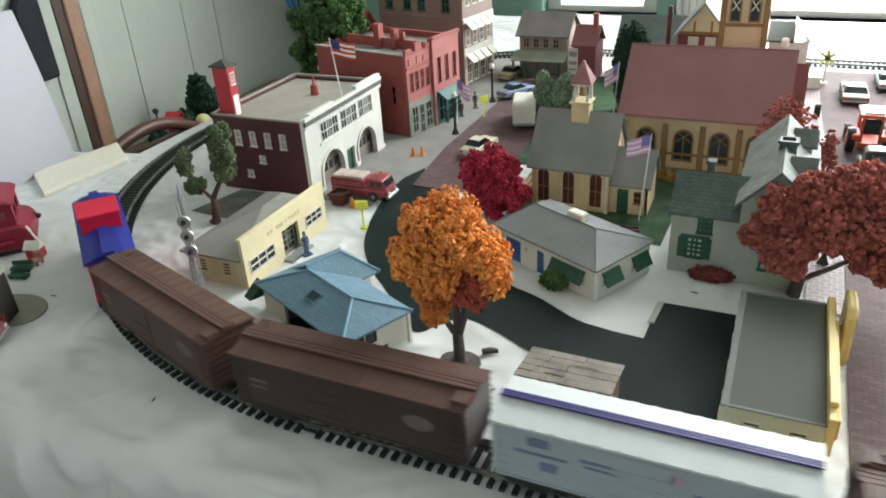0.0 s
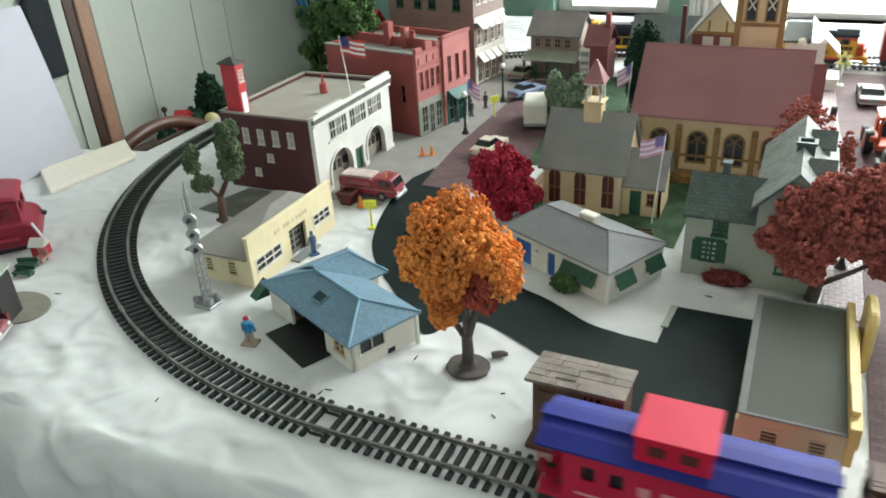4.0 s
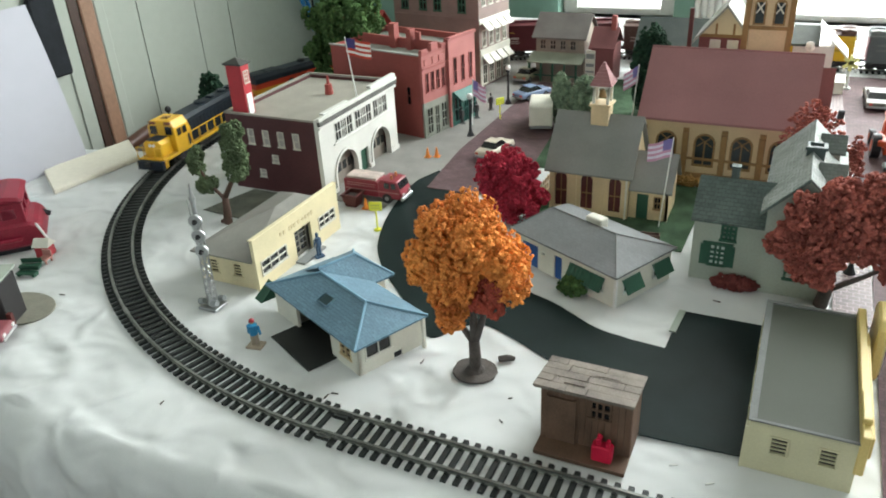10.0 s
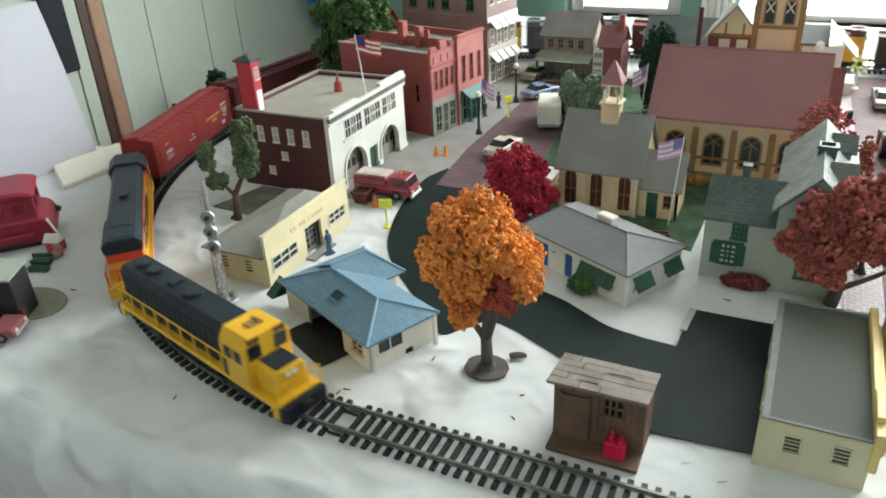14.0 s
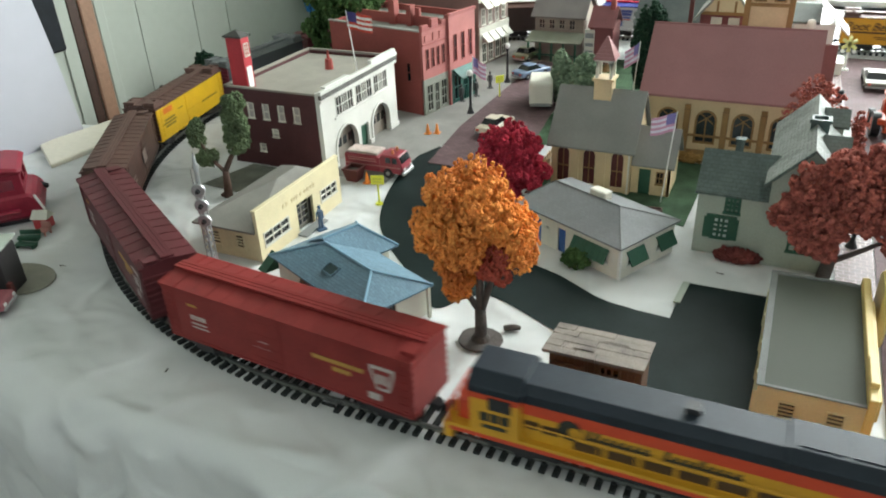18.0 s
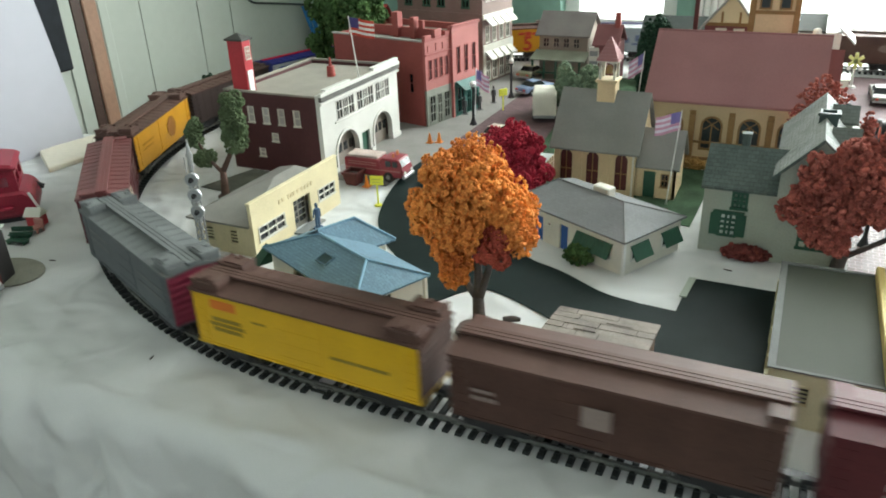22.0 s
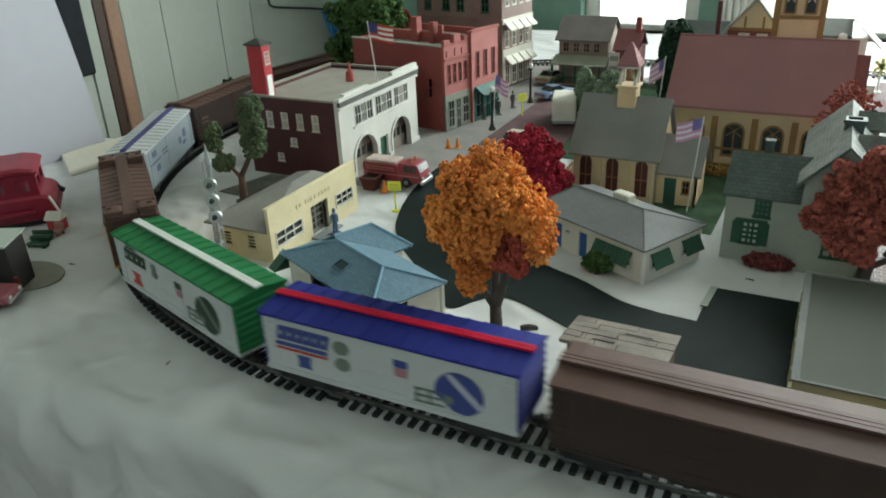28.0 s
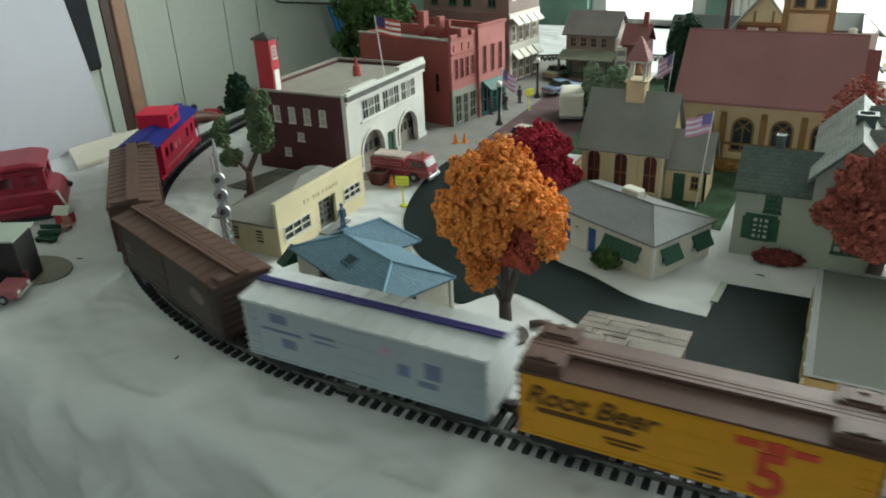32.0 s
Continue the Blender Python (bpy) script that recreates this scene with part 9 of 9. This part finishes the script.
        for q in (-1, 1):
            def flat(name, pts, m, lift=0.0):
                lo, hi = sorted((q * (16.35 + lift), q * (16.65 + lift)))
                return part(name, Geo().prism([(-q * a, Z0 + b) for a, b in pts], lo, hi, "y"), m, t)
            count, wide, u0, zb = (6, 4.6, -58, 19.6) if blue else (4, 6.2, -54, 19.4)
            for k in range(count):
                u = u0 + k * (wide + 0.35)
                flat("letter_block", [(u, zb), (u + wide, zb), (u + wide + 1.8, zb + 7.6), (u + 1.8, zb + 7.6)], ink)
                flat("letter_gap", [(u + wide * 0.5, zb + 2.8), (u + wide * 0.66, zb + 2.8), (u + wide * 0.66 + 0.8, zb + 5.0), (u + wide * 0.5 + 0.8, zb + 5.0)], CARWHITE, 0.3)
            if blue:
                flat("blue_bar", [(-59, 16.2), (-29.4, 16.2), (-29, 18.2), (-58.6, 18.2)], ink)
                flat("red_bar", [(-59, 14), (-29.4, 14), (-29, 15.2), (-58.6, 15.2)], PRINTRED)
                flat("small_badge", [(-47, 6), (-39, 6), (-40, 9), (-39, 12.4), (-47, 12.4), (-46, 9)], ink)
            else:
                flat("cap_bar", [(-50, 28.2), (-38, 28.2), (-37, 29.4), (-49, 29.4)], ink)
                flat("red_badge", [(-49, 5), (-37, 5), (-38.5, 7.4), (-40, 8), (-40, 10.6), (-38, 13), (-48, 13), (-45.4, 10.6), (-45.4, 8), (-48, 7.4)], PRINTRED)
            for cz, r in ((22.6, 3.8), (13.6, 3.6)) if blue else ((24.6, 2.6), (20.2, 2.8)):
                c = -21 if blue else -17
                flat("grey_badge", [(c + 1.2 * r * math.cos(k * 0.6283), cz + r * math.sin(k * 0.6283)) for k in range(10)], grey)
            flat("badge_top", [(7, 20.6), (14, 20.6), (14, 24.4), (7, 24.4)], ink)
            flat("badge_foot", [(7.4, 15.6), (13.4, 15.6), (14, 20), (7, 20)], mat("faded_red_print", (0.42, 0.20, 0.24), 0.6))
            shell = [(39 + 11.8 * math.cos(a), 14.6 + 10.8 * math.sin(a)) for a in [math.radians(d) for d in range(-75, 196, 15)]]
            flat("helmet_shell", shell + [(30, 10), (33, 7.4), (36, 5)], ink)
            flat("helmet_stripe", [(33, 23.6), (36, 24.4), (49.5, 12), (50.4, 8.6), (47.6, 9.4), (36, 20)], mat("lavender_print", (0.50, 0.50, 0.62), 0.5) if blue else mat("sage_print", (0.14, 0.19, 0.15), 0.5), 0.3)
            flat("helmet_ear", [(34 + 2.4 * math.cos(k * 0.785), 10.6 + 2.4 * math.sin(k * 0.785)) for k in range(8)], grey, 0.35)
            for z0_, z1_ in ((11.6, 12.6), (8.2, 9.2), (4.8, 5.8)):
                flat("face_guard_bar", [(17, z0_), (32, z0_ + 0.6), (32, z1_ + 0.6), (17, z1_)], grey)
            flat("face_guard_post", [(17, 4.8), (18.2, 4.8), (19.4, 13), (18, 13)], grey)
            flat("face_guard_post", [(24, 4.8), (25.2, 4.8), (25.6, 13), (24.4, 13)], grey)
        side_panel(t, [(-66, Z0 + 2.2, -12, Z0 + 3.2), (12, Z0 + 2.2, 66, Z0 + 3.2)], CARWHITE, W=16.0, th=0.6, name="sill_trim")
    t = add_car(boxcar("refrigerator_car", 146.0, CARAMBER, ROOFBROWN, "amber refrigerator car with dark script bars and a red figure five", end=BOXBROWN, reefer=True, hatches=True), 146.0)
    um = mat("umber_print", (0.10, 0.045, 0.01), 0.6)
    side_panel(t, [(-58, Z0 + 13.2, -18, Z0 + 15.4), (-30, Z0 + 8.5, -14, Z0 + 9.6), (-28, Z0 + 6.4, -16, Z0 + 7.4), (6, Z0 + 6, 16, Z0 + 7), (6, Z0 + 3.6, 16, Z0 + 4.6), (46, Z0 + 4, 56, Z0 + 6)], um, W=16.3, name="script_bars")
    lettering(t, "Root Beer", -37, Z0 + 17.2, 12.5, um, 0.35)
    lettering(t, "5", 31, Z0 + 2.5, 27, PRINTRED, 0.0)
    side_panel(t, [(18, Z0 + 23, 27, Z0 + 26.4), (28, Z0 + 22, 36, Z0 + 27), (37, Z0 + 23, 46, Z0 + 26)], PRINTRED, W=16.3, name="red_bars")
    t = add_car(boxcar("boxcar", 146.0, PALEBLUE, CARWHITE, "white roofed boxcar with pale blue sides darkened for shade and a navy roof walk", end=CARWHITE, strip=NAVY, reefer=True), 146.0)
    side_panel(t, [(-50, Z0 + 22, -40, Z0 + 27), (-56, Z0 + 17, -32, Z0 + 18.4), (-44, Z0 + 9, -36, Z0 + 14), (-26, Z0 + 20, -10, Z0 + 21.4), (-24, Z0 + 17, -10, Z0 + 18), (22, Z0 + 12, 28, Z0 + 18), (36, Z0 + 14, 44, Z0 + 22), (32, Z0 + 9, 42, Z0 + 12)], mat("slate_print", (0.14, 0.18, 0.28), 0.6), W=16.0, name="lettering_bars")
    side_panel(t, [(12, Z0 + 21, 18, Z0 + 25)], mat("rose_print", (0.42, 0.3, 0.36), 0.6), name="small_mark")
    for body, lab in ((BOXBROWN, "brown boxcar with a faint oval emblem"), (BOXBROWN, "weathered brown boxcar ahead of the caboose")):
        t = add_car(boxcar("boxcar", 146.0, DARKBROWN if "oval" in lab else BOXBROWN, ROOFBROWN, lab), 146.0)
        dm = mat("dim_brown_print", (0.15, 0.11, 0.095), 0.6)
        disc_panel(t, 42, Z0 + 18, 8, dm, sq=0.55)
        side_panel(t, bars(-56, Z0 + 17, 3, 3, 2) + bars(-56, Z0 + 13, 4, 2, 1.6), dm, name="lettering_bars")
    add_car(caboose(), 125.0)


build_train()

# head of the train along the track, metres at whole seconds
HEAD = {0: -1.5553, 1: -1.4468, 2: -1.3384, 3: -1.2294, 4: -1.1207, 9: -0.5640, 10: -0.4530, 11: -0.3470, 12: -0.2417, 13: -0.1292, 14: -0.0163, 15: 0.1000, 16: 0.2160, 17: 0.3317, 18: 0.4488, 19: 0.5661,
        20: 0.6898, 21: 0.8212, 22: 0.9542, 23: 1.0926, 24: 1.2282, 25: 1.3595, 26: 1.4915, 27: 1.6097, 28: 1.7215, 29: 1.8292, 30: 1.9335, 31: 2.0340, 32: 2.1410}


def head(t):
    """Smooth position of the front coupler, mm."""
    k = sorted(HEAD)
    i = max(j for j in range(len(k) - 1) if k[j] <= t) if t < k[-1] else len(k) - 2
    def slope(j):
        a, b = max(0, j - 1), min(len(k) - 1, j + 1)
        return (HEAD[k[b]] - HEAD[k[a]]) / (k[b] - k[a])
    h = k[i + 1] - k[i]
    u = (t - k[i]) / h
    p0, p1, m0, m1 = HEAD[k[i]], HEAD[k[i + 1]], slope(i) * h, slope(i + 1) * h
    return 1000 * ((2 * u**3 - 3 * u**2 + 1) * p0 + (u**3 - 2 * u**2 + u) * m0 + (-2 * u**3 + 3 * u**2) * p1 + (u**3 - u**2) * m1)


def motions():
    """Every car follows the track on its two trucks, and each truck turns with the rails."""
    times = [i * 0.25 for i in range(129)]
    back = 0.0
    for t_ob, trucks, off, L in CARS:
        mid = back + L / 2
        back += L
        rows, turns = [], [[], []]
        for t in times:
            s = head(t) - mid
            fx, fy, fh = rail_point(s + off)
            rx, ry, rh = rail_point(s - off)
            h = math.degrees(math.atan2(fy - ry, fx - rx))
            rows.append((t, pose((fx + rx) * 0.0005, (fy + ry) * 0.0005, 0, 0, 0, h)))
            for k, (hh, o) in enumerate(((fh, off), (rh, -off))):
                turns[k].append((t, pose(o * 0.001, 0, 0, 0, 0, (hh - h + 180) % 360 - 180)))
        walk(t_ob, rows)
        for tr, r in zip(trucks, turns):
            walk(tr, r[::2])


motions()
